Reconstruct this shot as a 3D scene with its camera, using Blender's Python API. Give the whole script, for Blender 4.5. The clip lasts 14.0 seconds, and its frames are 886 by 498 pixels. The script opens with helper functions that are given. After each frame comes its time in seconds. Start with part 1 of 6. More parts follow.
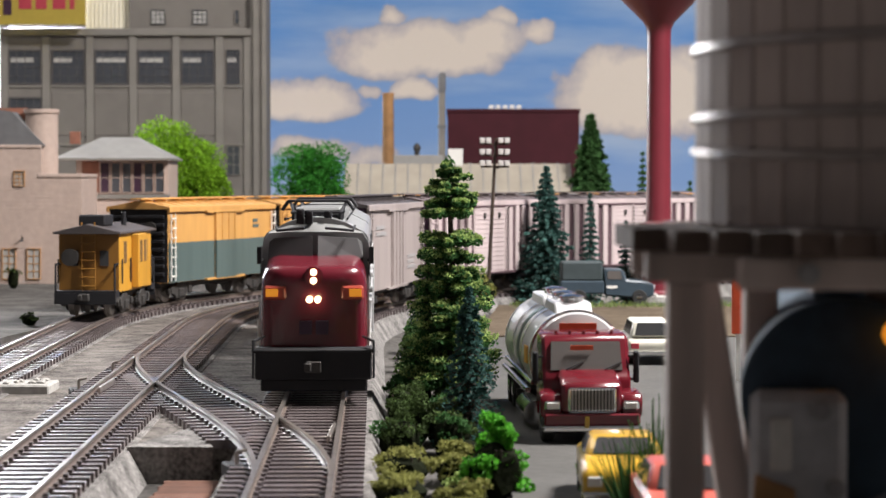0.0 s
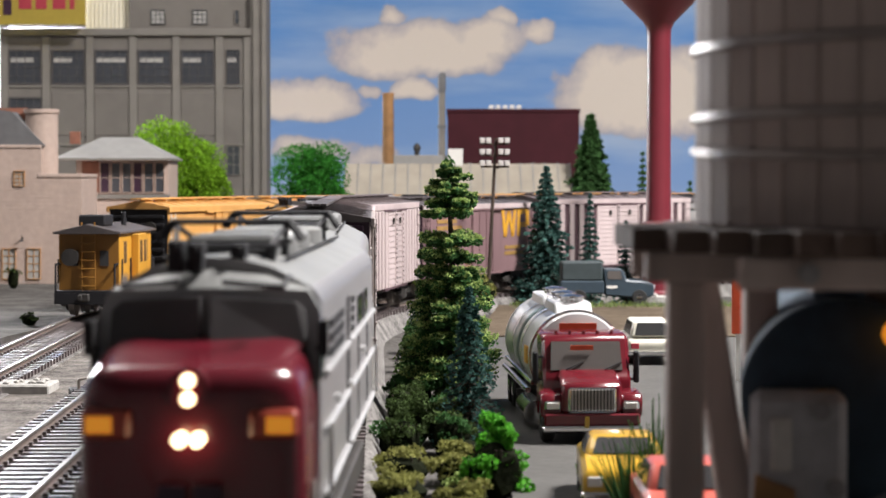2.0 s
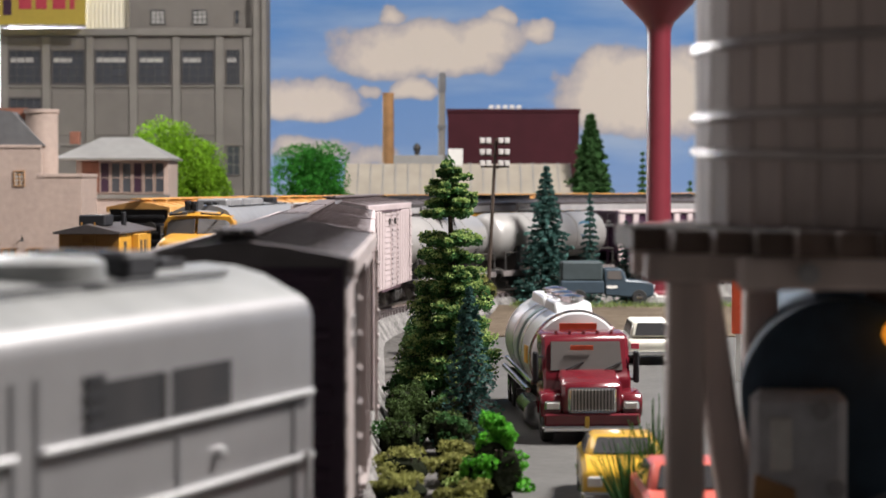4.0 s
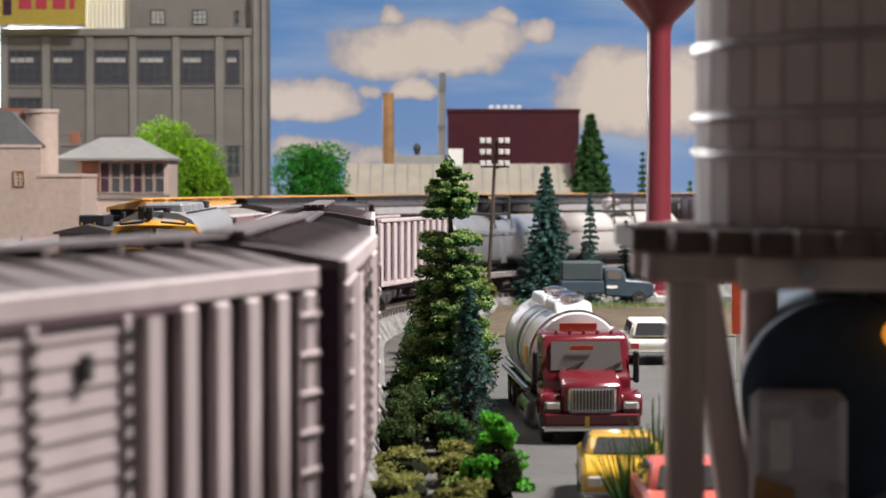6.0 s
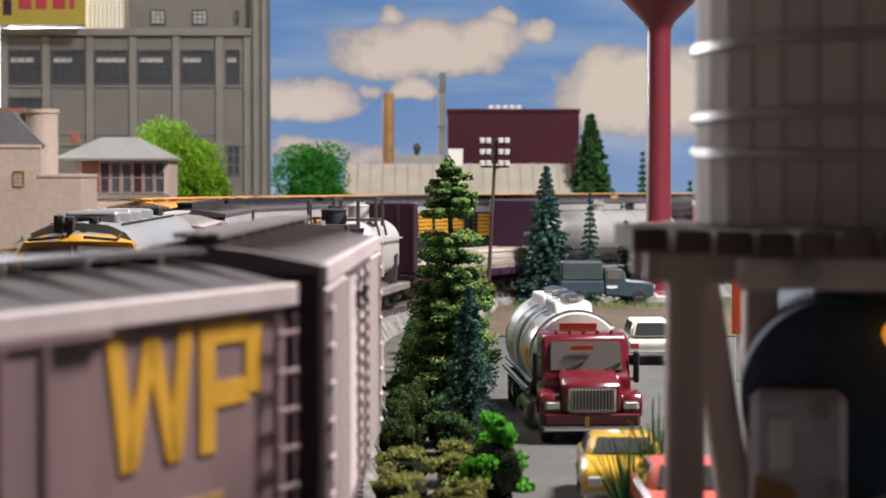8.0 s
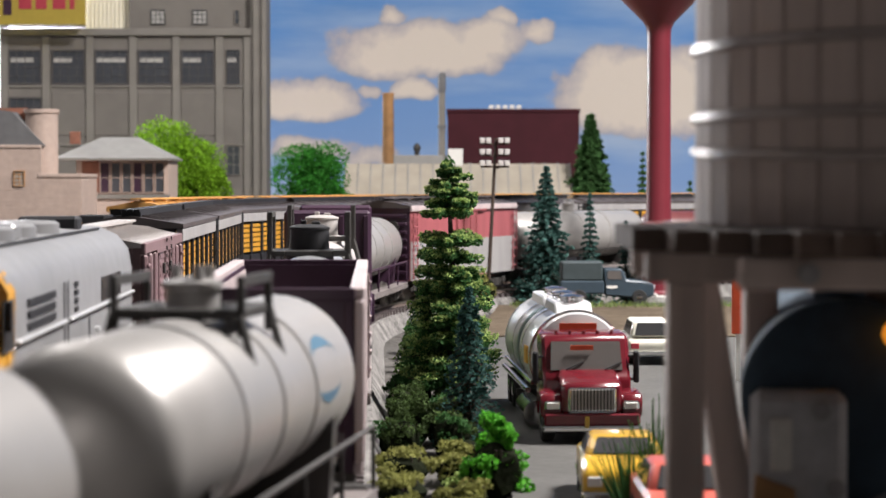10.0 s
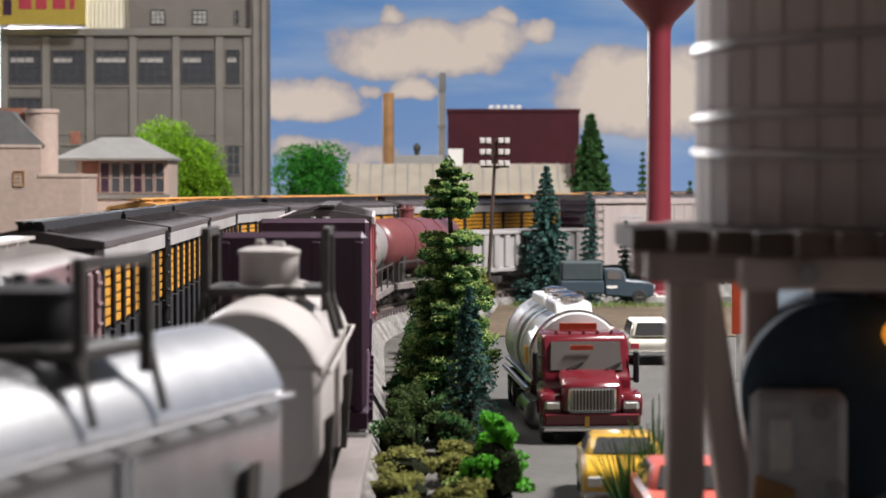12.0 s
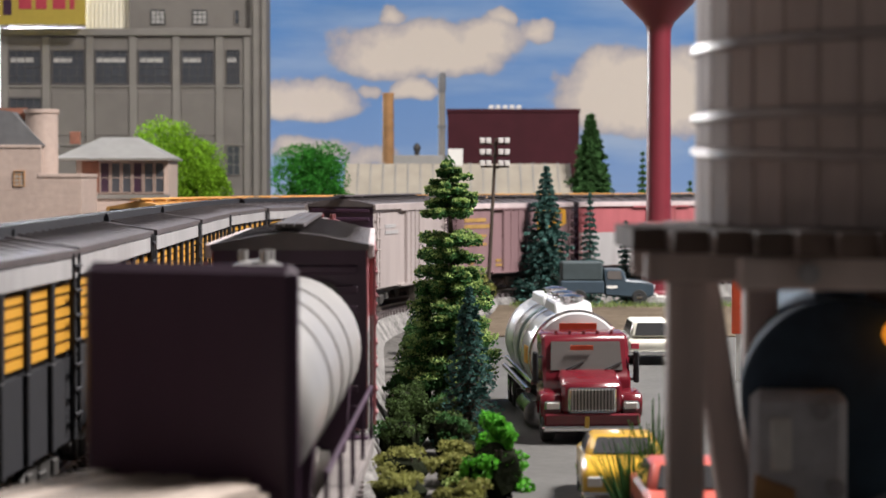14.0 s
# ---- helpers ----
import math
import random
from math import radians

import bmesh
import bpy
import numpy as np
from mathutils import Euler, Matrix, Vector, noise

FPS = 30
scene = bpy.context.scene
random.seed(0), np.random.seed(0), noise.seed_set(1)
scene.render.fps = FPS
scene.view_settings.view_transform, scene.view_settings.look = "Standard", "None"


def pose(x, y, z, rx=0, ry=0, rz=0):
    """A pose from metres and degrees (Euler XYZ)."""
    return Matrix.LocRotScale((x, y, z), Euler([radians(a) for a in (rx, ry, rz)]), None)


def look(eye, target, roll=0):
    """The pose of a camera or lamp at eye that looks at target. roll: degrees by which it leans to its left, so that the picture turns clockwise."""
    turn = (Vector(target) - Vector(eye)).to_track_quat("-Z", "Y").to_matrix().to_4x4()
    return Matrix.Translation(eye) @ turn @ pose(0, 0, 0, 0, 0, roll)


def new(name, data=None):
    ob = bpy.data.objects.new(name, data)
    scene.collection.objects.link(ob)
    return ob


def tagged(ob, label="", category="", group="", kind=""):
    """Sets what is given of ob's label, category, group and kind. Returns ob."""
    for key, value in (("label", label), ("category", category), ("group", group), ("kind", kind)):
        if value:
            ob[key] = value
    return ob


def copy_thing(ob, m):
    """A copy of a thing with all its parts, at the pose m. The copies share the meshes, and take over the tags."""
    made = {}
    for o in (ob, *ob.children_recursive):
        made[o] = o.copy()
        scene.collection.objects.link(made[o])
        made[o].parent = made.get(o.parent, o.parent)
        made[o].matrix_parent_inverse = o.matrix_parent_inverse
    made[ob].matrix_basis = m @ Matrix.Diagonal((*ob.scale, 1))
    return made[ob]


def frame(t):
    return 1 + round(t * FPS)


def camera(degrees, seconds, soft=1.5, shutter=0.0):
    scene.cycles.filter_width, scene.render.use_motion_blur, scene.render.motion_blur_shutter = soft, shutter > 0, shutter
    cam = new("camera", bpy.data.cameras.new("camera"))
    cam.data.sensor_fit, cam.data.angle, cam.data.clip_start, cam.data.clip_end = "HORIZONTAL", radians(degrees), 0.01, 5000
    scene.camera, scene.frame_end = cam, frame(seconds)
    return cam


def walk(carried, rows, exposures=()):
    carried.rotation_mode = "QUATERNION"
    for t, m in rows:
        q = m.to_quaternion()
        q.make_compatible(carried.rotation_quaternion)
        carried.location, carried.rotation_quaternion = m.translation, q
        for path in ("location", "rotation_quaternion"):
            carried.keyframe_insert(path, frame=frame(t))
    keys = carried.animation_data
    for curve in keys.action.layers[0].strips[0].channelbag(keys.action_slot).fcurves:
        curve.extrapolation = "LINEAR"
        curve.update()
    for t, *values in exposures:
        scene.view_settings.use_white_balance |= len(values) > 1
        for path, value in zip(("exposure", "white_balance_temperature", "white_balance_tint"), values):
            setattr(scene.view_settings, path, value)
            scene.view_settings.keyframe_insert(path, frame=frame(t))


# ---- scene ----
# A model railway layout at 1:87. Lengths in the code are millimetres; U turns them into metres.
U = 0.001
EYE = (0.0, 0.0, 62.0)
cam = camera(23.9, 14.0, shutter=0.25)
PITCH = -1.89
STILL = pose(0, 0, EYE[2] * U, 90 + PITCH)
NUDGE = pose(0, 0, EYE[2] * U, 90 + PITCH - 0.08)
walk(cam, [(0, STILL), (5.2, STILL), (5.4, NUDGE), (5.7, STILL), (14.0, STILL)])
cam.data.dof.use_dof = True
cam.data.dof.focus_distance = 0.70
cam.data.dof.aperture_fstop = 52.0

# ---- light: ceiling panels of the train room ----
world = bpy.data.worlds.new("world")
scene.world = world
world.use_nodes = True
world.node_tree.nodes["Background"].inputs[0].default_value = (0.55, 0.6, 0.7, 1)
world.node_tree.nodes["Background"].inputs[1].default_value = 0.05


def lamp(x, y, z, sx, sy, watts, colour, target=None):
    d = bpy.data.lights.new("ceiling_lamp", "AREA")
    d.shape, d.size, d.size_y, d.energy, d.color = "RECTANGLE", sx * U, sy * U, watts, colour
    ob = new("ceiling_lamp_light", d)
    ob.matrix_basis = look((x * U, y * U, z * U), target) if target else pose(x * U, y * U, z * U)
    return ob


LAMPS = [(-430, 1150, 890, 240, 700, 3), (600, 680, 890, 240, 320, 47)]
for lx, ly, lz, sx, sy, watts in LAMPS:
    lamp(lx, ly, lz, sx, sy, watts, (1.0, 0.95, 0.925))
# daylight from the window at the far corner of the room
WINDOW = (-620.0, 1990.0, 260.0, 400.0, 330.0)
lamp(WINDOW[0], WINDOW[1] - 12, WINDOW[2], WINDOW[3], WINDOW[4], 20, (0.95, 0.97, 1.0), (-0.42, 0.6, 0.0))

# ---- materials ----
MATS = {}


def mat(name, colour, rough=0.6, metal=0.0, var=0.15, scale=300.0, bump=0.15, emit=0.0, island=0.0, coat=0.0, rnd=0.0, streak=False, glass=False):
    """A painted or natural surface: base colour with grain at two scales, fine relief, optional variation per piece."""
    if name in MATS:
        return MATS[name]
    m = bpy.data.materials.new(name)
    MATS[name] = m
    m.use_nodes = True
    t = m.node_tree
    n, l = t.nodes, t.links
    b = n["Principled BSDF"]
    b.inputs["Roughness"].default_value = rough
    b.inputs["Metallic"].default_value = metal
    b.inputs["Coat Weight"].default_value = coat
    if glass:
        b.inputs["Transmission Weight"].default_value = 0.85
    leafy = name.startswith(("leaf", "spruce", "pine"))
    if leafy:
        b.inputs["Specular IOR Level"].default_value = 0.12
    if name in ("ground_grey", "ballast", "track_fill", "dirt"):
        b.inputs["Specular IOR Level"].default_value = 0.1
    co = n.new("ShaderNodeTexCoord")
    mp = n.new("ShaderNodeMapping")
    if streak:
        mp.inputs["Scale"].default_value = (1, 1, 0.15)
    l.new(co.outputs["Object"], mp.inputs["Vector"])
    fine = n.new("ShaderNodeTexNoise")
    fine.inputs["Scale"].default_value = scale
    fine.inputs["Detail"].default_value = 6
    l.new(mp.outputs[0], fine.inputs["Vector"])
    big = n.new("ShaderNodeTexNoise")
    big.inputs["Scale"].default_value = scale * 0.13
    big.inputs["Detail"].default_value = 3
    l.new(mp.outputs[0], big.inputs["Vector"])
    add = n.new("ShaderNodeMath")
    add.operation = "ADD"
    l.new(fine.outputs[0], add.inputs[0])
    l.new(big.outputs[0], add.inputs[1])
    val = n.new("ShaderNodeMapRange")
    val.inputs["From Min"].default_value = 0.7
    val.inputs["From Max"].default_value = 1.3
    val.inputs["To Min"].default_value = 1 - var
    val.inputs["To Max"].default_value = 1 + var
    l.new(add.outputs[0], val.inputs["Value"])
    last = val.outputs[0]
    if island or rnd:
        src = n.new("ShaderNodeNewGeometry").outputs["Random Per Island"] if island else n.new("ShaderNodeObjectInfo").outputs["Random"]
        r = n.new("ShaderNodeMapRange")
        k = island or rnd
        r.inputs["To Min"].default_value = 1 - k
        r.inputs["To Max"].default_value = 1 + k
        l.new(src, r.inputs["Value"])
        mu = n.new("ShaderNodeMath")
        mu.operation = "MULTIPLY"
        l.new(last, mu.inputs[0])
        l.new(r.outputs[0], mu.inputs[1])
        last = mu.outputs[0]
    mix = n.new("ShaderNodeVectorMath")
    mix.operation = "SCALE"
    mix.inputs[0].default_value = colour
    l.new(last, mix.inputs["Scale"])
    l.new(mix.outputs[0], b.inputs["Base Color"])
    if bump:
        bp = n.new("ShaderNodeBump")
        bp.inputs["Strength"].default_value = bump
        bp.inputs["Distance"].default_value = 0.0006
        l.new(fine.outputs[0], bp.inputs["Height"])
        l.new(bp.outputs[0], b.inputs["Normal"])
    if leafy:
        tr = n.new("ShaderNodeBsdfTranslucent")
        l.new(mix.outputs[0], tr.inputs["Color"])
        both = n.new("ShaderNodeMixShader")
        both.inputs[0].default_value = 0.4
        l.new(b.outputs[0], both.inputs[1])
        l.new(tr.outputs[0], both.inputs[2])
        l.new(both.outputs[0], n["Material Output"].inputs["Surface"])
    if emit:
        b.inputs["Emission Color"].default_value = (*colour, 1)
        b.inputs["Emission Strength"].default_value = emit
    return m


# ---- mesh helpers ----
def box(bm, x0, y0, z0, x1, y1, z1, m=None):
    r = bmesh.ops.create_cube(bm, size=1)
    M = Matrix.Translation(((x0 + x1) / 2, (y0 + y1) / 2, (z0 + z1) / 2)) @ Matrix.Diagonal((abs(x1 - x0), abs(y1 - y0), abs(z1 - z0), 1))
    bmesh.ops.transform(bm, matrix=m @ M if m else M, verts=r["verts"])
    return r["verts"]


def rod(bm, p, q, r, r2=None, seg=10, caps=True):
    """A round bar from p to q."""
    p, q = Vector(p), Vector(q)
    d = q - p
    v = bmesh.ops.create_cone(bm, cap_ends=caps, segments=seg, radius1=r, radius2=r if r2 is None else r2, depth=d.length)["verts"]
    bmesh.ops.transform(bm, matrix=Matrix.Translation((p + q) / 2) @ d.to_track_quat("Z", "Y").to_matrix().to_4x4(), verts=v)
    return v


def lathe(bm, prof, seg=32, axis="z", c=(0, 0, 0)):
    """Turns a profile of (radius, height) pairs round an axis through c."""
    rings = []
    for r, h in prof:
        ring = []
        for i in range(seg):
            a = 2 * math.pi * i / seg
            u, w = r * math.cos(a), r * math.sin(a)
            p = {"z": (u, w, h), "y": (u, h, w), "x": (h, u, w)}[axis]
            ring.append(bm.verts.new(Vector(p) + Vector(c)))
        rings.append(ring)
    for a, b in zip(rings, rings[1:]):
        for i in range(seg):
            bm.faces.new((a[i], a[(i + 1) % seg], b[(i + 1) % seg], b[i]))
    bm.faces.new(rings[0][::-1])
    bm.faces.new(rings[-1])


def prism(bm, pts, y0, y1, axis="y"):
    """Extrudes an outline along an axis. For y the outline is (x, z); for x it is (y, z); for z it is (x, y)."""
    put = {"y": lambda a, b, h: (a, h, b), "x": lambda a, b, h: (h, a, b), "z": lambda a, b, h: (a, b, h)}[axis]
    A = [bm.verts.new(put(a, b, y0)) for a, b in pts]
    B = [bm.verts.new(put(a, b, y1)) for a, b in pts]
    k = len(pts)
    for i in range(k):
        bm.faces.new((A[i], A[(i + 1) % k], B[(i + 1) % k], B[i]))
    bm.faces.new(A[::-1])
    bm.faces.new(B)


def finish(bm, bevel=0.0, smooth=False, seg=1):
    bmesh.ops.recalc_face_normals(bm, faces=bm.faces)
    if bevel:
        ed = [e for e in bm.edges if len(e.link_faces) == 2 and e.calc_face_angle(0) > 0.6]
        bmesh.ops.bevel(bm, geom=ed, offset=bevel, segments=seg, affect="EDGES", profile=0.6)
    if smooth:
        for f in bm.faces:
            f.smooth = True


def mesh_of(name, bm, material, bevel=0.0, smooth=False):
    finish(bm, bevel, smooth)
    bmesh.ops.scale(bm, vec=(U, U, U), verts=bm.verts)
    me = bpy.data.meshes.new(name)
    bm.to_mesh(me)
    bm.free()
    for m in material if isinstance(material, (list, tuple)) else [material]:
        me.materials.append(m)
    if smooth:
        me.set_sharp_from_angle(angle=radians(40))
    return me


def part(name, bm, material, parent=None, label="", at=None, bevel=0.0, smooth=False):
    ob = new(name, mesh_of(name, bm, material, bevel, smooth))
    if parent is not None:
        ob.parent = parent
    if at is not None:
        ob.matrix_basis = mm(*at)
    if label:
        ob["label"] = label
    return ob


def shared(name, me, parent, at):
    ob = new(name, me)
    ob.parent = parent
    ob.matrix_basis = mm(*at)
    return ob


def mm(x, y, z, rx=0, ry=0, rz=0):
    return pose(x * U, y * U, z * U, rx, ry, rz)


def thing(name, x, y, z, rz=0, label="", category="", group="", kind=""):
    e = new(name)
    e.empty_display_size = 0.01
    e.matrix_basis = mm(x, y, z, 0, 0, rz)
    return tagged(e, label, category, group, kind)


def B():
    return bmesh.new()


# ---- track lines: a near bend, a straight run towards the viewer and a wide curve from the far right ----
CX, CY = 457.0, 921.0      # centre of the wide curve, before the whole plan is turned by SKEW
NY, NB, NR = 400.0, 33.2, 402.5     # origin of distances, start of the near bend before it, the bend's radius on the main line
SKEW = 0.032
X_MAIN, X_SECOND, X_YARD = -30.5, -89.5, -143.0


def plain_line(x0, s):
    L1 = CY - NY
    R = CX - x0
    if s < -NB:
        r = NR + (x0 - X_MAIN)
        a = (-s - NB) / r
        if a < 1.2:
            return x0 - r * (1 - math.cos(a)), NY - NB - r * math.sin(a), a
        e = -s - NB - 1.2 * r
        return (x0 - r * (1 - math.cos(1.2)) - e * math.sin(1.2), NY - NB - r * math.sin(1.2) - e * math.cos(1.2), 1.2)
    if s < L1:
        return x0, NY + s, 0.0
    a = (s - L1) / R
    if a < math.pi / 2:
        return CX - R * math.cos(a), CY + R * math.sin(a), a
    return CX + (s - L1 - R * math.pi / 2), CY + R, math.pi / 2


def line(x0, s):
    """The place and heading at s mm up the line from the near bend's start; heading is the angle from straight ahead, to the right."""
    x, y, a = plain_line(x0, s)
    c, k = math.cos(SKEW), math.sin(SKEW)
    return x * c - (y - NY) * k, NY + x * k + (y - NY) * c, a - SKEW


def on_line(x0, s, base, z=0.0):
    """The pose of a car whose middle is s up the line and whose trucks stand base mm apart; its front (-y) points down the line."""
    ax, ay, _ = line(x0, s - base / 2)
    bx, by, _ = line(x0, s + base / 2)
    return mm((ax + bx) / 2, (ay + by) / 2, z, 0, 0, -math.degrees(math.atan2(bx - ax, by - ay)))

M_GROUND = mat("ground_grey", (0.09, 0.085, 0.08), 0.85, var=0.65, scale=500, bump=0.6)
M_BALLAST = mat("ballast", (0.18, 0.172, 0.165), 0.9, var=0.75, scale=900, bump=1.0)
M_FILL = mat("track_fill", (0.135, 0.122, 0.112), 0.95, var=0.8, scale=900, bump=1.0)
M_ROAD = mat("asphalt", (0.06, 0.058, 0.054), 0.75, var=0.25, scale=350, bump=0.25)
M_DIRT = mat("dirt", (0.095, 0.074, 0.053), 0.95, var=0.35, scale=300, bump=0.5)
M_TIE = mat("tie_plastic", (0.12, 0.1, 0.1), 0.3, var=0.3, scale=400, rnd=0.25, bump=0.4)
M_RAIL = mat("rail_steel", (0.42, 0.38, 0.35), 0.32, metal=0.9, var=0.25, scale=200, bump=0.1)
M_RAILSIDE = mat("rail_web", (0.13, 0.1, 0.085), 0.6, metal=0.3, var=0.3, scale=200)
M_CONC = mat("concrete", (0.36, 0.35, 0.33), 0.9, var=0.25, scale=400, bump=0.6)
M_PLANK = mat("brown_plank", (0.16, 0.075, 0.05), 0.8, var=0.3, scale=250, rnd=0.3)
M_BLACK = mat("black_plastic", (0.008, 0.008, 0.011), 0.7, var=0.2, scale=250)
M_TRUCK = mat("truck_frame", (0.035, 0.032, 0.03), 0.6, var=0.3, scale=300)
M_WHEEL = mat("wheel_metal", (0.3, 0.28, 0.26), 0.35, metal=0.8, var=0.2, scale=200)
M_SILVER = mat("silver_paint", (0.345, 0.34, 0.343), 0.36, metal=0.55, var=0.06, scale=150, bump=0.05)
M_BATTEN = mat("silver_batten", (0.62, 0.62, 0.62), 0.3, metal=0.4, var=0.06)
M_GREYROOF = mat("grey_roof", (0.27, 0.27, 0.275), 0.4, metal=0.3, var=0.12, scale=150)
M_SILVERROOF = mat("silver_roof", (0.3, 0.305, 0.3), 0.4, metal=0.35, var=0.14, scale=130, bump=0.08)
M_RED = mat("engine_red", (0.115, 0.008, 0.017), 0.26, var=0.1, scale=120, coat=0.4, bump=0.03)
M_DARKGLASS = mat("dark_glass", (0.05, 0.05, 0.052), 0.08, var=0.05, bump=0.0)
M_WIND = mat("windscreen_glass", (0.075, 0.072, 0.074), 0.5, var=0.3, scale=120, bump=0)
M_LAMPW = mat("headlight_glow", (1.0, 0.78, 0.45), 0.3, emit=5.0, var=0.01, bump=0)
M_AMBER = mat("amber_lens", (0.9, 0.33, 0.03), 0.3, var=0.05, emit=0.45, bump=0)
M_LENS = mat("lamp_housing", (0.35, 0.06, 0.04), 0.3, var=0.1)
M_PINK = mat("boxcar_faded_brown", (0.45, 0.375, 0.375), 0.5, var=0.14, scale=160, streak=True, bump=0.15)
M_PINKLITE = mat("boxcar_pale_mauve", (0.31, 0.268, 0.258), 0.5, var=0.14, scale=160, streak=True, bump=0.15)
M_BROWNCAR = mat("boxcar_brown", (0.185, 0.115, 0.122), 0.5, var=0.16, scale=160, streak=True, bump=0.15)
M_MAROON = mat("maroon_car", (0.034, 0.0105, 0.03), 0.5, var=0.16, scale=160, streak=True)
M_DARKROOF = mat("car_roof_dark", (0.075, 0.064, 0.064), 0.45, var=0.25, scale=200)
M_GREY = mat("car_grey", (0.3, 0.29, 0.29), 0.5, var=0.15, scale=180, streak=True)
# darker brown for walls between ribs: their shade is put into the colour
M_RIBSHADE = mat("boxcar_shaded_brown", (0.085, 0.05, 0.06), 0.55, var=0.16, scale=160, streak=True)
M_MAUVEROOF = mat("roof_dusty_mauve", (0.13, 0.105, 0.105), 0.5, var=0.2, scale=160, bump=0.2)
M_FADERED = mat("boxcar_faded_red", (0.3, 0.085, 0.095), 0.5, var=0.2, scale=160, streak=True)
M_RUNBOARD = mat("running_board_grey", (0.16, 0.14, 0.135), 0.6, var=0.3, scale=220)
M_WPFADE = mat("lettering_faded_yellow", (0.3, 0.18, 0.055), 0.55, var=0.3, scale=500)
M_WPYEL = mat("lettering_yellow", (0.52, 0.27, 0.02), 0.5, var=0.15)
M_WHITEL = mat("lettering_white", (0.7, 0.68, 0.64), 0.55, var=0.12)
M_TANKSILVER = mat("tank_silver", (0.36, 0.347, 0.335), 0.36, metal=0.35, var=0.08, scale=120, bump=0.05)
M_TANKWHITE = mat("tank_grey_white", (0.42, 0.39, 0.375), 0.38, var=0.1, scale=150, streak=True)
M_TANKBLACK = mat("tank_bare_steel", (0.55, 0.56, 0.58), 0.34, metal=0.8, var=0.12, scale=150)
M_TANKRED = mat("tank_oxide_red", (0.13, 0.04, 0.042), 0.35, var=0.12, scale=150)
M_BLUE = mat("round_mark_blue", (0.05, 0.13, 0.2), 0.5, var=0.1)
M_LUMBER = mat("lumber", (0.33, 0.275, 0.235), 0.7, var=0.25, scale=250, rnd=0.45, bump=0.3)
M_YEL = mat("armour_yellow", (0.52, 0.26, 0.03), 0.45, var=0.12, scale=160, streak=True)
M_ORANGE = mat("orange_yellow", (0.56, 0.3, 0.09), 0.45, var=0.12, scale=160, streak=True)
M_GREENGREY = mat("dark_green_grey", (0.08, 0.115, 0.11), 0.5, var=0.15, scale=160, streak=True)
# the caboose yellow darkened: shade on its ends put into the colour
M_CABOOSE_END = mat("caboose_end_shade", (0.26, 0.12, 0.02), 0.5, var=0.15, scale=160)

# ---- ground, roadbed, track ----
GZ = -12.0


def slab(name, pts, z0, z1, material, label="", category="", kind="structure"):
    bm = B()
    prism(bm, pts, z0, z1, "z")
    ob = part(name, bm, material)
    return tagged(ob, label, category, kind=kind)


slab("ground", [(-1900, -1900), (3300, -1900), (3300, 2080), (-1900, 2080)], GZ - 30, GZ, M_GROUND, "grey gravelly scenery base of the layout", "ground")


def swept(bm, f, s0, s1, step, prof, side=0.0):
    """A closed outline (across, up) carried along the line function f."""
    n = max(2, int(abs(s1 - s0) / step) + 1)
    prev = None
    for i in range(n):
        x, y, a = f(s0 + (s1 - s0) * i / (n - 1))
        ring = [bm.verts.new((x + (side + u) * math.cos(a), y - (side + u) * math.sin(a), w)) for u, w in prof]
        if prev:
            k = len(ring)
            for j in range(k):
                bm.faces.new((prev[j], prev[(j + 1) % k], ring[(j + 1) % k], ring[j]))
        else:
            bm.faces.new(ring)
        prev = ring
    bm.faces.new(prev[::-1])


RAILP = [(-0.9, -2.1), (0.9, -2.1), (0.45, -1.5), (0.3, -0.8), (0.55, -0.7), (0.55, 0), (-0.55, 0), (-0.55, -0.7), (-0.3, -0.8), (-0.45, -1.5)]
tb = B()
box(tb, -15, -1.5, -4.2, 15, 1.5, -2.0)
for sx in (-8.25, 8.25):
    for d in (-1.6, 1.6):
        box(tb, sx + d - 0.5, -0.9, -2.0, sx + d + 0.5, 0.9, -1.35)
TIE = mesh_of("tie", tb, M_TIE)


def track(name, f, s0, s1, near, label, ties=True):
    """Roadbed, two rails, and ties; ties in the stretch near are single pieces, the others one joined mesh."""
    tr = thing(name, 0, 0, 0, 0, label, "railway track", kind="structure")
    bm = B()
    swept(bm, f, s0, s1, 25, [(-21, GZ), (21, GZ), (16.5, -4.0), (-16.5, -4.0)])
    part("roadbed", bm, M_BALLAST, tr)
    for sd in (-8.25, 8.25):
        bm = B()
        swept(bm, f, s0, s1, 12, RAILP, sd)
        for fc in bm.faces:
            fc.material_index = 0 if fc.calc_center_median().z > -0.75 else 1
        part("rail", bm, [M_RAIL, M_RAILSIDE], tr)
    far = B()
    s = s0
    while s < s1:
        x, y, a = f(s)
        m = mm(x, y, 0, 0, 0, -math.degrees(a) + random.uniform(-0.6, 0.6))
        if near[0] <= s <= near[1]:
            ob = new("tie", TIE)
            ob.parent = tr
            ob.matrix_basis = m
        else:
            m.translation /= U
            box(far, -15, -1.5, -4.2, 15, 1.5, -2.0, m)
        s += 6.9
    tagged(part("far_ties", far, M_TIE, tr), kind="stuff")
    return tr


track("track_main", lambda s: line(X_MAIN, s), -900, 2300, (-150, 620), "main line of dark ties and worn steel rails on ballast")
track("track_second", lambda s: line(X_SECOND, s), -700, 2300, (-100, 800), "second line of dark ties and worn steel rails on ballast")
track("track_yard", lambda s: line(X_YARD, s), -300, 2300, (60, 700), "yard siding with dark ties and dusty rails")


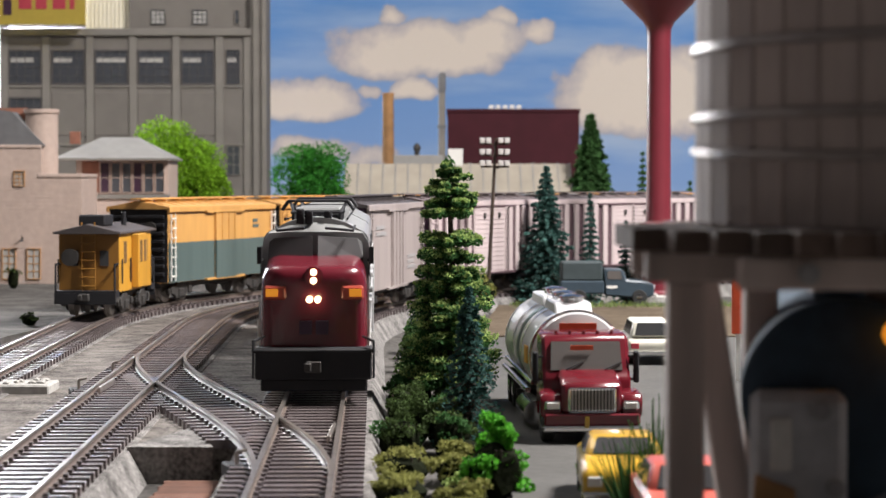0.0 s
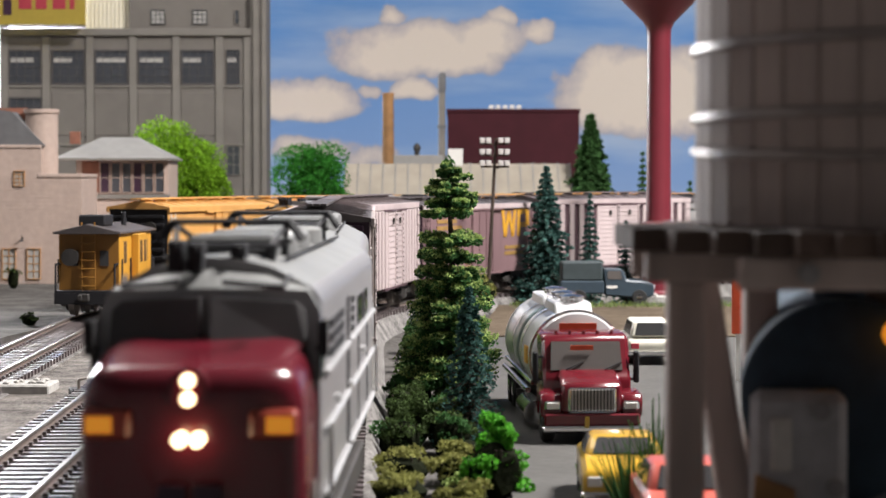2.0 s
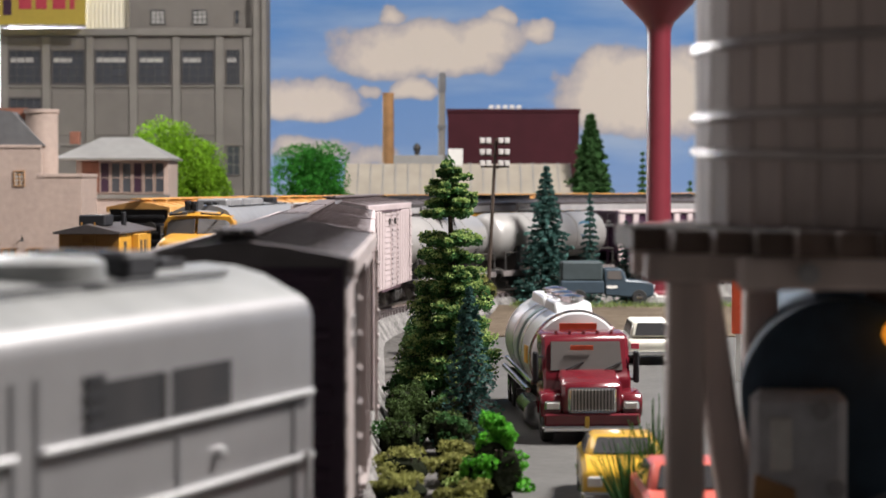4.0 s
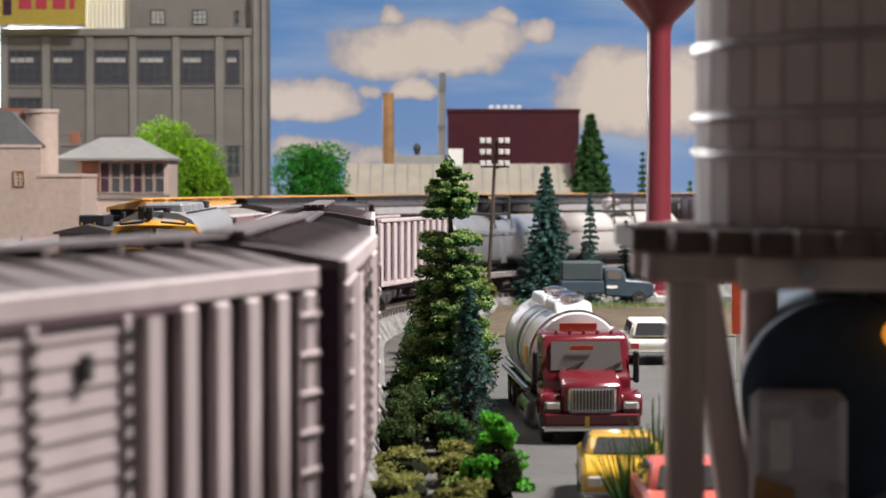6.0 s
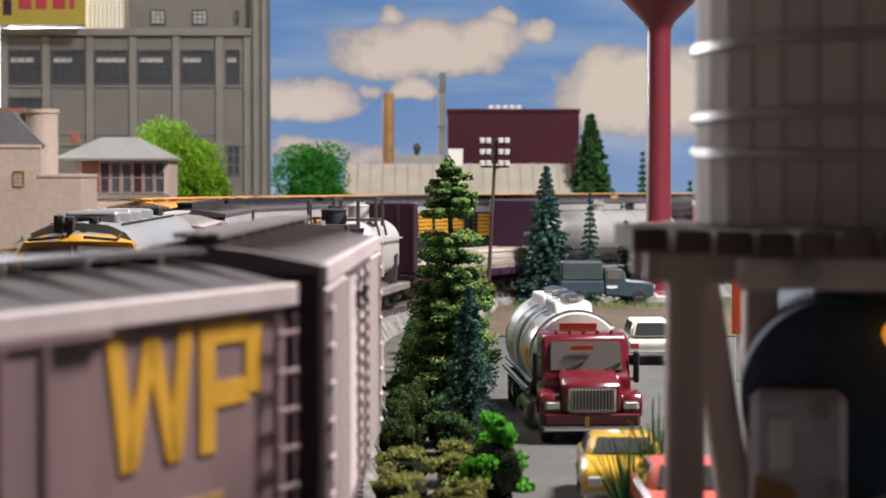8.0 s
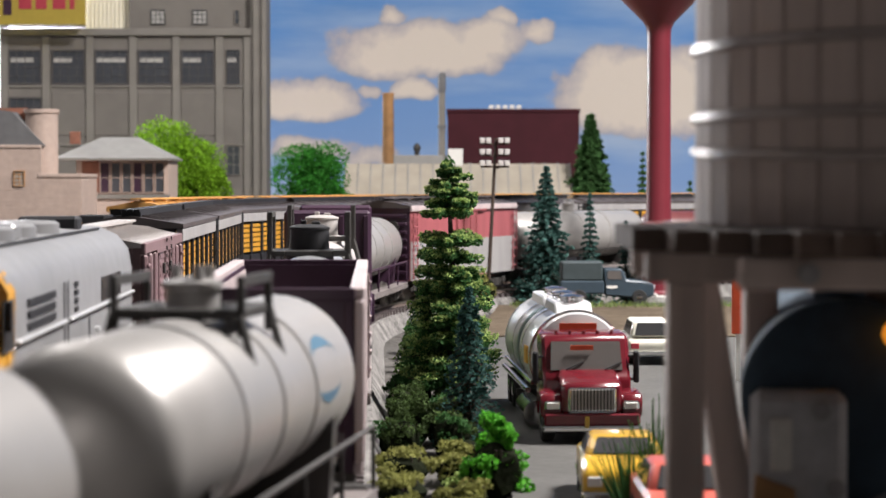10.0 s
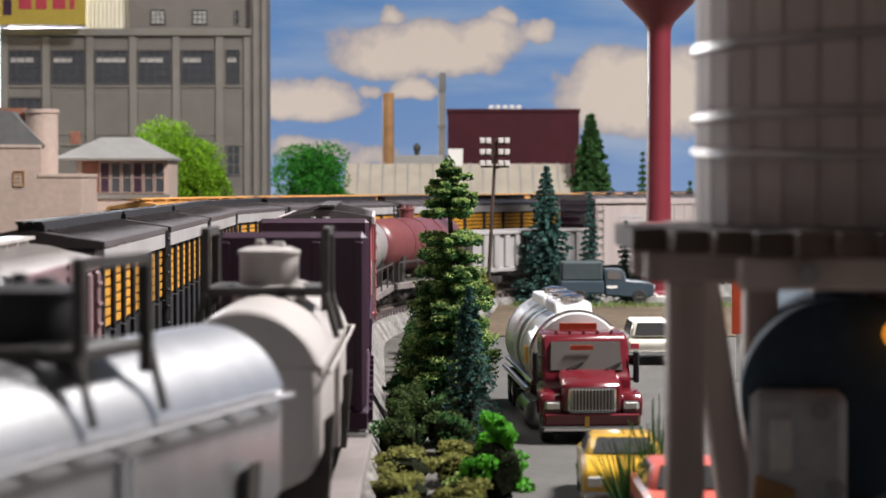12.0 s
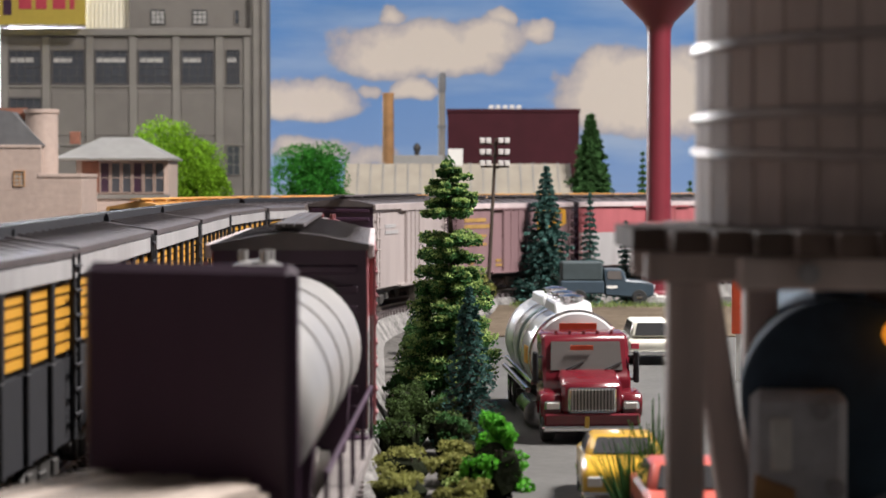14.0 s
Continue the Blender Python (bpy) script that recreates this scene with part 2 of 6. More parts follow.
# cinder fill, level with the ties, between the lines
for x0, half, s0 in ((-60, 15, 117), (-116.5, 13, 60)):
    bm = B()
    swept(bm, lambda s: line(x0, s), s0, 1400, 25, [(-half, GZ), (half, GZ), (half, -4.3), (-half, -4.3)])
    tagged(part("track_fill", bm, M_FILL), "grey-brown cinder fill between the tracks", "gravel bed", kind="structure")


def crossing_line(s):
    """The crossover from the second line (far) to the main line (near), s runs up the main line."""
    k = min(1, max(0, (s - 35) / 330))
    w = k * k * (3 - 2 * k)
    dw = 6 * k * (1 - k) / 330
    d = X_SECOND - X_MAIN
    x, y, a = line(X_MAIN, s)
    return x + d * w * math.cos(a), y - d * w * math.sin(a), a + math.atan(d * dw)


xo = thing("crossover_track", 0, 0, 0, 0, "crossover switch track joining the two main lines", "railway switch", kind="structure")
for sd in (-8.25, 8.25):
    bm = B()
    swept(bm, crossing_line, 33, 367, 8, [(u, w + 0.02) for u, w in RAILP], sd)
    for fc in bm.faces:
        fc.material_index = 0 if fc.calc_center_median().z > -0.75 else 1
    part("rail", bm, [M_RAIL, M_RAILSIDE], xo)
for i in range(26):
    s = 120 + i * 6.9
    x, y, a = crossing_line(s)
    ob = new("tie", TIE)
    ob.parent = xo
    ob.matrix_basis = mm(x, y, -0.06, 0, 0, -math.degrees(a))
for sx, sy in ((-34 + 6.2, 520), (-97 - 6.2, 640)):
    bm = B()
    box(bm, sx - 0.5, sy - 14, -2.0, sx + 0.5, sy + 14, 0.0)
    part("guard_rail", bm, M_RAIL, xo, bevel=0.2)

# ---- rolling stock: x across, y along with the leading end at -y, z above the rail ----
def mesh_wheelset():
    bm = B()
    for sx in (-1, 1):
        lathe(bm, [(1.2, sx * 9.6), (5.6, sx * 9.5), (5.6, sx * 7.6), (6.2, sx * 7.5), (6.2, sx * 6.9), (4.8, sx * 6.8), (1.2, sx * 7.4)][::sx], 20, "x")
    rod(bm, (-12, 0, 0), (12, 0, 0), 1.1)
    return mesh_of("wheelset", bm, M_WHEEL, smooth=True)


def mesh_truck_frame():
    bm = B()
    for sx in (-1, 1):
        x0, x1 = sx * 11.2, sx * 13.2
        prism(bm, [(-14, 6.8), (-11, 8.4), (-5, 8.6), (-3.5, 10), (3.5, 10), (5, 8.6), (11, 8.4), (14, 6.8), (13.5, 4.6), (8, 4.6), (4.5, 2.2), (-4.5, 2.2), (-8, 4.6), (-13.5, 4.6)], x0, x1, "x")
        for y in (-10.5, 10.5):
            box(bm, sx * 13.2, y - 2, 4.6, sx * 14.0, y + 2, 8)
        for y in (-2, 0, 2):
            rod(bm, (sx * 13.4, y, 3), (sx * 13.4, y, 7), 0.8, seg=8)
    box(bm, -11.2, -3, 5, 11.2, 3, 9.6)
    return mesh_of("truck_frame", bm, M_TRUCK, bevel=0.25)


WHEELSET, TFRAME = mesh_wheelset(), mesh_truck_frame()


def trucks(car, base):
    for y in (-base / 2, base / 2):
        t = shared("truck", TFRAME, car, (0, y, 0))
        for w in (-10.5, 10.5):
            shared("wheelset", WHEELSET, t, (0, w, 6.0))


def coupler_mesh():
    bm = B()
    box(bm, -1.3, 0, 8.2, 1.3, 8, 10.2)
    box(bm, -2.2, -3, 7.6, 2.2, 0.5, 10.8)
    box(bm, -2.6, -4.2, 8, -0.6, -1, 10.4)
    return mesh_of("coupler", bm, M_TRUCK, bevel=0.3)


COUPLER = coupler_mesh()


def couplers(car, L):
    shared("coupler", COUPLER, car, (0, -L / 2 - 1, 0))
    shared("coupler", COUPLER, car, (0, L / 2 + 1, 0, 0, 0, 180))


def ladder_mesh(h, w=5.0, n=7):
    bm = B()
    for y in (-w / 2, w / 2):
        rod(bm, (0.6, y, 0), (0.6, y, h), 0.35, seg=6)
    for i in range(n):
        z = h * (i + 0.5) / n
        rod(bm, (0.9, -w / 2 - 0.4, z), (0.9, w / 2 + 0.4, z), 0.38, seg=6)
    return bm


def boxcar(name, L, m_side, m_roof, m_end, label, ribs=0, door="plain", lower=None, marks=None, door_m=None, eave=50.0, lad_m=None, roof_rim=None, rib_m=None):
    car = thing(name, 0, 0, 0, 0, label, "boxcar")
    h, W, z0 = L / 2, 16.0, 10.5
    bm = B()
    box(bm, -W, -h, z0, W, h, eave)
    for f in bm.faces:
        f.material_index = 1 if abs(f.normal.y) > 0.9 else 0
    part("body", bm, [m_side, m_end], car, bevel=0.3)
    bm = B()
    box(bm, -W + 2, -0.8, 0, W - 2, 0.8, 1.7)
    rib = mesh_of("end_rib", bm, m_end, bevel=0.25)
    for e in (-1, 1):
        for i in range(9):
            if z0 + 5.5 + i * 4.1 < eave:
                shared("end_rib", rib, car, (0, e * h, z0 + 3.5 + i * 4.1))
    if lower:
        for sx in (-1, 1):
            for ya, yb, out in ((-h + 0.2, -13.2, 0.15), (-13, 13, 1.7), (13.2, h - 0.2, 0.15)):
                bm = B()
                box(bm, sx * (W - 0.1), ya, z0 + 0.2, sx * (W + out), yb, z0 + 20)
                part("lower_side_panel", bm, lower, car)
    bm = B()
    prism(bm, [(-W - 0.9, eave - 0.6), (-W - 0.9, eave + 0.5), (-7, eave + 2.4), (0, eave + 3.2), (7, eave + 2.4), (W + 0.9, eave + 0.5), (W + 0.9, eave - 0.6)], -h - 0.8, h + 0.8)
    roof = part("roof", bm, m_roof, car)
    bm = B()
    prism(bm, [(-W - 0.7, eave + 0.5), (-7, eave + 3.0), (0, eave + 3.7), (7, eave + 3.0), (W + 0.7, eave + 0.5), (0, eave + 2.6)], -0.6, 0.6)
    rib = mesh_of("roof_rib", bm, m_roof)
    for i in range(12):
        shared("roof_rib", rib, roof, (0, -h + (i + 0.5) * L / 12, 0))
    for sx in (-1, 1):
        bm = B()
        box(bm, sx * (W + 0.05), -h - 0.9, eave - 2.2, sx * (W + 1.4), h + 0.9, eave + 0.7)
        part("eave_rail", bm, roof_rim or m_side, car, bevel=0.25)
    bm = B()
    for i in (-1, 0, 1):
        box(bm, i * 2.1 - 0.9, -h - 3, eave + 4.2, i * 2.1 + 0.9, h + 3, eave + 4.9)
    for i in range(8):
        y = -h + (i + 0.5) * L / 8
        box(bm, -3, y - 0.5, eave + 2.8, 3, y + 0.5, eave + 4.2)
    part("running_board", bm, m_roof, car)
    dw = 13.0 if door != "double" else 19.5
    dm = door_m or m_side
    for sx in (-1, 1):
        if ribs:
            for i in range(ribs):
                y = -h + 2 + (L - 4) * i / (ribs - 1)
                if abs(y) < dw + 1.5:
                    continue
                bm = B()
                box(bm, sx * W, y - 2.1, z0 + 0.5, sx * (W + 1.5), y + 2.1, eave - 2.4)
                part("side_rib", bm, rib_m or m_side, car, bevel=0.45)
        bm = B()
        box(bm, sx * W, -dw, z0 + 0.5, sx * (W + 1.0), dw, eave - 2)
        dr = part("door", bm, dm, car, bevel=0.2)
        if ribs:
            for i in range(14):
                z = z0 + 1.6 + i * 2.55
                if z > eave - 4:
                    break
                bm = B()
                prism(bm, [(sx * (W + 0.9), z), (sx * (W + 1.25), z + 0.2), (sx * (W + 1.0), z + 2.2)], -dw + 1.2, dw - 1.2)
                part("door_louvre", bm, dm, dr)
            for yy in (-dw * 0.02, dw - 0.6):
                bm = B()
                box(bm, sx * (W + 0.9), yy - 0.9, z0 + 1, sx * (W + 1.75), yy + 0.9, eave - 2.6)
                post = part("door_post", bm, dm, dr, bevel=0.2)
                for j in range(15):
                    bm = B()
                    box(bm, sx * (W + 1.7), yy - 0.55, z0 + 2 + j * 2.3, sx * (W + 2.0), yy + 0.45, z0 + 3.1 + j * 2.3)
                    part("rivet_plate", bm, M_TRUCK, post)
            for yy in (-9, 9):
                bm = B()
                box(bm, sx * (W + 1.4), yy, eave - 9, sx * (W + 2.2), yy + 1.8, eave - 6)
                part("door_latch", bm, M_TRUCK, dr, bevel=0.2)
        else:
            for y in (-dw + 0.6, dw - 0.6, -dw / 3, dw / 3):
                bm = B()
                box(bm, sx * (W + 1.0), y - 0.5, z0 + 1, sx * (W + 1.5), y + 0.5, eave - 2.5)
                part("door_batten", bm, dm, dr)
        for zz in (z0 + 0.2, eave - 2.4):
            bm = B()
            box(bm, sx * W, -dw - 12, zz - 0.5, sx * (W + 1.6), dw + 12, zz + 0.5)
            part("door_track", bm, m_side, car)
        for y in (-h + 3.2, h - 3.2):
            bm = ladder_mesh(eave - z0 - 4)
            if sx < 0:
                bmesh.ops.scale(bm, vec=(-1, 1, 1), verts=bm.verts)
            part("ladder", bm, lad_m or m_side, car, at=(sx * (W + 0.8), y, z0 + 1))
        if marks:
            for (y0, za, y1, zb, m, *lean) in marks:
                k = lean[0] if lean else 0
                bm = B()
                prism(bm, [(y0, za), (y1, za), (y1 + k, zb), (y0 + k, zb)], sx * (W + 0.02), sx * (W + 0.3), "x")
                part("lettering", bm, m, car)
    bm = B()
    box(bm, -11, -h + 1, 8, 11, h - 1, 10.5)
    box(bm, -3, -h + 2, 6.5, 3, h - 2, 8.2)
    rod(bm, (-9, 4, 7), (-9, 16, 7), 2.6)
    part("underframe", bm, M_TRUCK, car)
    bm = B()
    lathe(bm, [(0.6, 0), (3.2, 0.1), (3.2, 0.8), (0.6, 0.9)], 16, "y")
    part("brake_wheel", bm, M_TRUCK, car, at=(7, -h - 2.2, 38))
    trucks(car, L - 42)
    couplers(car, L)
    return car


def bars(y0, z0, y1, z1, rows, m):
    """Rows of lettering too small to read."""
    out = []
    hh = (z1 - z0) / rows
    for i in range(rows):
        out.append((y0, z0 + i * hh, y1 - (i % 2) * (y1 - y0) * 0.2, z0 + i * hh + hh * 0.6, m))
    return out


def tank_profile(R, zc, low, n=28):
    """Half-round top, upright flanks and a rounded belly."""
    pts = [(R * math.cos(math.pi * i / n), zc + R * math.sin(math.pi * i / n)) for i in range(n + 1)]
    return pts + [(-R, low + 5), (-R * 0.86, low + 2), (-R * 0.5, low), (R * 0.5, low), (R * 0.86, low + 2), (R, low + 5)]


SEAM = 3.0     # the strap seam of an old tank lies above its middle


def dome_frame(car, z, half_x, half_y, tall, thick, m):
    """Black dome platform with square side frames."""
    bm = B()
    for sx in (-1, 1):
        box(bm, sx * half_x, -half_y, z, sx * (half_x - 4), half_y, z + 1.5)
    box(bm, -half_x + 4, -half_y, z, half_x - 4, -half_y + 3, z + 1.5)
    box(bm, -half_x + 4, half_y - 3, z, half_x - 4, half_y, z + 1.5)
    plat = part("dome_platform", bm, m, car, bevel=0.2)
    for sx in (-1, 1):
        for y in (-half_y + 0.8, half_y - 0.8):
            bm = B()
            box(bm, sx * half_x - thick, y - thick, z - 2.5, sx * half_x + thick, y + thick, z + tall)
            part("rail_post", bm, m, plat, bevel=0.2)
        bm = B()
        box(bm, sx * half_x - thick * 0.8, -half_y, z + tall - 1.4, sx * half_x + thick * 0.8, half_y, z + tall)
        part("platform_rail", bm, m, plat)
        bm = B()
        rod(bm, (sx * half_x, -half_y, z + 0.6), (sx * (half_x + 2), -half_y, z - 7), 0.6, seg=6)
        rod(bm, (sx * half_x, half_y, z + 0.6), (sx * (half_x + 2), half_y, z - 7), 0.6, seg=6)
        part("platform_brace", bm, m, plat)


def tank_car(name, L, R, m_tank, m_frame, label, dome=None, band=None, logo=False, zc=31.0, old=True, framed=True):
    car = thing(name, 0, 0, 0, 0, label, "tank car")
    h = L / 2 - 5
    md = dome or m_tank
    top = zc + R
    if old:
        # lower shell with flat flanks, upper jacket with a scalloped strap seam
        bm = B()
        prism(bm, tank_profile(R - 0.5, zc, zc - 15.5), -h, h)
        part("tank", bm, m_tank, car, smooth=True, bevel=0.9)
        bm = B()
        a0 = math.asin(SEAM / R)
        arc = [(R * math.cos(a0 + (math.pi - 2 * a0) * i / 32), zc + R * math.sin(a0 + (math.pi - 2 * a0) * i / 32)) for i in range(33)]
        zs, rs = zc + SEAM, math.sqrt(R * R - SEAM * SEAM)
        prism(bm, arc, -h - 0.5, h + 0.5)
        part("jacket", bm, m_tank, car, smooth=True, bevel=0.5)
        for sx in (-1, 1):
            n = 9
            w = (2 * h - 2) / n
            for i in range(n):
                y = -h + 1 + (i + 0.5) * w
                bm = B()
                prism(bm, [(y - w / 2, zs + 0.3), (y - w / 2, zs - 0.4), (y - w * 0.3, zs - 0.9), (y - w * 0.12, zs - 2.0), (y + w * 0.12, zs - 2.0), (y + w * 0.3, zs - 0.9), (y + w / 2, zs - 0.4), (y + w / 2, zs + 0.3)], sx * (rs - 0.7), sx * (rs + 0.15), "x")
                part("strap_seam", bm, m_tank, car)
            bm = B()
            rod(bm, (sx * rs, h - 1, zs - 0.5), (sx * (rs + 1.6), h - 1, zs - 0.5), 0.35, seg=6)
            rod(bm, (sx * (rs + 1.4), -h, zs - 0.5), (sx * (rs + 1.4), h, zs - 0.5), 0.3, seg=6)
            part("hand_rail", bm, m_tank, car)
            bm = B()
            box(bm, sx * (R - 1), -2, zc - 15, sx * (R + 0.35), -0.8, zc)
            box(bm, sx * (R - 1), 0.8, zc - 15, sx * (R + 0.35), 2, zc)
            part("ladder_stile", bm, m_tank, car)
        bm = B()
        r = 5.2
        lathe(bm, [(r + 1.2, top - 2.5), (r + 1.2, top + 1.2), (r, top + 1.5), (r, top + 6.6), (r + 0.3, top + 6.8), (r + 0.3, top + 7.3), (r * 0.7, top + 8.0), (0.5, top + 8.2)], 28)
        dm = part("dome", bm, md, car, smooth=True)
        bm = B()
        box(bm, -2.4, -0.8, top + 7.8, -0.8, 0.8, top + 9.2)
        box(bm, 0.6, -1.2, top + 7.8, 2.8, 1.0, top + 8.8)
        part("valve", bm, md, dm, bevel=0.2)
        dome_frame(car, top - 0.2, 10.2, 9.5, 11.6, 0.75, M_TRUCK)
    else:
        bm = B()
        lathe(bm, [(0.5, -h - 4.5), (R * 0.55, -h - 3.6), (R * 0.85, -h - 1.8), (R, -h + 1), (R, h - 1), (R * 0.85, h + 1.8), (R * 0.55, h + 3.6), (0.5, h + 4.5)], 40, "y", (0, 0, zc))
        part("tank", bm, m_tank, car, smooth=True)
        for y in (-h * 0.42, h * 0.42, 0):
            bm = B()
            lathe(bm, [(R - 0.4, y - 0.8), (R + 0.3, y - 0.8), (R + 0.3, y + 0.8), (R - 0.4, y + 0.8)], 40, "y", (0, 0, zc))
            part("tank_band", bm, band or m_tank, car, smooth=True)
        bm = B()
        lathe(bm, [(3.8, top - 3), (3.8, top + 3.6), (4.4, top + 3.8), (4.4, top + 4.6), (2.4, top + 5.2), (0.5, top + 5.4)], 28)
        dm = part("dome", bm, md, car, smooth=True)
        for x, y in ((-2.4, 0), (2.0, 1.4), (1.4, -2.2)):
            bm = B()
            rod(bm, (x, y, top + 4), (x, y, top + 7), 0.8, seg=8)
            part("valve", bm, md, dm)
        if framed:
            dome_frame(car, top - 0.2, 9.0, 9.0, 6.0, 0.55, M_TRUCK)
    for sx in (-1, 1):
        bm = B()
        box(bm, sx * 11, -L / 2 + 1, 9.4, sx * 16.4, L / 2 - 1, 10.6)
        box(bm, sx * 14.8, -L / 2 + 1, 7.6, sx * 16.4, L / 2 - 1, 9.4)
        part("running_board", bm, M_RUNBOARD, car, bevel=0.2)
        if not old:
            bm = B()
            rod(bm, (sx * 16, -L / 2 + 3, 21), (sx * 16, L / 2 - 3, 21), 0.45, seg=6)
            for i in range(5):
                y = -L / 2 + 3 + i * (L - 6) / 4
                rod(bm, (sx * 16, y, 10), (sx * 16, y, 21), 0.4, seg=6)
            part("hand_rail", bm, m_frame, car)
    for e in (-1, 1):
        bm = B()
        box(bm, -15.5, e * (L / 2 - 5), 9, 15.5, e * L / 2, 11)
        part("end_platform", bm, m_frame, car, bevel=0.2)
        bm = B()
        prism(bm, [(-12, 9.5), (12, 9.5), (13, zc - 5), (8, zc - R * 0.75), (-8, zc - R * 0.75), (-13, zc - 5)], e * h * 0.72 - 2, e * h * 0.72 + 2)
        part("saddle", bm, m_frame, car)
    bm = B()
    box(bm, -4, -L / 2 + 2, 7, 4, L / 2 - 2, 11)
    rod(bm, (-7, -6, 8), (-7, 8, 8), 2.6)
    part("centre_sill", bm, M_TRUCK, car)
    if logo:
        for sx in (-1, 1):
            bm = B()
            for k in (0, 1):
                for i in range(8):
                    a0, a1 = (math.pi * (k + 0.12 + 0.76 * j / 8) for j in (i, i + 1))
                    q = []
                    for a, rr in ((a0, 1.0), (a1, 1.0), (a1, 1 - 0.34 * math.sin(a1) ** 2), (a0, 1 - 0.34 * math.sin(a0) ** 2)):
                        yy, zz = 9.5 * math.cos(a), 5.2 * rr * math.sin(a) + 3.0
                        q.append(bm.verts.new((sx * (math.sqrt(R * R - zz * zz) + 0.12), h * 0.6 + yy, zc + zz)))
                    bm.faces.new(q)
            part("round_mark", bm, M_BLUE, car)
    trucks(car, L - 36)
    couplers(car, L)
    return car


def hopper(name, L, label, category="hopper car", top=42.1, m_body=M_MAROON, m_rib=M_PINK):
    car = thing(name, 0, 0, 0, 0, label, category)
    h, W, z0, z1 = L / 2, 14.0, 18.0, top
    t = 1.0
    bm = B()
    for sx in (-1, 1):
        box(bm, sx * (W - t), -h, z0 - 6, sx * W, h, z1)
    box(bm, -W + t, -h, z0, W - t, -h + t, z1)
    box(bm, -W + t, h - t, z0, W - t, h, z1)
    prism(bm, [(-h + t, z0 + 10), (-20, 10), (0, 22), (20, 10), (h - t, z0 + 10), (h - t, z0 + 8), (20, 8), (-20, 8), (-h + t, z0 + 8)], -W + t, W - t, "x")
    part("body", bm, m_body, car)
    n = 12
    for sx in (-1, 1):
        # thin skin added in the rib colour: light on the inner wall, painted
        bm = B()
        box(bm, sx * (W - t - 0.35), -h + 2, z0 + 10, sx * (W - t), h - 2, z1 - 1)
        part("inner_lining", bm, m_rib, car)
        # on the maroon car the pale rib colour includes light falling on the sides
        for i in range(n):
            y = -h + 1.4 + (L - 2.8) * i / (n - 1)
            bm = B()
            box(bm, sx * W, y - 2.4, z0 - 5, sx * (W + 1.7), y + 2.4, z1 - 1)
            part("side_rib", bm, m_rib, car, bevel=0.3)
        bm = B()
        box(bm, sx * (W - 0.8), -h - 0.4, z1 - 0.6, sx * (W + 1.8), h + 0.4, z1 + 1.2)
        part("top_rail", bm, m_rib, car, bevel=0.3)
        bm = B()
        box(bm, sx * (W - 0.5), -h, z0 - 7.5, sx * (W + 1.4), h, z0 - 5)
        part("side_sill", bm, m_rib, car, bevel=0.3)
        bm = ladder_mesh(z1 - 18, n=6)
        if sx < 0:
            bmesh.ops.scale(bm, vec=(-1, 1, 1), verts=bm.verts)
        part("ladder", bm, m_rib, car, at=(sx * (W + 1.4), h - 3.4, z0 - 2))
    for e in (-1, 1):
        bm = B()
        box(bm, -W, e * h, z1 - 1, W, e * (h + 1.2), z1 + 1.2)
        for x in (-13, -4.5, 4.5, 13):
            box(bm, x - 0.8, e * h, 11, x + 0.8, e * (h + 1), z1 - 1)
        part("end_post", bm, m_body, car, bevel=0.2)
        bm = B()
        box(bm, 1.5, e * (h + 0.2), z1 - 8.5, 9.5, e * (h + 1.4), z1 - 6.9)
        box(bm, 4, e * (h + 0.2), z1 - 6.2, 7, e * (h + 1.4), z1 - 4.6)
        part("lettering", bm, M_GREY, car)
    bm = B()
    box(bm, -3, -h, 7, 3, h, 10)
    box(bm, -14, -h, 9, 14, -h + 4, 11)
    box(bm, -14, h - 4, 9, 14, h, 11)
    part("underframe", bm, M_TRUCK, car)
    trucks(car, L - 36)
    couplers(car, L)
    return car


def bulkhead_flat(name, L, label):
    car = thing(name, 0, 0, 0, 0, label, "flat car")
    h = L / 2
    bm = B()
    box(bm, -16, -h, 9, 16, h, 13)
    box(bm, -8, -h + 20, 6, 8, h - 20, 9)
    part("deck", bm, M_MAROON, car, bevel=0.3)
    for e in (-1, 1):
        bm = B()
        box(bm, -15.8, e * (h - 3.5), 13, 15.8, e * (h - 0.6), 51)
        part("bulkhead", bm, M_MAROON, car, bevel=1.2)
        for x in (-14, -5, 5, 14):
            bm = B()
            box(bm, x - 0.9, e * (h - 0.6), 13, x + 0.9, e * (h - 0.1), 49)
            part("bulkhead_post", bm, M_MAROON, car, bevel=0.2)
    for sx in (-1, 1):
        for i in range(10):
            y = -h + 10 + i * (L - 20) / 9
            bm = B()
            box(bm, sx * 16, y - 1, 9.5, sx * 17, y + 1, 12.5)
            part("stake_pocket", bm, M_MAROON, car)
    trucks(car, L - 42)
    couplers(car, L)
    return car


def lumber_load(car_base, L):
    """Boards in bundles; they ride with the flat car as its load part."""
    load = B()
    box(load, -14, -L / 2, 13.1, 14, L / 2, 13.6)
    pile = part("lumber_stack", load, M_LUMBER, car_base, "stacked pale sawn boards")
    bd = B()
    box(bd, -1.85, -L / 4 + 1, 0, 1.85, L / 4 - 1, 1.45)
    BOARD = mesh_of("board", bd, M_LUMBER)
    for half in (-1, 1):
        for row in range(6):
            for c in range(7):
                shared("board", BOARD, pile, (-12 + c * 4 + random.uniform(-0.35, 0.35), half * L / 4 + random.uniform(-3.5, 3.5), 13.7 + row * 1.64, random.uniform(-0.3, 0.3), random.uniform(-0.8, 0.8), random.uniform(-0.8, 0.8)))


